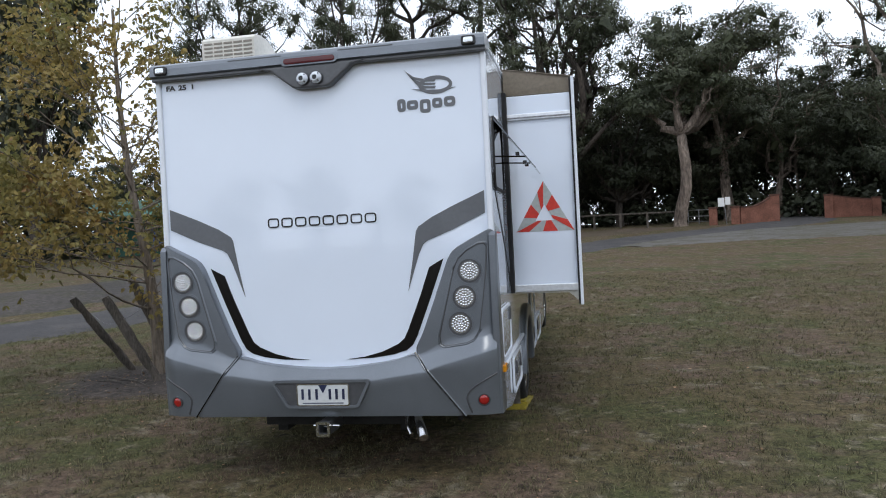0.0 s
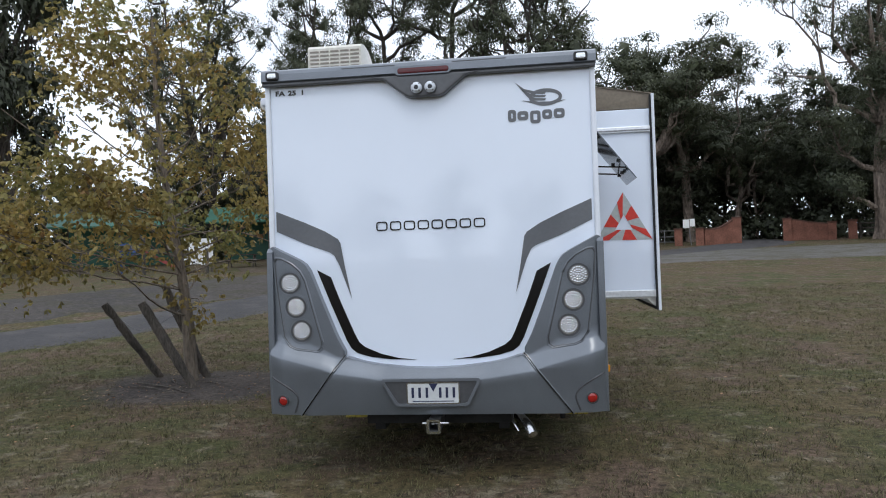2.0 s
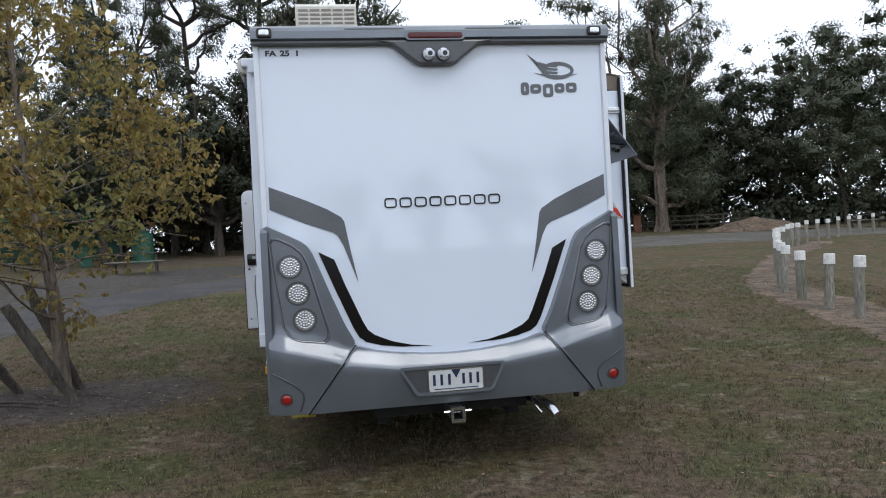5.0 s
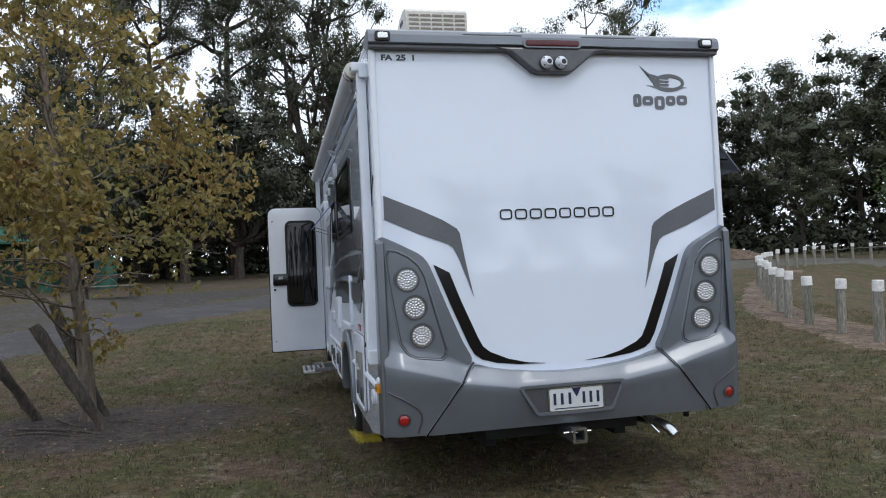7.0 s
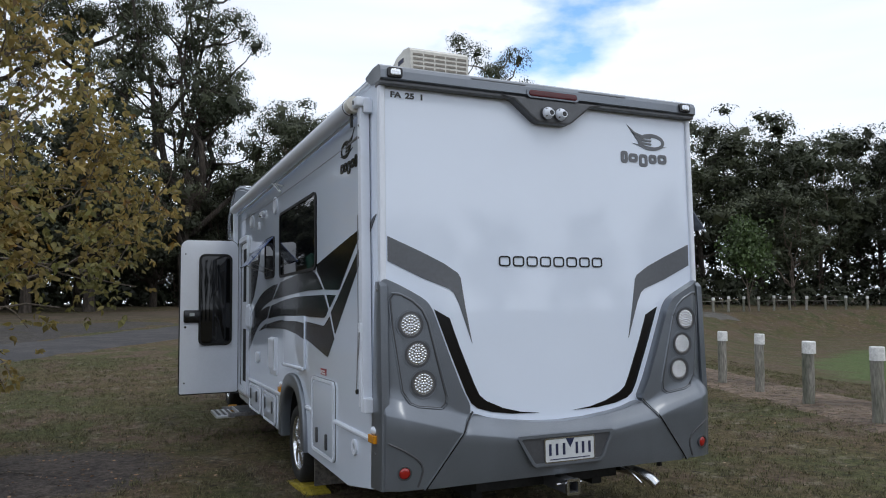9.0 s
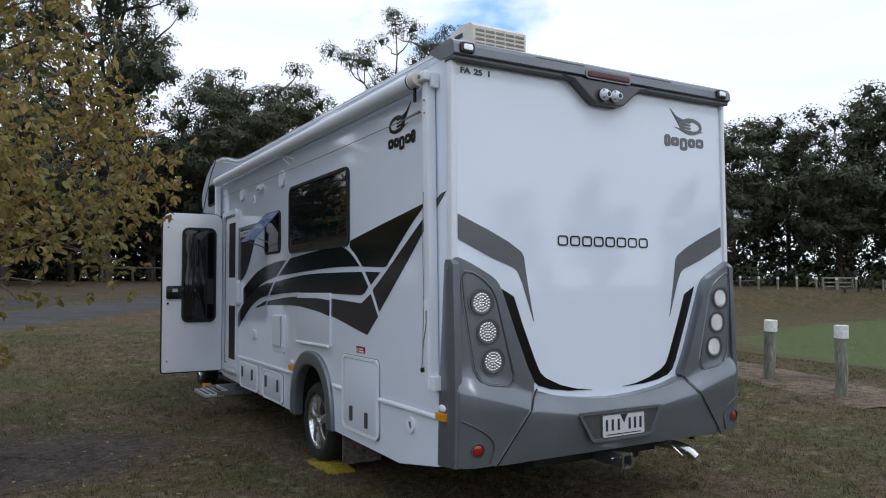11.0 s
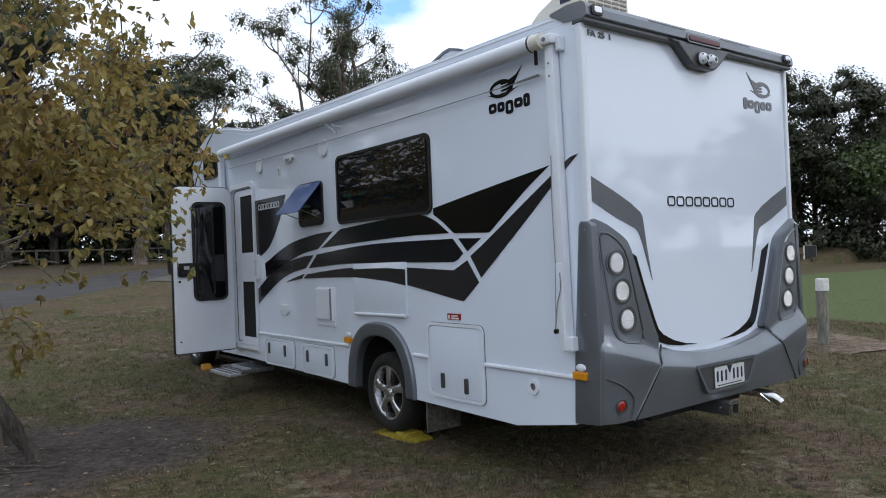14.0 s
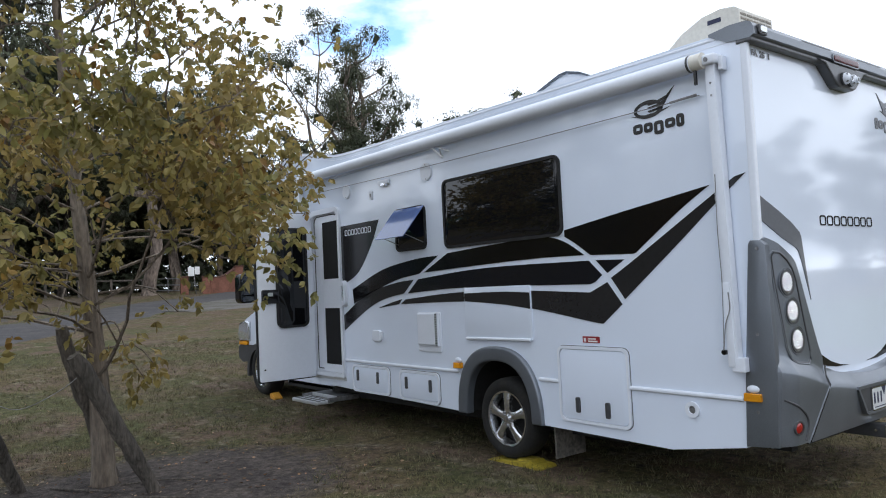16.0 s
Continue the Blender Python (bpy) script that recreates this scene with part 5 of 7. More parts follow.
XL, XR = -1.23, 1.23
def arch_pts(yc, z0, rx, rz, n=14, a0=0, a1=180):
    out_ = []
    for k in range(n + 1):
        a = radians(a0 + (a1 - a0) * k / n)
        c, s = math.cos(a), max(0.0, math.sin(a))
        out_.append((yc - rx * math.copysign(abs(c) ** 0.82, c), z0 + rz * s ** 0.82))
    return out_


WHEEL_Y, WHEEL_Z = 2.42, 0.53
PROFILE = [(0.20, 0.66), (0.21, 0.60), (0.75, 0.513)] + arch_pts(2.46, 0.535, 0.455, 0.53) + [(5.76, 0.60), (5.80, 0.64), (5.80, 2.62), (6.05, 2.66), (6.9, 2.74), (7.06, 2.79), (7.13, 2.95), (7.10, 3.08),
           (6.86, 3.27), (6.55, 3.38), (6.26, 3.43), (5.90, 3.41), (5.57, 3.355), (5.3, 3.295), (5.13, 3.262), (4.9, 3.245), (4.7, 3.238), (0.10, 3.19), (0.055, 3.17), (0.055, 0.66)]
mh("body", prism(PROFILE, "x", XL, XR), M_WHITE, "glossy white fibreglass body")
mh("underbody", box(-1.0, 1.0, 1.3, 7.0, 0.44, 0.52), M_UNDER, "dark underbody")
for s in (-1, 1):
    mh("wheel_well", prism([(1.99, 0.5)] + arch_pts(2.46, 0.535, 0.452, 0.527) + [(2.93, 0.5)], "x", s * 0.62, s * 0.66), M_UNDER)
    lin_o, lin_i = arch_pts(2.46, 0.535, 0.4535, 0.5285), arch_pts(2.46, 0.535, 0.44, 0.515)
    mh("wheel_liner", prism(lin_o + lin_i[::-1], "x", s * 0.64, s * 1.226), M_UNDER, "black wheel well liner")
mh("axle", rod([(-1.0, WHEEL_Y, 0.5), (1.0, WHEEL_Y, 0.5)], 0.06, 10), M_UNDER)

# corner trims and roof edges
for s in (-1, 1):
    mh("corner_trim", box(s * 1.213 - 0.019, s * 1.213 + 0.0205, 0.034, 0.085, 0.62, 3.12, 0.012, 3), M_WHITE2, "white corner moulding", True)
    roofline = [(0.12, 3.165), (4.7, 3.215), (4.92, 3.222), (5.13, 3.24), (5.3, 3.272), (5.57, 3.332), (5.9, 3.385), (6.26, 3.405)]
    bm = bmesh.new()
    tube(bm, [(s * 1.226, y, z) for y, z in roofline], 0.011, 8)
    mh("roof_edge_trim", bm, M_WHITE2, "white roof edge extrusion", True)
    bm = bmesh.new()
    tube(bm, [(s * 1.2305, y, z - 0.042) for y, z in roofline[:-1]], 0.0025, 6)
    mh("roof_seam", bm, M_WHITE2)

# rear top moulding
def sp(name, bm, *rest, **more):
    bmesh.ops.transform(bm, matrix=Matrix.Translation((0, 0.034, 0.010)), verts=bm.verts)
    return mh(name, bm, *rest, **more)


sp("rear_spoiler", prism([(-0.02, 3.10), (-0.055, 3.115), (-0.052, 3.165), (-0.038, 3.192), (-0.012, 3.208), (0.10, 3.214), (0.25, 3.196), (0.25, 3.180), (0.13, 3.112)], "x", -1.24, 1.24), M_GREY, "metallic grey rear top moulding")
sp("spoiler_lip", box(-1.238, 1.238, -0.035, 0.07, 3.080, 3.108, 0.008), M_LIP, "dark grey lower lip")
sp("camera_housing", prism([(-0.40, 3.098), (-0.30, 3.072), (-0.145, 2.948), (-0.11, 2.934), (0.11, 2.934), (0.145, 2.948), (0.30, 3.072), (0.40, 3.098)], "y", 0.055, -0.05, 0.012), M_LIP, "dark grey camera housing")
for sx in (-0.056, 0.045):
    sp("camera_bezel", disc((sx, -0.052, 2.998), "y", 0.046, 0.03, 24, 0.006), M_DGREY, "dark camera base", True)
    bm = bmesh.new()
    bmesh.ops.create_uvsphere(bm, u_segments=20, v_segments=12, radius=0.042, matrix=Matrix.Translation((sx, -0.066, 2.996)))
    ball = sp("reversing_camera", bm, M_WHITE2, "white ball camera", True)
    circle = np.linspace(0, 2 * math.pi, 20, endpoint=False)
    sp("collar", ring([(sx + 0.004 + 0.023 * math.cos(a), 2.991 + 0.023 * math.sin(a)) for a in circle], [(sx + 0.004 + 0.017 * math.cos(a), 2.991 + 0.017 * math.sin(a)) for a in circle], "y", -0.09, -0.111), M_WHITE2, "white lens collar", True, parent=ball)
    sp("lens", disc((sx + 0.004, -0.103, 2.991), "y", 0.017, 0.012, 16), M_BLACK, "black lens", parent=ball)
    for q in (-0.8, 0.8, 2.4, 3.9):
        sp("screw", disc((sx + 0.034 * math.sin(q), -0.088, 2.996 + 0.034 * math.cos(q)), "y", 0.0045, 0.014, 8), M_DGREY, parent=ball)
sp("brake_light", prism(rounded(-0.195, 3.106, 0.186, 3.148, 0.02), "y", -0.045, -0.066, 0.006), M_REDDK, "long dark red high brake light", True)
sp("brake_light_surround", ring(rounded(-0.213, 3.096, 0.204, 3.16, 0.03), rounded(-0.195, 3.106, 0.186, 3.148, 0.02), "y", -0.045, -0.060), M_GREY)
for x0, x1 in ((-0.62, -0.215), (0.208, 0.603)):
    sp("groove", box(x0, x1, -0.0500, -0.03, 3.172, 3.179), M_LIP, "dark groove")
for sx in (-1.149, 1.132):
    mk = sp("marker_lamp", prism(rounded(sx - 0.05, 3.118, sx + 0.05, 3.182, 0.016), "y", -0.045, -0.068, 0.005), M_BLACK, "black marker lamp housing", True)
    sp("lens", prism(rounded(sx - 0.033, 3.130, sx + 0.033, 3.170, 0.012), "y", -0.066, -0.076, 0.004), M_LENS, "clear lens", True, parent=mk)


# rear bumper in three mouldings
def crease(x):
    return float(np.interp(abs(x), (0, 0.37, 0.72, 0.82, 1.16, 1.24), (0.872, 0.878, 0.93, 0.965, 1.057, 1.075)))


def bumper_y(x, z):
    c = crease(x)
    y = float(np.interp(z, (0.60, 0.64, c, c + 0.012, c + 0.10, c + 0.115, 3), (-0.045, -0.062, -0.092, -0.089, -0.030, -0.024, -0.018)))
    r = max(0.0, abs(x) - 1.12)
    return y + 3.2 * r * r + 0.16 * r


def on_bumper(s, x, z):
    """A frame on the moulding whose -y axis is the surface's outward direction."""
    e = 0.03
    fx = (bumper_y(x + e, z) - bumper_y(x - e, z)) / (2 * e) * s
    fz = (bumper_y(x, z + e) - bumper_y(x, z - e)) / (2 * e)
    out_ = Vector((fx, -1.0, fz)).normalized()
    return Matrix.Translation((s * x, bumper_y(x, z), z)) @ Vector((0, -1, 0)).rotation_difference(out_).to_matrix().to_4x4()


def led_domes(r):
    """Small clear domes packed in rings behind a round lens."""
    bm = bmesh.new()
    for ring_, count in ((0.0, 1), (0.27, 6), (0.54, 12), (0.81, 18)):
        for i in range(count):
            a = 2 * math.pi * (i + 0.5 * (count == 12)) / count
            cx, cz, q = ring_ * r * math.cos(a), ring_ * r * math.sin(a), 0.14 * r
            top = bm.verts.new((cx, -0.0105, cz))
            mid = [bm.verts.new((cx + 0.62 * q * math.cos(k * math.pi / 3), -0.0088, cz + 0.62 * q * math.sin(k * math.pi / 3))) for k in range(6)]
            low_ = [bm.verts.new((cx + q * math.cos(k * math.pi / 3), -0.0035, cz + q * math.sin(k * math.pi / 3))) for k in range(6)]
            for k in range(6):
                j = (k + 1) % 6
                bm.faces.new((top, mid[k], mid[j]))
                bm.faces.new((mid[k], low_[k], low_[j], mid[j]))
    return bm


def dome(r, rise, base=0.0, n=24):
    """A shallow round dome that bulges along -y."""
    bm = bmesh.new()
    rows = [[bm.verts.new((r * math.cos(e) * math.cos(2 * math.pi * k / n), base - rise * math.sin(e), r * math.cos(e) * math.sin(2 * math.pi * k / n))) for k in range(n)] for e in (0.0, 0.3, 0.65, 1.0, 1.3)]
    for p, q in zip(rows, rows[1:]):
        for k in range(n):
            bm.faces.new((p[k], p[(k + 1) % n], q[(k + 1) % n], q[k]))
    bm.faces.new(rows[-1])
    return bm


def settle(bm, m):
    bmesh.ops.transform(bm, matrix=m, verts=bm.verts)
    return bm


def bumper_piece(name, x0, x1, bottom, top, label, cols=44):
    """A moulding between two curves, its rows following the crease."""
    bm = bmesh.new()
    grid = []
    for i in range(cols + 1):
        x = x0 + (x1 - x0) * i / cols
        zb, zt, c = bottom(x), top(x), crease(x)
        levels = [zb + (c - zb) * k / 5 for k in range(6)] + [c + 0.012, c + 0.05, c + 0.10, c + 0.115] + [c + 0.115 + (max(zt, c + 0.115) - c - 0.115) * k / 9 for k in range(1, 10)]
        zs = [min(max(z, zb), zt) for z in levels]
        zs = [zb] + [zb + (zt - zb) * 0.004] + zs[1:-1] + [zt - (zt - zb) * 0.004] + [zt]
        col = []
        for k, z in enumerate(zs):
            edge = 0.014 if k in (0, len(zs) - 1) or i in (0, cols) else 0.0
            col.append(bm.verts.new((x, bumper_y(x, z) + edge, z)))
        back = [bm.verts.new((x, 0.07, zt)), bm.verts.new((x, 0.07, zb))]
        grid.append(col + back)
    for p, q in zip(grid, grid[1:]):
        for k in range(len(p)):
            n_ = (k + 1) % len(p)
            bm.faces.new((p[k], p[n_], q[n_], q[k]))
    bm.faces.new(grid[0])
    bm.faces.new(grid[-1])
    bmesh.ops.remove_doubles(bm, verts=bm.verts, dist=0.0008)
    return mh(name, bm, M_GREY, label, True, sharp=24)


OUT_X = (0.0, 0.66, 0.72, 0.80, 0.895, 0.915, 0.945, 0.985, 1.06, 1.20, 1.225, 1.238)
OUT_Z = (1.08, 1.085, 1.20, 1.40, 1.65, 1.70, 1.745, 1.775, 1.815, 1.886, 1.88, 1.865)
def corner_top(x):
    return float(np.interp(abs(x), OUT_X, OUT_Z))


def corner_bottom(x):
    return float(np.interp(abs(x), (0.66, 0.992, 1.24), (1.066, 0.629, 0.630)))


def centre_top(x):
    return float(np.interp(abs(x), (0, 0.2, 0.406, 0.53, 0.646, 0.975), (0.957, 0.965, 0.988, 1.012, 1.050, 0.634)))


bumper_piece("bumper_corner", -1.238, -0.662, corner_bottom, corner_top, "metallic grey moulded bumper corner with lamp panel")
bumper_piece("bumper_corner", 0.662, 1.238, corner_bottom, corner_top, "metallic grey moulded bumper corner with lamp panel")
bumper_piece("bumper_centre", -0.974, 0.974, lambda x: 0.626, centre_top, "metallic grey moulded bumper centre", 60)
for s in (-1, 1):
    # side return of the bumper
    mh("bumper_return", prism([(0.0, 1.84), (0.03, 1.87), (0.095, 1.872), (0.11, 1.85), (0.185, 1.0), (0.205, 0.612), (0.0, 0.628), (-0.02, 1.0)], "x", s * 1.20, s * 1.247, 0.01), M_GREY, "grey bumper side return", True)
    for z in (1.82, 1.3, 0.83):
        mh("screw", disc((s * 1.249, 0.05 + 0.06 * (1.85 - z), z), "x", 0.010, 0.006, 10), M_STEEL)
    bm = bmesh.new()
    tube(bm, [(s * x, bumper_y(x, z) - 0.002, z) for x, z in [(-0.656 - 0.331 * k / 8, 1.06 - 0.432 * k / 8) for k in range(9)]], 0.006, 6)
    mh("seam", bm, M_BLACK, "dark joint between mouldings")
    for off in (-0.012, 0.012):
        bm = bmesh.new()
        tube(bm, [(s * (x + off), bumper_y(x, z) + 0.001, z + off * 0.4) for x, z in [(-0.662 - 0.322 * k / 8, 1.052 - 0.420 * k / 8) for k in range(9)]], 0.0055, 6)
        mh("seam_edge", bm, M_GREY, "rounded edge beside the joint", True)
    bm = bmesh.new()
    tube(bm, [(s * x, bumper_y(x, z) - 0.001, z) for x, z in smooth_path([(-1.215, 0.912), (-1.12, 0.862), (-1.035, 0.80), (-1.012, 0.74), (-1.04, 0.65)], 4)], 0.007, 6)
    mh("groove", bm, M_DGREY)
    panel_line = [(-1.182, 1.765), (-1.165, 1.79), (-1.12, 1.785), (-1.045, 1.745), (-0.985, 1.69), (-0.95, 1.62), (-0.835, 1.17), (-0.84, 1.12), (-0.87, 1.097), (-1.02, 1.118), (-1.07, 1.14), (-1.115, 1.21), (-1.17, 1.60)]
    # shade of the recess step, drawn as a darker tube on the surface
    bm = bmesh.new()
    loop = panel_line + panel_line[:1]
    tube(bm, [(s * x, bumper_y(x, z) - 0.0005, z) for x, z in loop], 0.0055, 6, caps=False)
    mh("lamp_panel_shade_line", bm, M_LIP, "dark line for the shaded step round the lamp panel", True)
    bm = bmesh.new()
    px, pz = sum(p[0] for p in panel_line) / len(panel_line), sum(p[1] for p in panel_line) / len(panel_line)
    tube(bm, [(s * x, bumper_y(x, z) + 0.0015, z) for x, z in [(px + (x - px) * 1.065, pz + (z - pz) * 1.024) for x, z in loop]], 0.0068, 8, caps=False)
    mh("lamp_panel_edge", bm, M_GREY, "rounded edge of the lamp panel", True)
    for lx, lz in ((-1.061, 1.606), (-1.019, 1.428), (-0.982, 1.249)):
        seat = on_bumper(s, lx, lz)
        circle = np.linspace(0, 2 * math.pi, 28, endpoint=False)
        def round_(r):
            return [(r * math.cos(a), r * math.sin(a)) for a in circle]
        lamp = mh("tail_lamp", settle(ring(round_(0.081), round_(0.0655), "y", 0.02, -0.007), seat), M_LIP, "round tail lamp in a dark ring", True)
        mh("lamp_rim", settle(ring(round_(0.094), round_(0.088), "y", 0.02, -0.0035), seat), M_GREY, "thin moulded rim", True, parent=lamp)
        mh("bowl", settle(disc((0, -0.001, 0), "y", 0.067, 0.006, 28), seat), M_LEDBOWL, parent=lamp)
        mh("lens", settle(led_domes(0.0655), seat), M_LENS, "clear lens of small round domes", True, parent=lamp, sharp=80)
    seat = on_bumper(s, -1.125, 0.739)
    rf = mh("reflector", settle(ring(round_(0.043), round_(0.035), "y", 0.01, -0.008), seat), M_LIP, "round red reflector", True)
    mh("lens", settle(dome(0.036, 0.013, 0.002), seat), M_RED, "red lens", True, parent=rf)

# number plate in its recess
rc_o = [(-0.368, 0.893), (0.334, 0.893), (0.345, 0.875), (0.262, 0.712), (0.235, 0.695), (-0.255, 0.695), (-0.28, 0.712), (-0.378, 0.875)]
rc_i = [(-0.345, 0.874), (0.312, 0.874), (0.318, 0.866), (0.245, 0.724), (0.228, 0.715), (-0.248, 0.715), (-0.262, 0.724), (-0.352, 0.866)]
mh("plate_recess_rim", ring(rc_o, rc_i, "y", -0.07, -0.104), M_GREY, "raised rim", True)
mh("plate_recess", prism(rc_i, "y", -0.05, -0.0935), M_DGREY)
plate = mh("number_plate", prism(rounded(-0.187, 0.716, 0.187, 0.862, 0.012), "y", -0.094, -0.102), M_PLATE, "white number plate with blue bars")
mh("plate_frame", ring(rounded(-0.192, 0.711, 0.192, 0.867, 0.014), rounded(-0.184, 0.719, 0.184, 0.859, 0.011), "y", -0.094, -0.105), M_CHROME)
for k, x in enumerate((-0.148, -0.098, -0.045, 0.052, 0.10, 0.150)):
    mh("plate_bar", box(x - 0.009, x + 0.009, -0.1045, -0.101, 0.757, 0.830), M_BLUELAB, "dark blue bar", parent=plate)
mh("plate_bar", box(-0.15, 0.15, -0.1045, -0.101, 0.729, 0.735), M_BLUELAB, parent=plate)
mh("plate_badge", prism([(-0.03, 0.858), (0.034, 0.858), (0.002, 0.80)], "y", -0.1045, -0.101), M_BLUELAB, "blue triangular badge", parent=plate)

# rear graphics
STRIPE = [(-1.178, 2.15), (-0.95, 2.055), (-0.80, 1.985), (-0.705, 1.925), (-0.687, 1.895), (-0.655, 1.70), (-0.612, 1.479), (-0.70, 1.73), (-0.735, 1.80), (-0.765, 1.824), (-0.95, 1.893), (-1.178, 1.997)]
SWOOP = [(-0.873, 1.697), (-0.768, 1.640), (-0.70, 1.455), (-0.60, 1.215), (-0.566, 1.148), (-0.52, 1.110), (-0.40, 1.058), (-0.27, 1.025), (-0.132, 1.010), (-0.33, 1.016), (-0.48, 1.036), (-0.58, 1.066), (-0.625, 1.10), (-0.66, 1.162), (-0.77, 1.43)]
for s in (1, -1):
    rear_decal("grey_stripe", [(s * x, z) for x, z in STRIPE], M_STRIPE, label="grey vinyl stripe")
    rear_decal("black_stripe", [(s * x, z) for x, z in SWOOP], M_BLACK, label="black vinyl stripe")


def glyph_row(name, x0, x1, z0, z1, material, put_on, n=8, gap=0.2, stroke=0.16, label=""):
    """A row of plain rounded outlines standing for a wordmark."""
    w = (x1 - x0) / (n - gap * (1 if n > 1 else 0))
    for k in range(n):
        a, b = x0 + k * w, x0 + k * w + w * (1 - gap)
        t = (z1 - z0) * stroke
        r = min(abs(b - a), z1 - z0) * 0.3
        lo, hi = min(a, b), max(a, b)
        put_on(name, ring_pts(rounded(lo, z0, hi, z1, r, 3), rounded(lo + t, z0 + t, hi - t, z1 - t, r * 0.5, 3)), material, label)


def ring_pts(o, i):
    return (o, i)


def put_rear(name, oi, material, label):
    mh(name, ring(oi[0], oi[1], "y", 0.056, 0.0502), material, label)


def put_left(name, oi, material, label):
    mh(name, ring(oi[0], oi[1], "x", -1.229, -1.2352), material, label)


glyph_row("wordmark_shape", -0.408, 0.408, 1.972, 2.042, M_CHAR, put_rear, 8, 0.17, 0.15, "dark outlined wordmark shape")


def emblem(fn, cx, cz, s, material, flip=1):
    """A plain oval badge with three swept feathers and a row of blocks below."""
    oval = [(cx + flip * (0.045 + 0.13 * math.cos(a)) * s, cz + 0.068 * s * math.sin(a) - 0.012 * s) for a in np.linspace(0, 2 * math.pi, 26, endpoint=False)]
    inner = [(cx + flip * (0.045 + 0.105 * math.cos(a)) * s, cz + 0.040 * s * math.sin(a) - 0.012 * s) for a in np.linspace(0, 2 * math.pi, 26, endpoint=False)]
    fn("emblem_oval", (oval, inner), material, "dark oval badge")
    for k in range(3):
        o = 0.026 * k
        top = [(-0.19 + 1.5 * o, 0.115 - 1.9 * o), (-0.12 + o, 0.060 - 1.2 * o), (-0.03, 0.035 - o), (0.05, 0.028 - o)]
        low_ = [(0.04, 0.014 - o), (-0.04, 0.018 - o), (-0.13 + o, 0.040 - 1.2 * o)]
        pts = [(cx + flip * x * s, cz + z * s) for x, z in top + low_]
        solid(fn, pts, material)
    tail = [(-0.14, -0.03), (-0.02, -0.045), (0.10, -0.052), (0.20, -0.040), (0.10, -0.070), (-0.02, -0.066)]
    solid(fn, [(cx + flip * x * s, cz + z * s) for x, z in tail], material)
    x = -0.255
    for w, lo, hi in ((0.075, -0.195, -0.10), (0.10, -0.185, -0.115), (0.095, -0.215, -0.115), (0.09, -0.185, -0.112), (0.10, -0.182, -0.108)):
        a, b = cx + flip * x * s, cx + flip * (x + w * 0.86) * s
        o = rounded(min(a, b), cz + lo * s, max(a, b), cz + hi * s, 0.022 * s, 3)
        t = 0.026 * s
        i = rounded(min(a, b) + t, cz + lo * s + t, max(a, b) - t, cz + hi * s - t, 0.006 * s, 3)
        fn("emblem_block", (o, i), material, "bold block of the maker's mark")
        x += w


def solid(fn, pts, material):
    if fn is put_rear:
        rear_decal("emblem_feather", pts, material, label="swept feather shape")
    else:
        side_decal("emblem_feather", pts, material, label="swept feather shape")


emblem(put_rear, 0.835, 2.91, 0.92, M_STRIPE, 1)
emblem(put_left, 0.735, 2.845, 0.92, M_BLACK, 1)


def lettering(body, x, z, size, material, label):
    cu = bpy.data.curves.new("lettering", "FONT")
    cu.body, cu.size, cu.extrude, cu.offset = body, size, 0.001, 0.0022
    tmp = new("lettering_tmp", cu)
    bpy.context.view_layer.update()
    me = bpy.data.meshes.new_from_object(tmp.evaluated_get(bpy.context.evaluated_depsgraph_get()))
    bpy.data.objects.remove(tmp)
    me.name = "lettering"
    me.materials.clear()
    me.materials.append(material)
    me.transform(HZ @ Matrix.Translation((x, 0.0515, z)) @ Matrix.Rotation(radians(90), 4, "X") @ Matrix.Diagonal((1.28, 1.0, 1.0, 1)))
    ob = new("lettering", me)
    ob.parent = home
    ob["label"] = label


for text, lx in (("FA", -1.155), ("25", -1.055), ("1", -0.958)):
    lettering(text, lx, 3.028, 0.05, M_CHAR, "small dark model lettering")

# tow hitch, exhaust, under the rear
mh("tow_hitch", ring(rounded(-0.045, 0.51, 0.043, 0.60, 0.008, 2), rounded(-0.031, 0.524, 0.029, 0.586, 0.004, 2), "y", 0.5, -0.125), M_DGREY, "square steel tow hitch receiver")
mh("hitch_collar", ring(rounded(-0.051, 0.504, 0.049, 0.606, 0.010, 2), rounded(-0.033, 0.522, 0.031, 0.588, 0.004, 2), "y", -0.115, -0.135), M_CHROME, "bright worn collar")
mh("hitch_pin", rod([(-0.09, -0.07, 0.566), (0.10, -0.07, 0.566)], 0.009, 8), M_CHROME, "bright hitch pin")
mh("hitch_bar", box(-0.55, 0.55, 0.16, 0.24, 0.515, 0.59, 0.008), M_UNDER)
mh("exhaust_pipe", tube(bmesh.new(), smooth_path([(0.58, 0.9, 0.53), (0.58, 0.35, 0.555), (0.62, 0.12, 0.56), (0.67, -0.02, 0.535), (0.70, -0.085, 0.485)], 5), 0.035, 16), M_CHROME, "chrome curved exhaust tip", True)
mh("exhaust_bracket", rod([(0.55, 0.10, 0.62), (0.56, 0.0, 0.56), (0.60, -0.045, 0.50)], 0.010, 8), M_CHROME, "bright bent hanger rod", True)
mh("drain_stub", rod([(0.92, 0.15, 0.62), (0.92, 0.15, 0.55)], 0.02, 8), M_UNDER)
for s in (-1, 1):
    mh("chassis_rail", box(s * 0.48 - 0.04, s * 0.48 + 0.04, 0.3, 7.5, 0.44, 0.56), M_UNDER)
    mh("mud_flap", box(s * 1.02 - 0.17, s * 1.02 + 0.17, 1.86, 1.88, 0.27, 0.53, 0.004), M_FLAP, "dirty black mud flap")

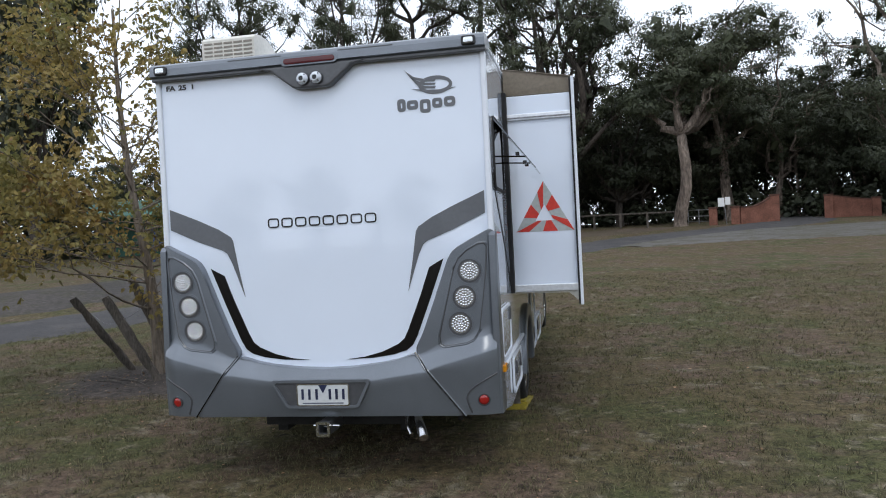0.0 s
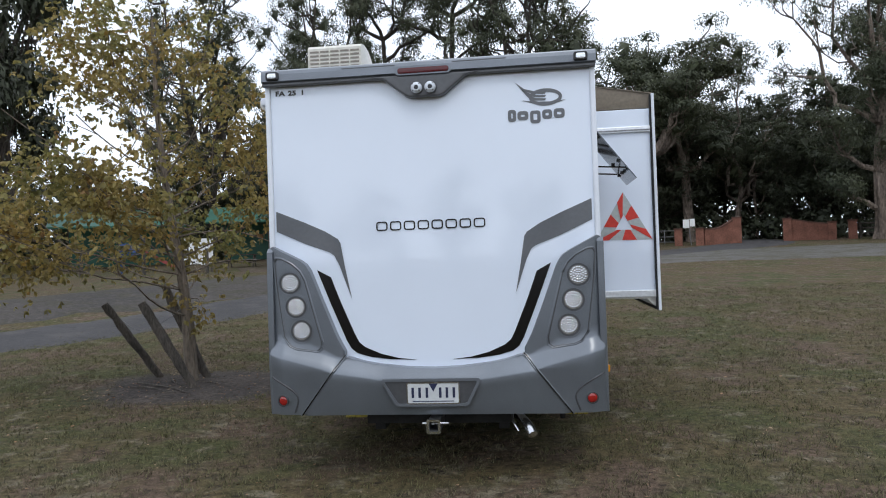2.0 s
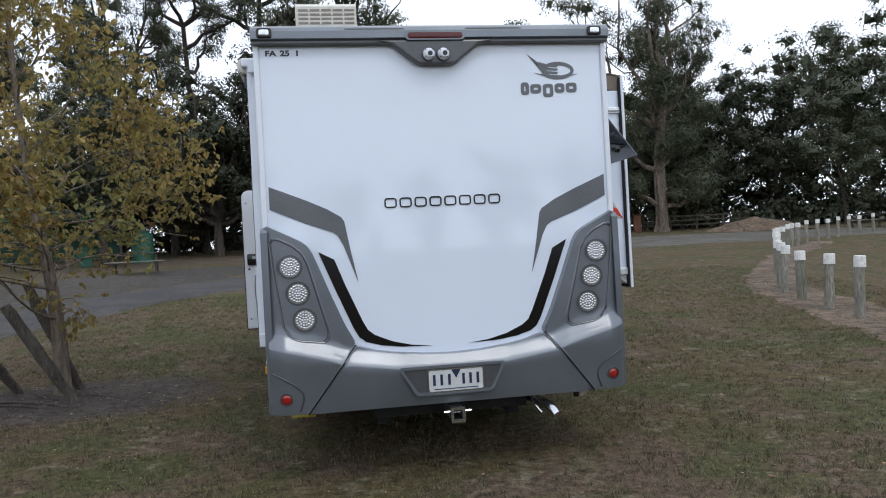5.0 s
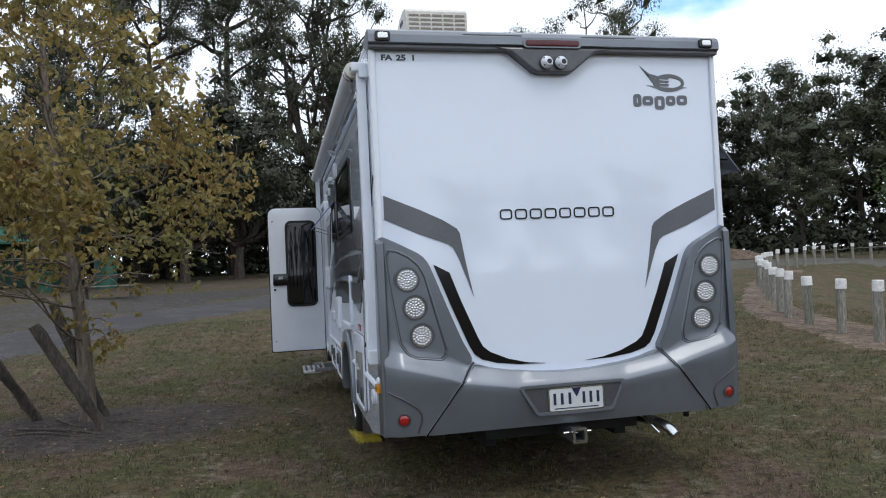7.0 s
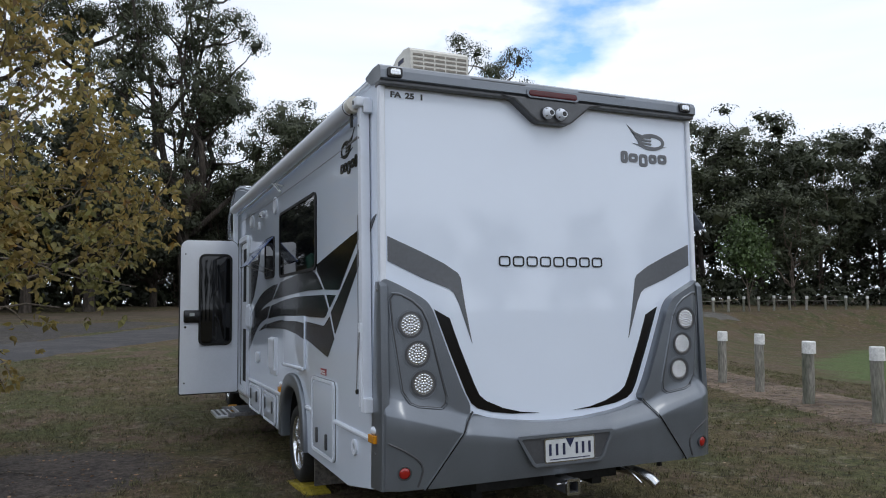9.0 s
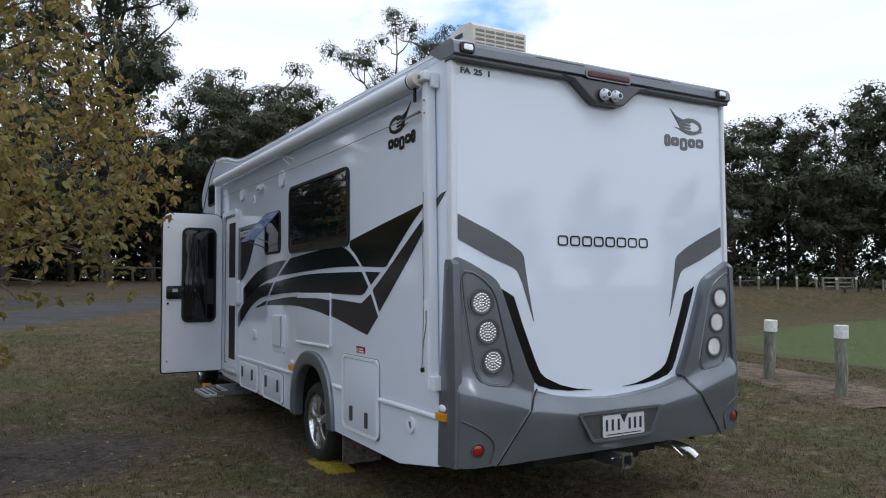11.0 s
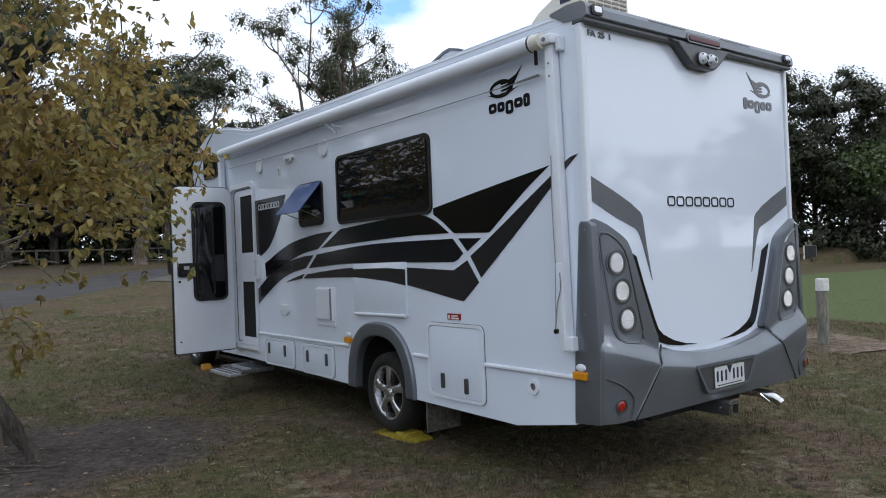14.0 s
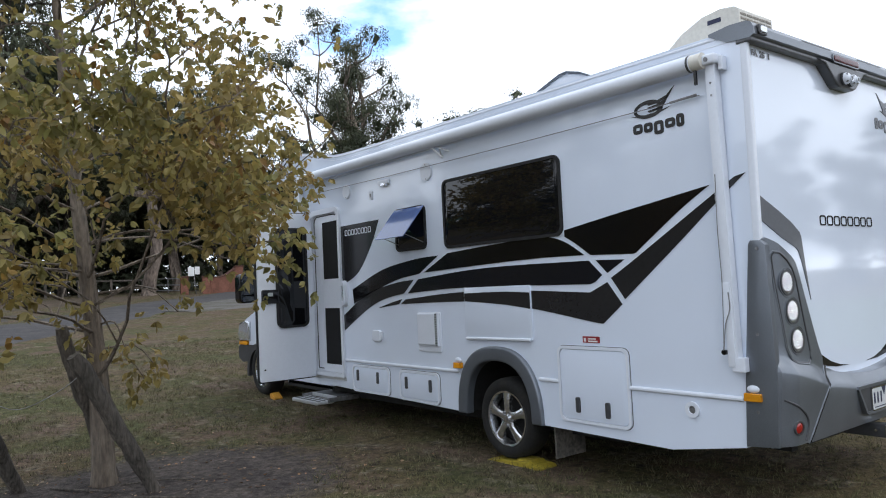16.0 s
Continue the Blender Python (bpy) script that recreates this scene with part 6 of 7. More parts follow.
# left side graphics
def swoosh(material, *edges):
    """A vinyl stripe on the left side: its outline runs along smooth edges, each given by a few points."""
    pts = []
    for edge in edges:
        for p in (smooth_path(edge, 4) if len(edge) > 2 else edge):
            if not pts or abs(p[0] - pts[-1][0]) + abs(p[1] - pts[-1][1]) > 0.002:
                pts.append((float(p[0]), float(p[1])))
    side_decal("swoosh_stripe", pts, material, label="dark vinyl swoosh stripe")


swoosh(M_CHAR, [(5.04, 2.418), (4.236, 2.420)], [(4.236, 2.420), (4.40, 2.165), (4.69, 1.878), (5.04, 1.745)])
swoosh(M_BLACK, [(4.82, 1.695), (4.20, 1.885), (3.60, 1.962), (3.235, 1.975)], [(3.548, 1.816), (3.966, 1.764), (4.521, 1.625), (4.80, 1.535)])
swoosh(M_CHAR, [(5.03, 1.408), (4.52, 1.640), (3.968, 1.738), (3.648, 1.760)], [(3.825, 1.628), (4.191, 1.575), (4.534, 1.468), (5.03, 1.235)])
swoosh(M_CHAR, [(4.30, 1.486), (4.10, 1.53), (3.859, 1.573)], [(3.924, 1.521), (4.29, 1.484)])
swoosh(M_BLACK, [(3.087, 1.988), (2.466, 2.020), (1.90, 2.040), (1.64, 1.99), (1.425, 1.866)], [(1.866, 1.872), (2.479, 1.858), (3.473, 1.824)])
swoosh(M_NAVY, [(3.571, 1.762), (2.868, 1.812), (2.266, 1.828), (1.387, 1.822)], [(1.266, 1.709), (1.33, 1.662)], [(1.384, 1.645), (2.279, 1.656), (3.044, 1.658), (3.756, 1.627)])
swoosh(M_CHAR, [(3.80, 1.568), (3.048, 1.617), (2.282, 1.622), (1.388, 1.583)], [(1.222, 1.655), (1.096, 1.492)], [(1.27, 1.358), (1.34, 1.358), (1.897, 1.450), (2.292, 1.497), (2.889, 1.534), (3.883, 1.523)])
swoosh(M_BLACK, [(1.615, 2.070), (1.057, 2.152)], [(0.35, 2.249), (0.593, 2.103), (0.95, 1.855)], [(0.971, 1.848), (1.365, 1.862)], [(1.50, 1.956), (1.615, 2.02)])
swoosh(M_NAVY, [(1.318, 1.822), (1.055, 1.812)], [(1.055, 1.812), (1.217, 1.722)])
swoosh(M_CHAR, [(1.184, 1.685), (0.984, 1.797), (0.599, 2.026), (0.173, 2.278)], [(0.10, 2.292), (0.334, 2.111), (0.609, 1.889), (1.069, 1.528)])
w8 = (0.56 / 8)
for k in range(8):
    a = 4.94 - k * w8
    o = rounded(a - w8 * 0.78, 2.30, a, 2.365, 0.012, 3)
    i = rounded(a - w8 * 0.78 + 0.009, 2.309, a - 0.009, 2.356, 0.006, 3)
    mh("wordmark_shape", ring(o, i, "x", -1.229, -1.2365), M_WHITE2, "white outlined wordmark shape")


# windows
def window(y0, y1, z0, z1, r, x=XL, label="black tinted acrylic window in a black rubber frame"):
    s = -1 if x < 0 else 1
    w = mh("window", prism(rounded(y0, z0, y1, z1, r), "x", x - s * 0.01, x + s * 0.010, 0.004), M_GLASS, label, True)
    mh("rubber_frame", ring(rounded(y0, z0, y1, z1, r), rounded(y0 + 0.025, z0 + 0.025, y1 - 0.025, z1 - 0.025, r * 0.8), "x", x + s * 0.008, x + s * 0.016), M_RUBBER, "black rubber frame", True, parent=w)
    return w


window(1.622, 3.118, 2.03, 2.672, 0.07)
window(3.40, 3.92, 2.05, 2.485, 0.06)
window(6.17, 6.655, 2.825, 3.118, 0.05)
window(0.22, 0.84, 2.16, 2.69, 0.05, XR)


def flap(name, pts, material, t, label):
    """A thin flat panel through four points."""
    p = [Vector(q) for q in pts]
    nrm = (p[1] - p[0]).cross(p[3] - p[0]).normalized() * t
    bm = bmesh.new()
    lo = [bm.verts.new(q) for q in p]
    hi = [bm.verts.new(q + nrm) for q in p]
    bm.faces.new(lo)
    bm.faces.new(hi)
    for i in range(4):
        bm.faces.new((lo[i], lo[(i + 1) % 4], hi[(i + 1) % 4], hi[i]))
    return mh(name, bm, material, label)


flap("open_window_pane", [(-1.245, 3.41, 2.47), (-1.245, 3.91, 2.47), (-1.50, 3.91, 2.17), (-1.50, 3.41, 2.17)], M_BLUEP, 0.008, "propped open bluish window pane")
for y in (3.45, 3.87):
    mh("window_stay", rod([(-1.24, y, 2.12), (-1.46, y, 2.20)], 0.0045, 6), M_STEEL, "thin metal window stay")
flap("open_window_pane", [(1.245, 0.24, 2.67), (1.245, 0.82, 2.67), (1.53, 0.82, 2.30), (1.53, 0.24, 2.30)], M_SMOKE, 0.008, "propped open smoked window pane")
for y in (0.28, 0.78):
    mh("window_stay", rod([(1.24, y, 2.40), (1.46, y, 2.385)], 0.006, 6), M_BLACK, "thin black window stay")

for k, (u_, v_) in enumerate(((0.30, 0.80), (0.62, 0.80), (0.44, 0.60))):
    y, t = 0.24 + 0.58 * u_, v_
    mh("pane_catch", box(1.245 + 0.285 * t - 0.045, 1.245 + 0.285 * t - 0.018, y - 0.022, y + 0.022, 2.67 - 0.37 * t - 0.030, 2.67 - 0.37 * t - 0.004, 0.004), M_BLACK, "small black window catch")
# overcab seam
bm = bmesh.new()
tube(bm, [(-1.231, y, z) for y, z in smooth_path([(6.27, 3.41), (6.52, 3.285), (6.81, 3.03), (7.0, 2.84), (7.03, 2.80), (6.9, 2.765), (6.2, 2.685), (6.0, 2.655)], 4)], 0.008, 6)
mh("seam", bm, M_DGREY, "dark seam of the overcab moulding")

# entry door, opening and step
def door_leaf(x0, z0, x1, z1, r, foot):
    """A rounded rectangle whose lower corners are squarer."""
    return [a if a[1] > 1.5 else b for a, b in zip(rounded(x0, z0, x1, z1, r, 6), rounded(x0, z0, x1, z1, foot, 6))]


mh("door_surround", ring(door_leaf(5.035, 0.70, 5.745, 2.66, 0.10, 0.02), door_leaf(5.065, 0.745, 5.70, 2.60, 0.08, 0.014), "x", -1.225, -1.262), M_WHITE2, "white door surround", True)
mh("doorway", prism(door_leaf(5.065, 0.745, 5.70, 2.60, 0.08, 0.014), "x", -1.22, -1.2325), M_WHITE2)
for inset, x0, x1, mt in ((0.034, -1.2325, -1.2385, M_DGREY), (0.052, -1.2325, -1.250, M_WHITE2), (0.075, -1.2325, -1.2375, M_RUBBER)):
    mh("door_rebate", ring(door_leaf(5.035 + inset, 0.70 + inset, 5.745 - inset, 2.66 - inset, 0.09, 0.02), door_leaf(5.035 + inset + 0.010, 0.70 + inset + 0.010, 5.745 - inset - 0.010, 2.66 - inset - 0.010, 0.08, 0.012), "x", x0, x1), mt, smooth=True)
scr = mh("screen_door", ring([(5.07, 0.76), (5.52, 0.76), (5.52, 2.56), (5.07, 2.56)], [(5.085, 0.84), (5.46, 0.84), (5.46, 2.50), (5.085, 2.50)], "x", -1.232, -1.245), M_WHITE2, "white framed fly screen door")
mh("fly_screen", box(-1.238, -1.233, 5.085, 5.46, 0.84, 1.49), M_MESH, "black fly mesh", parent=scr)
mh("fly_screen", box(-1.238, -1.233, 5.085, 5.46, 1.83, 2.50), M_MESH, "black fly mesh", parent=scr)
mh("middle_panel", box(-1.243, -1.233, 5.085, 5.46, 1.49, 1.83), M_WHITE2, parent=scr)
catch = mh("door_catch", prism(rounded(4.935, 1.50, 5.035, 1.80, 0.045), "x", -1.23, -1.258, 0.010), M_WHITE2, "white door retainer", True)
mh("catch_ring", ring(rounded(4.945, 1.515, 5.025, 1.785, 0.038), rounded(4.965, 1.56, 5.005, 1.745, 0.019), "x", -1.256, -1.280), M_WHITE2, smooth=True, parent=catch)
mh("catch_recess", prism(rounded(4.965, 1.56, 5.005, 1.745, 0.019), "x", -1.256, -1.2605), M_DGREY, parent=catch)
door = mh("entry_door", prism(door_leaf(-1.985, 0.682, -1.275, 2.63, 0.10, 0.022), "y", 5.72, 5.665, 0.006), M_WHITE2, "white entry door standing open at right angles", True)
mh("door_seal", ring(door_leaf(-1.997, 0.668, -1.268, 2.640, 0.105, 0.028), door_leaf(-1.975, 0.692, -1.288, 2.618, 0.09, 0.016), "y", 5.728, 5.69), M_RUBBER, "black rubber door seal", True, parent=door)
mh("door_window", prism(rounded(-1.752, 1.295, -1.365, 2.442, 0.07, 5), "y", 5.67, 5.652, 0.005), M_GLASS, "tall dark door window", True, parent=door)
mh("window_frame", ring(rounded(-1.765, 1.282, -1.352, 2.455, 0.08, 5), rounded(-1.738, 1.309, -1.379, 2.428, 0.06, 5), "y", 5.66, 5.645), M_RUBBER, "black window frame", True, parent=door)
mh("door_lock", prism(rounded(-1.945, 1.575, -1.735, 1.735, 0.02, 3), "y", 5.668, 5.64, 0.006), M_BLACK, "black lock plate", True, parent=door)
mh("lock_label", box(-1.875, -1.815, 5.634, 5.641, 1.66, 1.70), M_SILV, parent=door)
mh("bolt", disc((-1.925, 5.66, 1.52), "y", 0.014, 0.02, 12), M_BLACK, parent=door)
mh("bolt", disc((-1.93, 5.66, 0.82), "y", 0.009, 0.02, 12), M_BLACK, parent=door)
mh("bolt", disc((-1.93, 5.66, 2.45), "y", 0.009, 0.02, 12), M_BLACK, parent=door)
mh("sill", box(-1.25, -1.20, 5.03, 5.76, 0.665, 0.715, 0.006), M_ALU)
step = mh("entry_step", box(-1.60, -1.38, 5.08, 5.68, 0.430, 0.468, 0.008), M_ALU, "ribbed aluminium folding step")
for k in range(3):
    mh("rib", box(-1.572 + 0.066 * k, -1.542 + 0.066 * k, 5.09, 5.67, 0.468, 0.471), M_DGREY, parent=step)
# dark grey colour stands in for the shade on the inner tread
mh("inner_tread", box(-1.33, -1.12, 5.10, 5.66, 0.470, 0.498, 0.006), M_DGREY, "shaded inner tread", parent=step)
mh("tread_edge", box(-1.345, -1.328, 5.10, 5.66, 0.462, 0.502, 0.004), M_ALU, parent=step)
for y in (5.07, 5.69):
    mh("arm", box(-1.46, -1.06, y - 0.012, y + 0.012, 0.445, 0.495, 0.004), M_STEEL, parent=step)


# lockers and hatches
def hatch(y0, y1, z0, z1, latches, x=XL, r=0.045, label="white locker door with dark latches"):
    s = -1 if x < 0 else 1
    d = mh("locker_door", prism(rounded(y0 + 0.025, z0 + 0.025, y1 - 0.025, z1 - 0.025, r), "x", x - s * 0.01, x + s * 0.014, 0.005), M_WHITE, label, True)
    mh("locker_frame", ring(rounded(y0, z0, y1, z1, r + 0.01), rounded(y0 + 0.022, z0 + 0.022, y1 - 0.022, z1 - 0.022, r * 0.9), "x", x - s * 0.01, x + s * 0.018), M_WHITE2, "white raised frame", True, parent=d)
    # the shadow line round the frame is a thin dark grey ring
    mh("frame_shadow_gap", ring(rounded(y0 - 0.004, z0 - 0.004, y1 + 0.004, z1 + 0.004, r + 0.012), rounded(y0, z0, y1, z1, r + 0.01), "x", x - s * 0.01, x + s * 0.004), M_DGREY, parent=d)
    for ly, lz, w_, h_ in latches:
        mh("latch", prism(rounded(ly - w_, lz - h_, ly + w_, lz + h_, 0.012, 3), "x", x + s * 0.01, x + s * 0.028, 0.004), M_DGREY, "dark grey latch", True, parent=d)
    return d


hatch(4.14, 4.88, 0.57, 0.865, ((4.76, 0.75, 0.018, 0.06), (4.36, 0.745, 0.018, 0.06)))
hatch(3.29, 3.955, 0.56, 0.86, ((3.83, 0.735, 0.018, 0.06), (3.43, 0.73, 0.018, 0.06)))
hatch(1.065, 1.748, 0.60, 1.178, ((1.555, 0.735, 0.02, 0.058), (1.27, 0.72, 0.02, 0.058)))
d = mh("top_hatch", prism(rounded(2.01, 1.205, 2.862, 1.66, 0.02), "x", -1.22, -1.2475, 0.01), M_WHITE, "white flush hatch over the wheel", True)
mh("hatch_rail", rod([(-1.25, 2.03, 1.212), (-1.25, 2.84, 1.205)], 0.014, 8), M_WHITE2, parent=d)
mh("stripe_on_hatch", prism([(2.018, 1.598), (2.282, 1.612), (2.6, 1.612), (2.852, 1.608), (2.852, 1.536), (2.6, 1.522), (2.292, 1.499), (2.018, 1.465)], "x", -1.247, -1.2498), M_CHAR, "dark stripe across the hatch", parent=d)
v_ = mh("appliance_vent", prism(rounded(3.235, 1.06, 3.60, 1.44, 0.02), "x", -1.22, -1.243, 0.006), M_WHITE2, "white appliance vent with a finely louvred edge", True)
mh("vent_cover", box(-1.268, -1.24, 3.300, 3.575, 1.125, 1.430, 0.012), M_WHITE2, parent=v_)
mh("vent_slot", box(-1.262, -1.243, 3.262, 3.300, 1.125, 1.425), M_DGREY, "dark grille slot", parent=v_)
mh("vent_lip", box(-1.266, -1.24, 3.250, 3.262, 1.115, 1.432, 0.003), M_WHITE2, parent=v_)
for k in range(18):
    mh("louvre", box(-1.266, -1.255, 3.262, 3.300, 1.130 + 0.0164 * k, 1.138 + 0.0164 * k), M_SILV, parent=v_)
f_ = mh("water_filler", prism(rounded(4.275, 1.13, 4.43, 1.25, 0.03), "x", -1.22, -1.255, 0.012), M_WHITE2, "white covered filler", True)
mh("lug", box(-1.25, -1.23, 4.235, 4.275, 1.16, 1.24, 0.008), M_WHITE2, parent=f_)
kn = mh("round_inlet", ring([(0.574 + 0.052 * math.cos(a), 0.798 + 0.052 * math.sin(a)) for a in np.linspace(0, 2 * math.pi, 24, endpoint=False)], [(0.574 + 0.026 * math.cos(a), 0.798 + 0.026 * math.sin(a)) for a in np.linspace(0, 2 * math.pi, 24, endpoint=False)], "x", -1.22, -1.245), M_WHITE2, "round white inlet", True)
mh("core", disc((-1.231, 0.574, 0.798), "x", 0.026, 0.01, 16), M_STEEL, parent=kn)
for y, z, r in ((4.86, 2.797, 0.078), (3.351, 2.791, 0.085)):
    sp = mh("outdoor_speaker", disc((-1.236, y, z), "x", r, 0.026, 26, 0.008), M_WHITE2, "round white outdoor speaker", True)
    for q in (-1, 1):
        mh("screw", disc((-1.251, y, z + q * r * 0.82), "x", 0.006, 0.006, 8), M_STEEL, parent=sp)
lamp = mh("awning_lamp", prism(rounded(3.99, 2.765, 4.20, 2.822, 0.027), "x", -1.22, -1.262, 0.014), M_WHITE2, "small oval white awning lamp", True)
mh("lens", prism(rounded(4.03, 2.75, 4.13, 2.785, 0.014), "x", -1.235, -1.272, 0.008), M_LENS, parent=lamp)
mh("outside_switch", prism(rounded(4.33, 2.645, 4.39, 2.735, 0.01, 3), "x", -1.22, -1.242, 0.004), M_WHITE2, "small white outside switch", True)
mh("switch_hole", box(-1.246, -1.24, 4.352, 4.37, 2.67, 2.71), M_STEEL)
for y0, y1 in ((0.205, 1.062), (1.752, 1.965), (2.985, 5.03)):
    bm = bmesh.new()
    tube(bm, [(-1.234, y0, 0.898), (-1.234, y1, 0.900)], 0.016, 8)
    mh("belt_moulding", bm, M_WHITE2, "white belt moulding", True)
lb = mh("warning_label", box(-1.2345, -1.228, 1.325, 1.487, 1.207, 1.255), M_LABEL, "small red gas warning label")
for y0, y1, z0, z1 in ((1.455, 1.475, 1.215, 1.242), (1.36, 1.435, 1.232, 1.242), (1.345, 1.435, 1.213, 1.224)):
    mh("label_bar", box(-1.2362, -1.233, y0, y1, z0, z1), M_SIGN, parent=lb)
for y, z in ((0.135, 0.918), (2.985, 0.955)):
    am = mh("side_marker", box(-1.268, -1.235, y - 0.055, y + 0.055, z - 0.025, z + 0.025, 0.006), M_AMBER, "amber side marker lamp")
    bm = bmesh.new()
    bmesh.ops.create_uvsphere(bm, u_segments=16, v_segments=10, radius=0.024, matrix=Matrix.Translation((-1.247, y, z + 0.049)) @ Matrix.Diagonal((0.7, 1.7, 1.0, 1)))
    mh("marker_lens", bm, M_WHITE2, "small white lamp dome", True, parent=am)
am = mh("side_marker", box(1.235, 1.268, 0.08, 0.19, 0.893, 0.943, 0.006), M_AMBER, "amber side marker lamp")

# awning
mh("awning_roller", tube(bmesh.new(), [(-1.315, 0.36, 3.028), (-1.315, 2.0, 3.036), (-1.315, 4.0, 3.048), (-1.315, 5.82, 3.062)], 0.056, 20), M_WHITE2, "rolled white awning tube", True)
mh("roller_end", tube(bmesh.new(), [(-1.315, 0.285, 3.028), (-1.315, 0.37, 3.028)], 0.052, 20), M_CREAM, smooth=True)
mh("roller_band", tube(bmesh.new(), [(-1.315, 0.365, 3.028), (-1.315, 0.38, 3.028)], 0.0575, 20), M_DGREY)
mh("roller_lip", box(-1.275, -1.255, 0.42, 5.82, 2.985, 3.0), M_WHITE2)
mh("awning_strap", box(-1.325, -1.310, 0.335, 0.352, 2.885, 2.985), M_BLACK, "short black strap")


def slanted(y0, z0, y1, z1, w, x0, x1):
    return prism([(y0 - w / 2, z0), (y0 + w / 2, z0), (y1 + w / 2, z1), (y1 - w / 2, z1)], "x", x0, x1, 0.008)


mh("awning_arm", slanted(0.258, 3.03, 0.226, 1.14, 0.068, -1.238, -1.297), M_WHITE2, "white folded awning arm", True)
mh("arm_channel", slanted(0.238, 1.62, 0.230, 1.10, 0.050, -1.292, -1.306), M_WHITE2, "white sliding lower section", True)
for z in (2.88, 2.80, 1.60):
    mh("arm_rivet", disc((-1.299, 0.256 - 0.016 * (3.0 - z), z), "x", 0.007, 0.006, 8), M_STEEL)
mh("arm_head", box(-1.33, -1.235, 0.20, 0.315, 2.995, 3.058, 0.014, 3), M_WHITE2, smooth=True)
mh("head_bolt", disc((-1.332, 0.258, 3.026), "x", 0.014, 0.008, 12, 0.003), M_STEEL)
mh("arm_bracket", box(-1.285, -1.23, 0.175, 0.205, 2.95, 3.04, 0.006), M_WHITE2)
mh("arm_foot", box(-1.30, -1.23, 0.15, 0.235, 1.07, 1.16, 0.008), M_WHITE2, "white arm foot bracket")
mh("arm_knob", disc((-1.30, 0.275, 1.19), "x", 0.016, 0.03, 12, 0.004), M_BLACK)
mh("arm_cord", rod(smooth_path([(-1.310, 0.222, 1.56), (-1.316, 0.214, 1.46), (-1.314, 0.25, 1.36), (-1.312, 0.275, 1.20)], 4), 0.004, 6), M_ROPE)
mh("arm_cord", rod(smooth_path([(-1.304, 0.262, 2.3), (-1.306, 0.268, 1.95), (-1.304, 0.262, 1.62), (-1.312, 0.272, 1.24)], 4), 0.0025, 5), M_ROPE)
mh("awning_arm", slanted(5.93, 3.07, 5.86, 1.10, 0.08, -1.255, -1.31), M_WHITE2, "white folded awning arm", True)
mh("awning_cord", rod([(-1.262, 5.72, 2.868), (-1.262, 4.0, 2.842), (-1.262, 2.0, 2.828), (-1.262, 0.36, 2.83)], 0.0035, 5), M_ROPE, "thin grey cord along the side")
mh("cord_tie", rod([(-1.265, 0.58, 2.83), (-1.265, 0.38, 2.838)], 0.008, 6), M_ROPE)
mh("awning_support", rod([(-1.24, 3.08, 2.89), (-1.30, 3.15, 2.975), (-1.34, 3.22, 3.02)], 0.012, 6), M_ALU, "small awning support bracket")
mh("awning_support", rod([(-1.24, 2.98, 2.93), (-1.30, 3.05, 2.965), (-1.24, 3.10, 2.90)], 0.009, 6), M_ALU)

# wheel arches
for s in (-1, 1):
    for yc, z0, rx, rz in ((2.468, 0.53, 0.53, 0.615),):
        bm = prism(arch_pts(yc, z0, rx, rz, 24) + arch_pts(yc, z0, rx - 0.12, rz - 0.125, 24)[::-1], "x", s * 1.18, s * 1.268, 0.022, 3)
        mh("wheel_arch", bm, M_GREY, "grey moulded wheel arch", True)


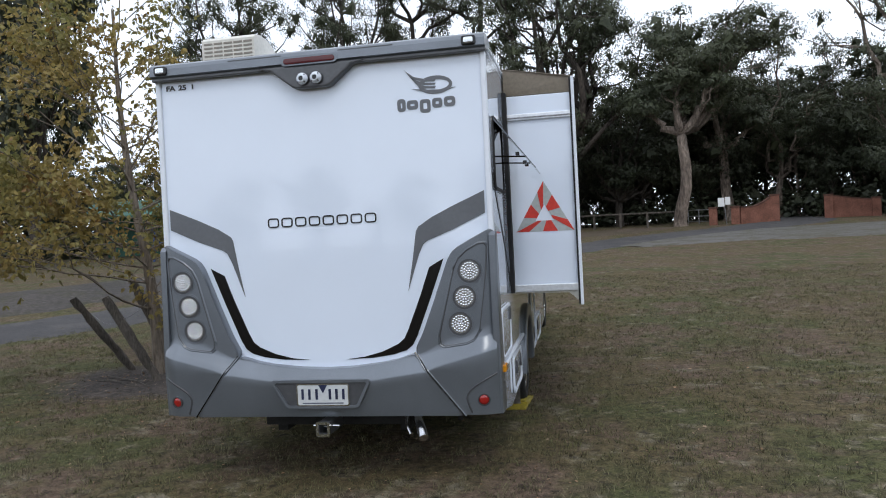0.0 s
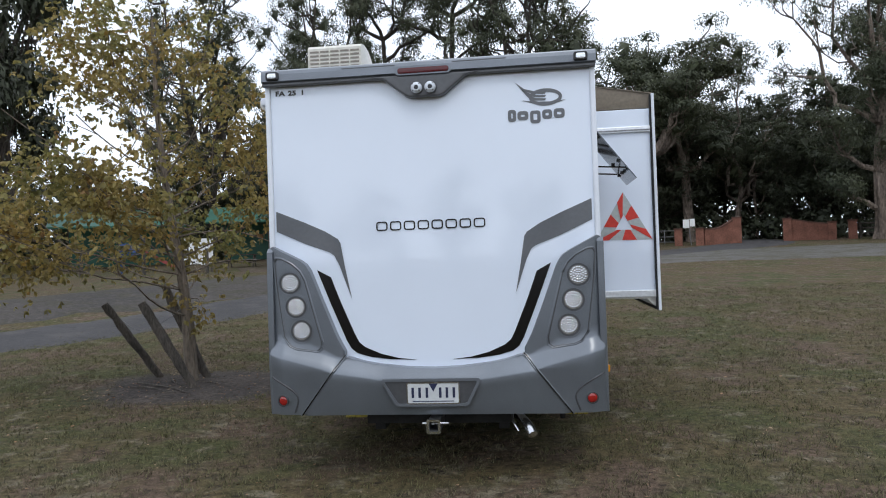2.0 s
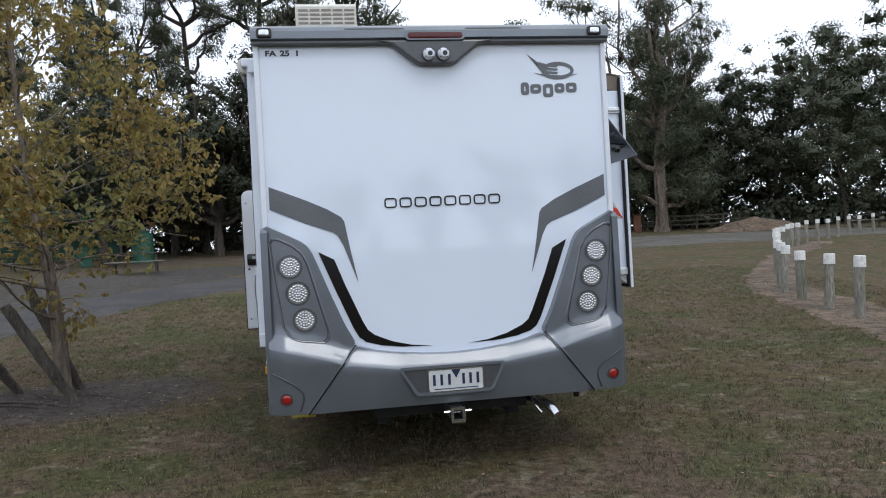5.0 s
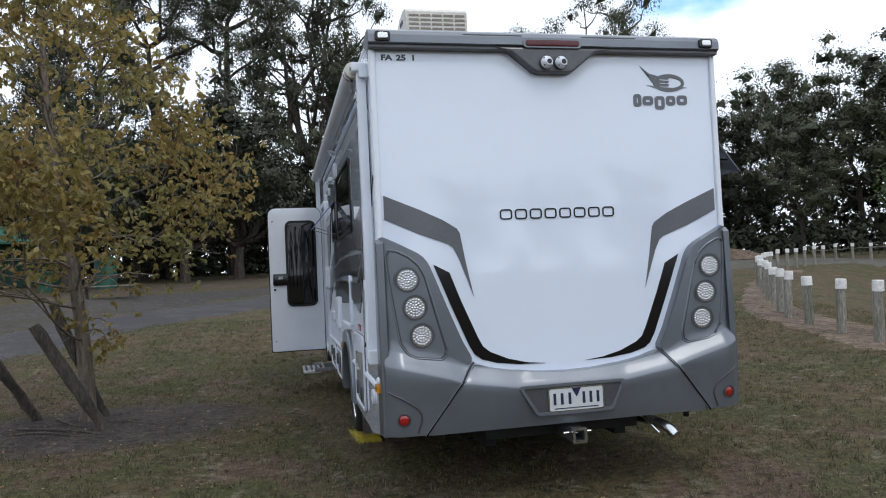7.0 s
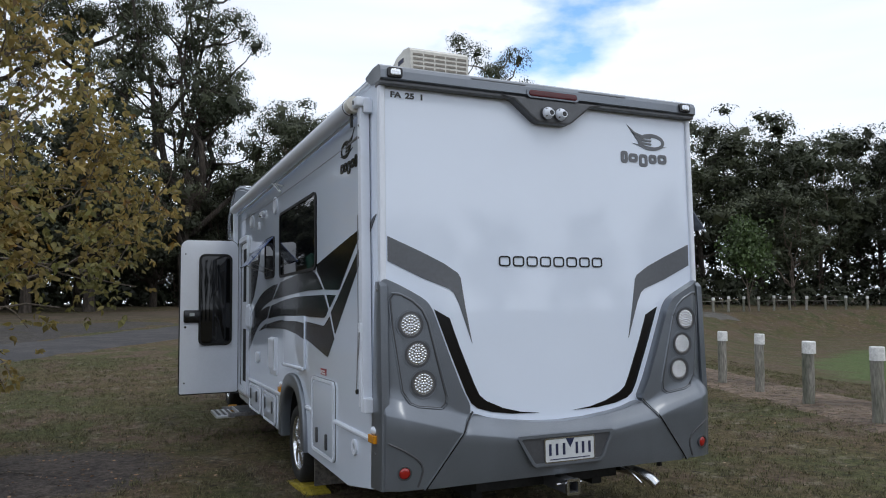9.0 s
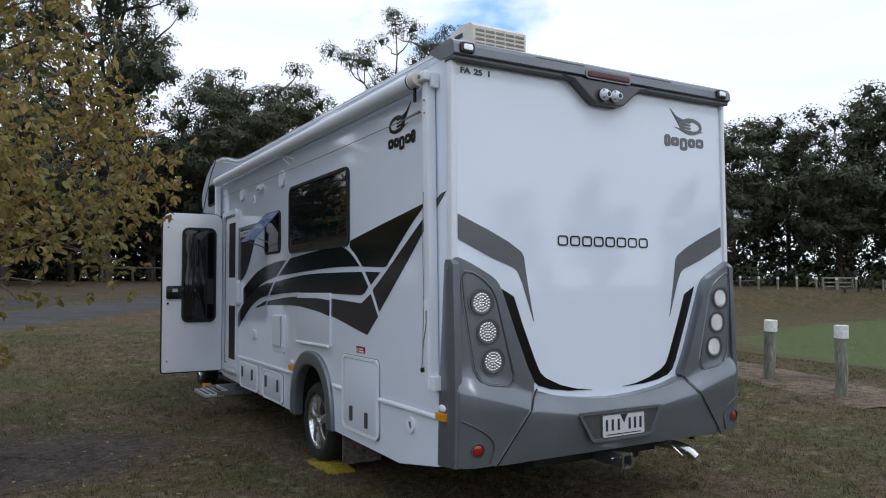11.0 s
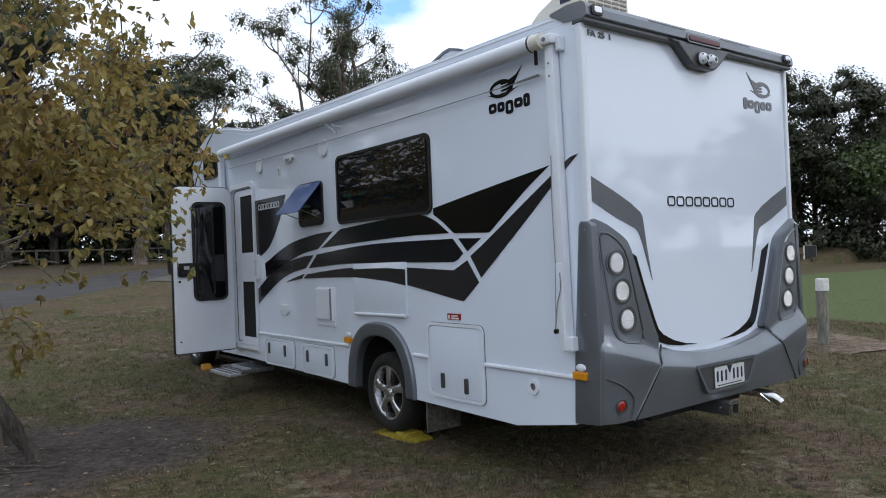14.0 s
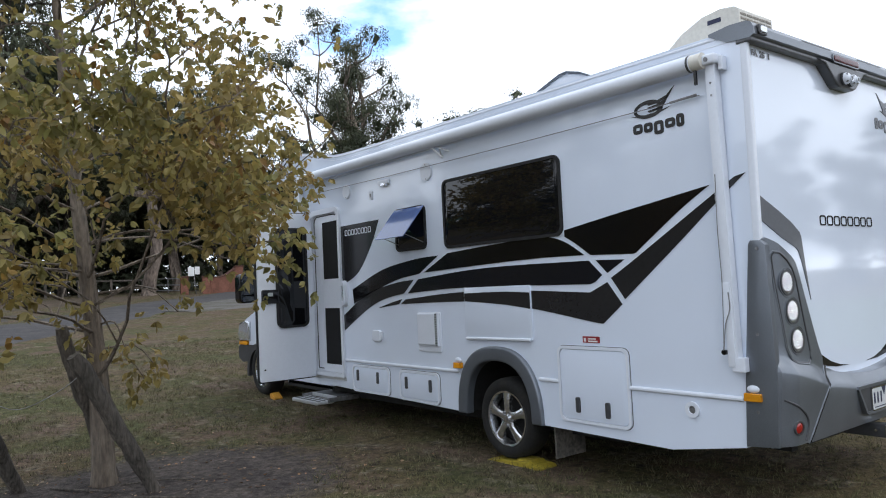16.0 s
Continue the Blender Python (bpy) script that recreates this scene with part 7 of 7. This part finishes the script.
# wheels
def wheel(name, x, y, z, s, label):
    root = new(name)
    root.parent = home
    root["label"] = label
    root.matrix_basis = HZ @ Matrix.Translation((x, y, z)) @ Matrix.Rotation(0 if s > 0 else math.pi, 4, "Z")
    def revolve(prof, n=40):
        bm = bmesh.new()
        rings = [[bm.verts.new((px, pr * math.cos(2 * math.pi * k / n), pr * math.sin(2 * math.pi * k / n))) for k in range(n)] for px, pr in prof]
        for a, b in zip(rings, rings[1:]):
            for k in range(n):
                bm.faces.new((a[k], a[(k + 1) % n], b[(k + 1) % n], b[k]))
        return bm
    part("tyre", revolve([(-0.20, 0.235), (-0.215, 0.27), (-0.21, 0.315), (-0.185, 0.338), (-0.15, 0.344), (-0.10, 0.345), (-0.05, 0.344), (-0.018, 0.337), (0.006, 0.313), (0.012, 0.275), (0.0, 0.245), (-0.012, 0.236)]), M_TYRE, root, "worn black tyre", True)
    part("rim", revolve([(-0.20, 0.235), (-0.012, 0.238), (-0.002, 0.234), (-0.006, 0.218), (-0.03, 0.210), (-0.07, 0.20)]), M_RIM, root, "silver five-spoke alloy rim", True)
    # near-black disc colour stands in for the shade between the spokes
    bm = revolve([(-0.11, 0.208), (-0.11, 0.0005)])
    part("brake", bm, M_UNDER, root)
    for k in range(5):
        a = 2 * math.pi * k / 5 + math.pi / 2
        bm = bmesh.new()
        prof = [(0.03, 0.046, -0.018), (0.09, 0.031, -0.004), (0.15, 0.033, -0.008), (0.218, 0.050, -0.018)]
        rows = []
        for r, w, dx in prof:
            rows.append([bm.verts.new((dx + e, r * math.cos(a) + q * math.sin(a), r * math.sin(a) - q * math.cos(a))) for q, e in ((-w, -0.045), (-w, -0.006), (-w * 0.55, 0.004), (w * 0.55, 0.004), (w, -0.006), (w, -0.045))])
        for p, q in zip(rows, rows[1:]):
            for i in range(5):
                bm.faces.new((p[i], p[i + 1], q[i + 1], q[i]))
        part("spoke", bm, M_RIM, root, smooth=True)
    part("centre_cap", disc((-0.008, 0, 0), "x", 0.034, 0.03, 20, 0.006), M_RIM, root, smooth=True)
    for k in range(5):
        a = 2 * math.pi * (k + 0.5) / 5 + math.pi / 2
        part("wheel_nut", disc((-0.016, 0.058 * math.cos(a), 0.058 * math.sin(a)), "x", 0.012, 0.03, 6), M_STEEL, root)


for s in (-1, 1):
    wheel("rear_wheel", s * 1.205, WHEEL_Y, WHEEL_Z, s, "rear wheel with black tyre and silver alloy rim")
    wheel("front_wheel", s * 1.15, 7.52, h(0, 7.52) + 0.345, s, "front wheel with black tyre and silver alloy rim")

# right side: slide-out room, lockers
so = mh("slide_out", box(1.20, 1.79, 1.15, 5.0, 1.40, 2.98, 0.008), M_WHITE, "extended white slide-out room")
mh("slide_out_face", box(1.79, 1.815, 1.105, 5.05, 1.245, 3.10, 0.006), M_WHITE2, "white outer panel of the slide-out", parent=so)
mh("panel_seal", box(1.776, 1.79, 1.112, 5.04, 1.25, 3.09, 0.003), M_RUBBER, "black rubber seal", parent=so)
mh("upper_rail", box(1.235, 1.785, 1.128, 1.155, 2.775, 2.828, 0.006), M_ALU, "aluminium rail", parent=so)
mh("upper_rail_lip", box(1.235, 1.785, 1.120, 1.155, 2.79, 2.80), M_STEEL, parent=so)
mh("lower_rail", box(1.235, 1.785, 1.128, 1.155, 1.36, 1.42, 0.006), M_ALU, "aluminium rail", parent=so)
mh("slide_floor", prism([(1.235, 1.36), (1.785, 1.36), (1.785, 1.27), (1.70, 1.345), (1.235, 1.35)], "y", 1.16, 4.95), M_CREAM, parent=so)
mh("wall_seal", box(1.228, 1.262, 1.06, 1.15, 1.36, 3.0, 0.004), M_RUBBER, "black rubber wall seal", parent=so)
tp = flap("slide_topper", [(1.235, 1.14, 3.205), (1.805, 1.12, 3.10), (1.805, 5.0, 3.10), (1.235, 5.0, 3.205)], M_FABRIC, 0.005, "beige canvas slide topper")
flap("slide_topper_end", [(1.24, 1.16, 2.985), (1.78, 1.16, 2.985), (1.80, 1.14, 3.10), (1.24, 1.15, 3.20)], M_FABRIC, 0.003, "beige canvas topper end")
tri = [(1.531, 2.268), (1.293, 1.857), (1.767, 1.851)]
cen = (sum(p[0] for p in tri) / 3, sum(p[1] for p in tri) / 3)
inn = [(cen[0] + (p[0] - cen[0]) * 0.32, cen[1] + (p[1] - cen[1]) * 0.32 - 0.005) for p in tri]
def lerp2(a, b, t):
    return (a[0] + (b[0] - a[0]) * t, a[1] + (b[1] - a[1]) * t)
wt = mh("warning_triangle", ring(tri, inn, "y", 1.152, 1.147), M_SILV, "red and silver reflective warning triangle")
for i in range(3):
    a, b, ia, ib = tri[i], tri[(i + 1) % 3], inn[i], inn[(i + 1) % 3]
    for t0, t1 in ((0.0, 0.22), (0.46, 0.72)):
        mh("red_band", prism([lerp2(a, b, t0), lerp2(a, b, t1), lerp2(ia, ib, min(1, t1 + 0.12)), lerp2(ia, ib, max(0, t0 + 0.12))], "y", 1.149, 1.1445), M_REDV, "red reflective band", parent=wt)
hatch(0.19, 0.80, 0.95, 1.315, ((0.70, 1.24, 0.015, 0.05),), XR)
hatch(0.86, 1.58, 0.575, 0.868, ((1.05, 0.76, 0.015, 0.055), (1.42, 0.76, 0.015, 0.055)), XR)
hatch(3.1, 3.7, 0.57, 1.25, ((3.3, 0.75, 0.018, 0.06),), XR)
hatch(3.8, 4.6, 0.57, 0.86, ((4.0, 0.75, 0.018, 0.06),), XR)
bm = bmesh.new()
tube(bm, [(1.234, 0.2, 0.90), (1.234, 1.97, 0.90)], 0.016, 8)
mh("belt_moulding", bm, M_WHITE2, smooth=True)
side_decal("swoosh_stripe", [(0.10, 2.29), (0.30, 2.20), (1.0, 1.55), (1.05, 1.40), (0.75, 1.75)], M_CHAR, 1.2325, "dark vinyl swoosh stripe")

# roof things
ac = mh("air_conditioner", prism([(0.23, 3.19), (0.23, 3.42), (0.26, 3.445), (0.36, 3.46), (0.50, 3.445), (0.67, 3.375), (0.80, 3.28), (0.87, 3.20)], "x", -0.945, -0.52, 0.0), M_CREAM, "cream roof air conditioner with slotted back", False)
# slots are thin raised bars, their shade put into a darker beige
for k in range(6):
    for q in range(5):
        mh("slot", box(-0.925 + 0.08 * q, -0.925 + 0.08 * q + 0.068, 0.2265, 0.235, 3.236 + 0.030 * k, 3.250 + 0.030 * k), M_SLOT, "shaded slot", parent=ac)
mh("maker_badge", box(-0.9485, -0.944, 0.36, 0.46, 3.375, 3.405), M_BLUELAB, parent=ac)
lid = [(1.62, 3.30), (1.66, 3.37), (1.78, 3.432), (1.93, 3.476), (2.02, 3.468), (2.28, 3.385), (2.36, 3.30)]
hatch = mh("roof_hatch", prism([(1.60, 3.19)] + [(y, z - 0.02) for y, z in lid] + [(2.38, 3.19)], "x", -0.74, -0.26), M_WHITE2, "white domed roof hatch with smoked lid")
mh("hatch_lid", prism([(y, z - 0.018) for y, z in lid] + lid[::-1], "x", -0.76, -0.24), M_SMOKE, "smoked lid edge", parent=hatch)

# cab
FW = 7.52
CAB = [(5.75, 0.48), (6.98, 0.48)] + arch_pts(FW, 0.52, 0.44, 0.42) + [(8.15, 0.78), (8.56, 0.80), (8.62, 0.98), (8.58, 1.18), (8.42, 1.31), (7.80, 1.52), (7.60, 1.60), (6.85, 2.70), (5.75, 2.70)]
cab = mh("cab", prism(CAB, "x", -1.0, 1.0, 0.02), M_WHITE, "white van cab")
for s in (-1, 1):
    mh("cab_window", prism([(6.1, 1.58), (7.35, 1.58), (6.85, 2.36), (6.1, 2.36)], "x", s * 0.99, s * 1.008), M_GLASS, parent=cab)
    mh("headlamp", prism([(8.22, 1.00), (8.58, 1.00), (8.64, 1.10), (8.56, 1.27), (8.36, 1.31), (8.20, 1.29)], "x", s * 0.72, s * 1.035, 0.03, 3), M_LENS, "chrome headlamp behind clear plastic", True, parent=cab)
    mh("indicator", prism([(8.30, 0.94), (8.60, 0.94), (8.60, 1.00), (8.28, 1.00)], "x", s * 0.78, s * 1.028, 0.010), M_AMBER, "amber indicator", True, parent=cab)
    mh("arch_flare", prism(arch_pts(FW, 0.52, 0.50, 0.49) + arch_pts(FW, 0.52, 0.43, 0.41)[::-1], "x", s * 0.97, s * 1.155), M_DGREY, "dark grey wheel arch", True, parent=cab)
    mi = mh("wing_mirror", prism(rounded(s * 1.355 - 0.115, 1.575, s * 1.355 + 0.115, 1.985, 0.07), "y", 7.60, 7.44, 0.03, 3), M_BLACK, "black wing mirror", True)
    mh("mirror_glass", prism(rounded(s * 1.355 - 0.088, 1.69, s * 1.355 + 0.088, 1.955, 0.045), "y", 7.443, 7.434), M_MIRROR, parent=mi)
    mh("lower_mirror", prism(rounded(s * 1.355 - 0.085, 1.60, s * 1.355 + 0.085, 1.675, 0.03), "y", 7.443, 7.434), M_MIRROR, parent=mi)
    mh("mirror_arm", rod([(s * 1.0, 7.5, 1.66), (s * 1.26, 7.52, 1.68)], 0.03, 8), M_BLACK, parent=mi)
mh("front_bumper", prism([(8.12, 0.80), (8.30, 0.70), (8.52, 0.68), (8.66, 0.74), (8.66, 0.90), (8.60, 0.945), (8.06, 0.945)], "x", -1.01, 1.01, 0.03, 3), M_DGREY, "dark grey front bumper", True)
mh("windscreen", prism([(7.62, 1.62), (7.65, 1.61), (6.93, 2.66), (6.90, 2.66)], "x", -0.9, 0.9), M_GLASS)


# levelling ramps and chock
def ramp(x, y, turn, label):
    root = empty("levelling_ramp", label, "ramp", "levelling ramps", m=pose(x, y, h(x, y) - 0.005, 0, 0, turn))
    part("wedge", prism([(-0.24, 0.0), (0.36, 0.0), (0.35, 0.014), (0.30, 0.024), (0.20, 0.026), (0.18, 0.034), (0.06, 0.040), (0.04, 0.048), (-0.10, 0.050), (-0.12, 0.034), (-0.22, 0.026), (-0.24, 0.012)], "x", -0.11, 0.11, 0.010, 3), M_YELLOW, root, smooth=True)
    part("upper_step", prism(rounded(-0.085, -0.10, 0.085, 0.04, 0.03), "z", 0.044, 0.062, 0.006), M_YELLOW, root, smooth=True)
    for k in range(5):
        part("rib", box(-0.112, 0.112, 0.30 - 0.09 * k - 0.12 * (k > 2), 0.312 - 0.09 * k - 0.12 * (k > 2), 0.0, 0.030, 0.003), M_YELLOW, root)


ramp(-1.13, 2.28, 4, "yellow plastic levelling ramp under the rear tyre")
ramp(1.13, 2.28, -4, "yellow plastic levelling ramp under the rear tyre")
ch = tagged(part("wheel_chock", prism([(-0.07, 0.0), (0.07, 0.0), (0.07, 0.07), (0.04, 0.085), (-0.07, 0.02)], "x", -0.06, 0.06, 0.006), M_CHOCK), "orange-yellow chock behind the front tyre", "chock")
ch.matrix_basis = pose(-1.13, 7.12, h(-1.13, 7.12) - 0.005)
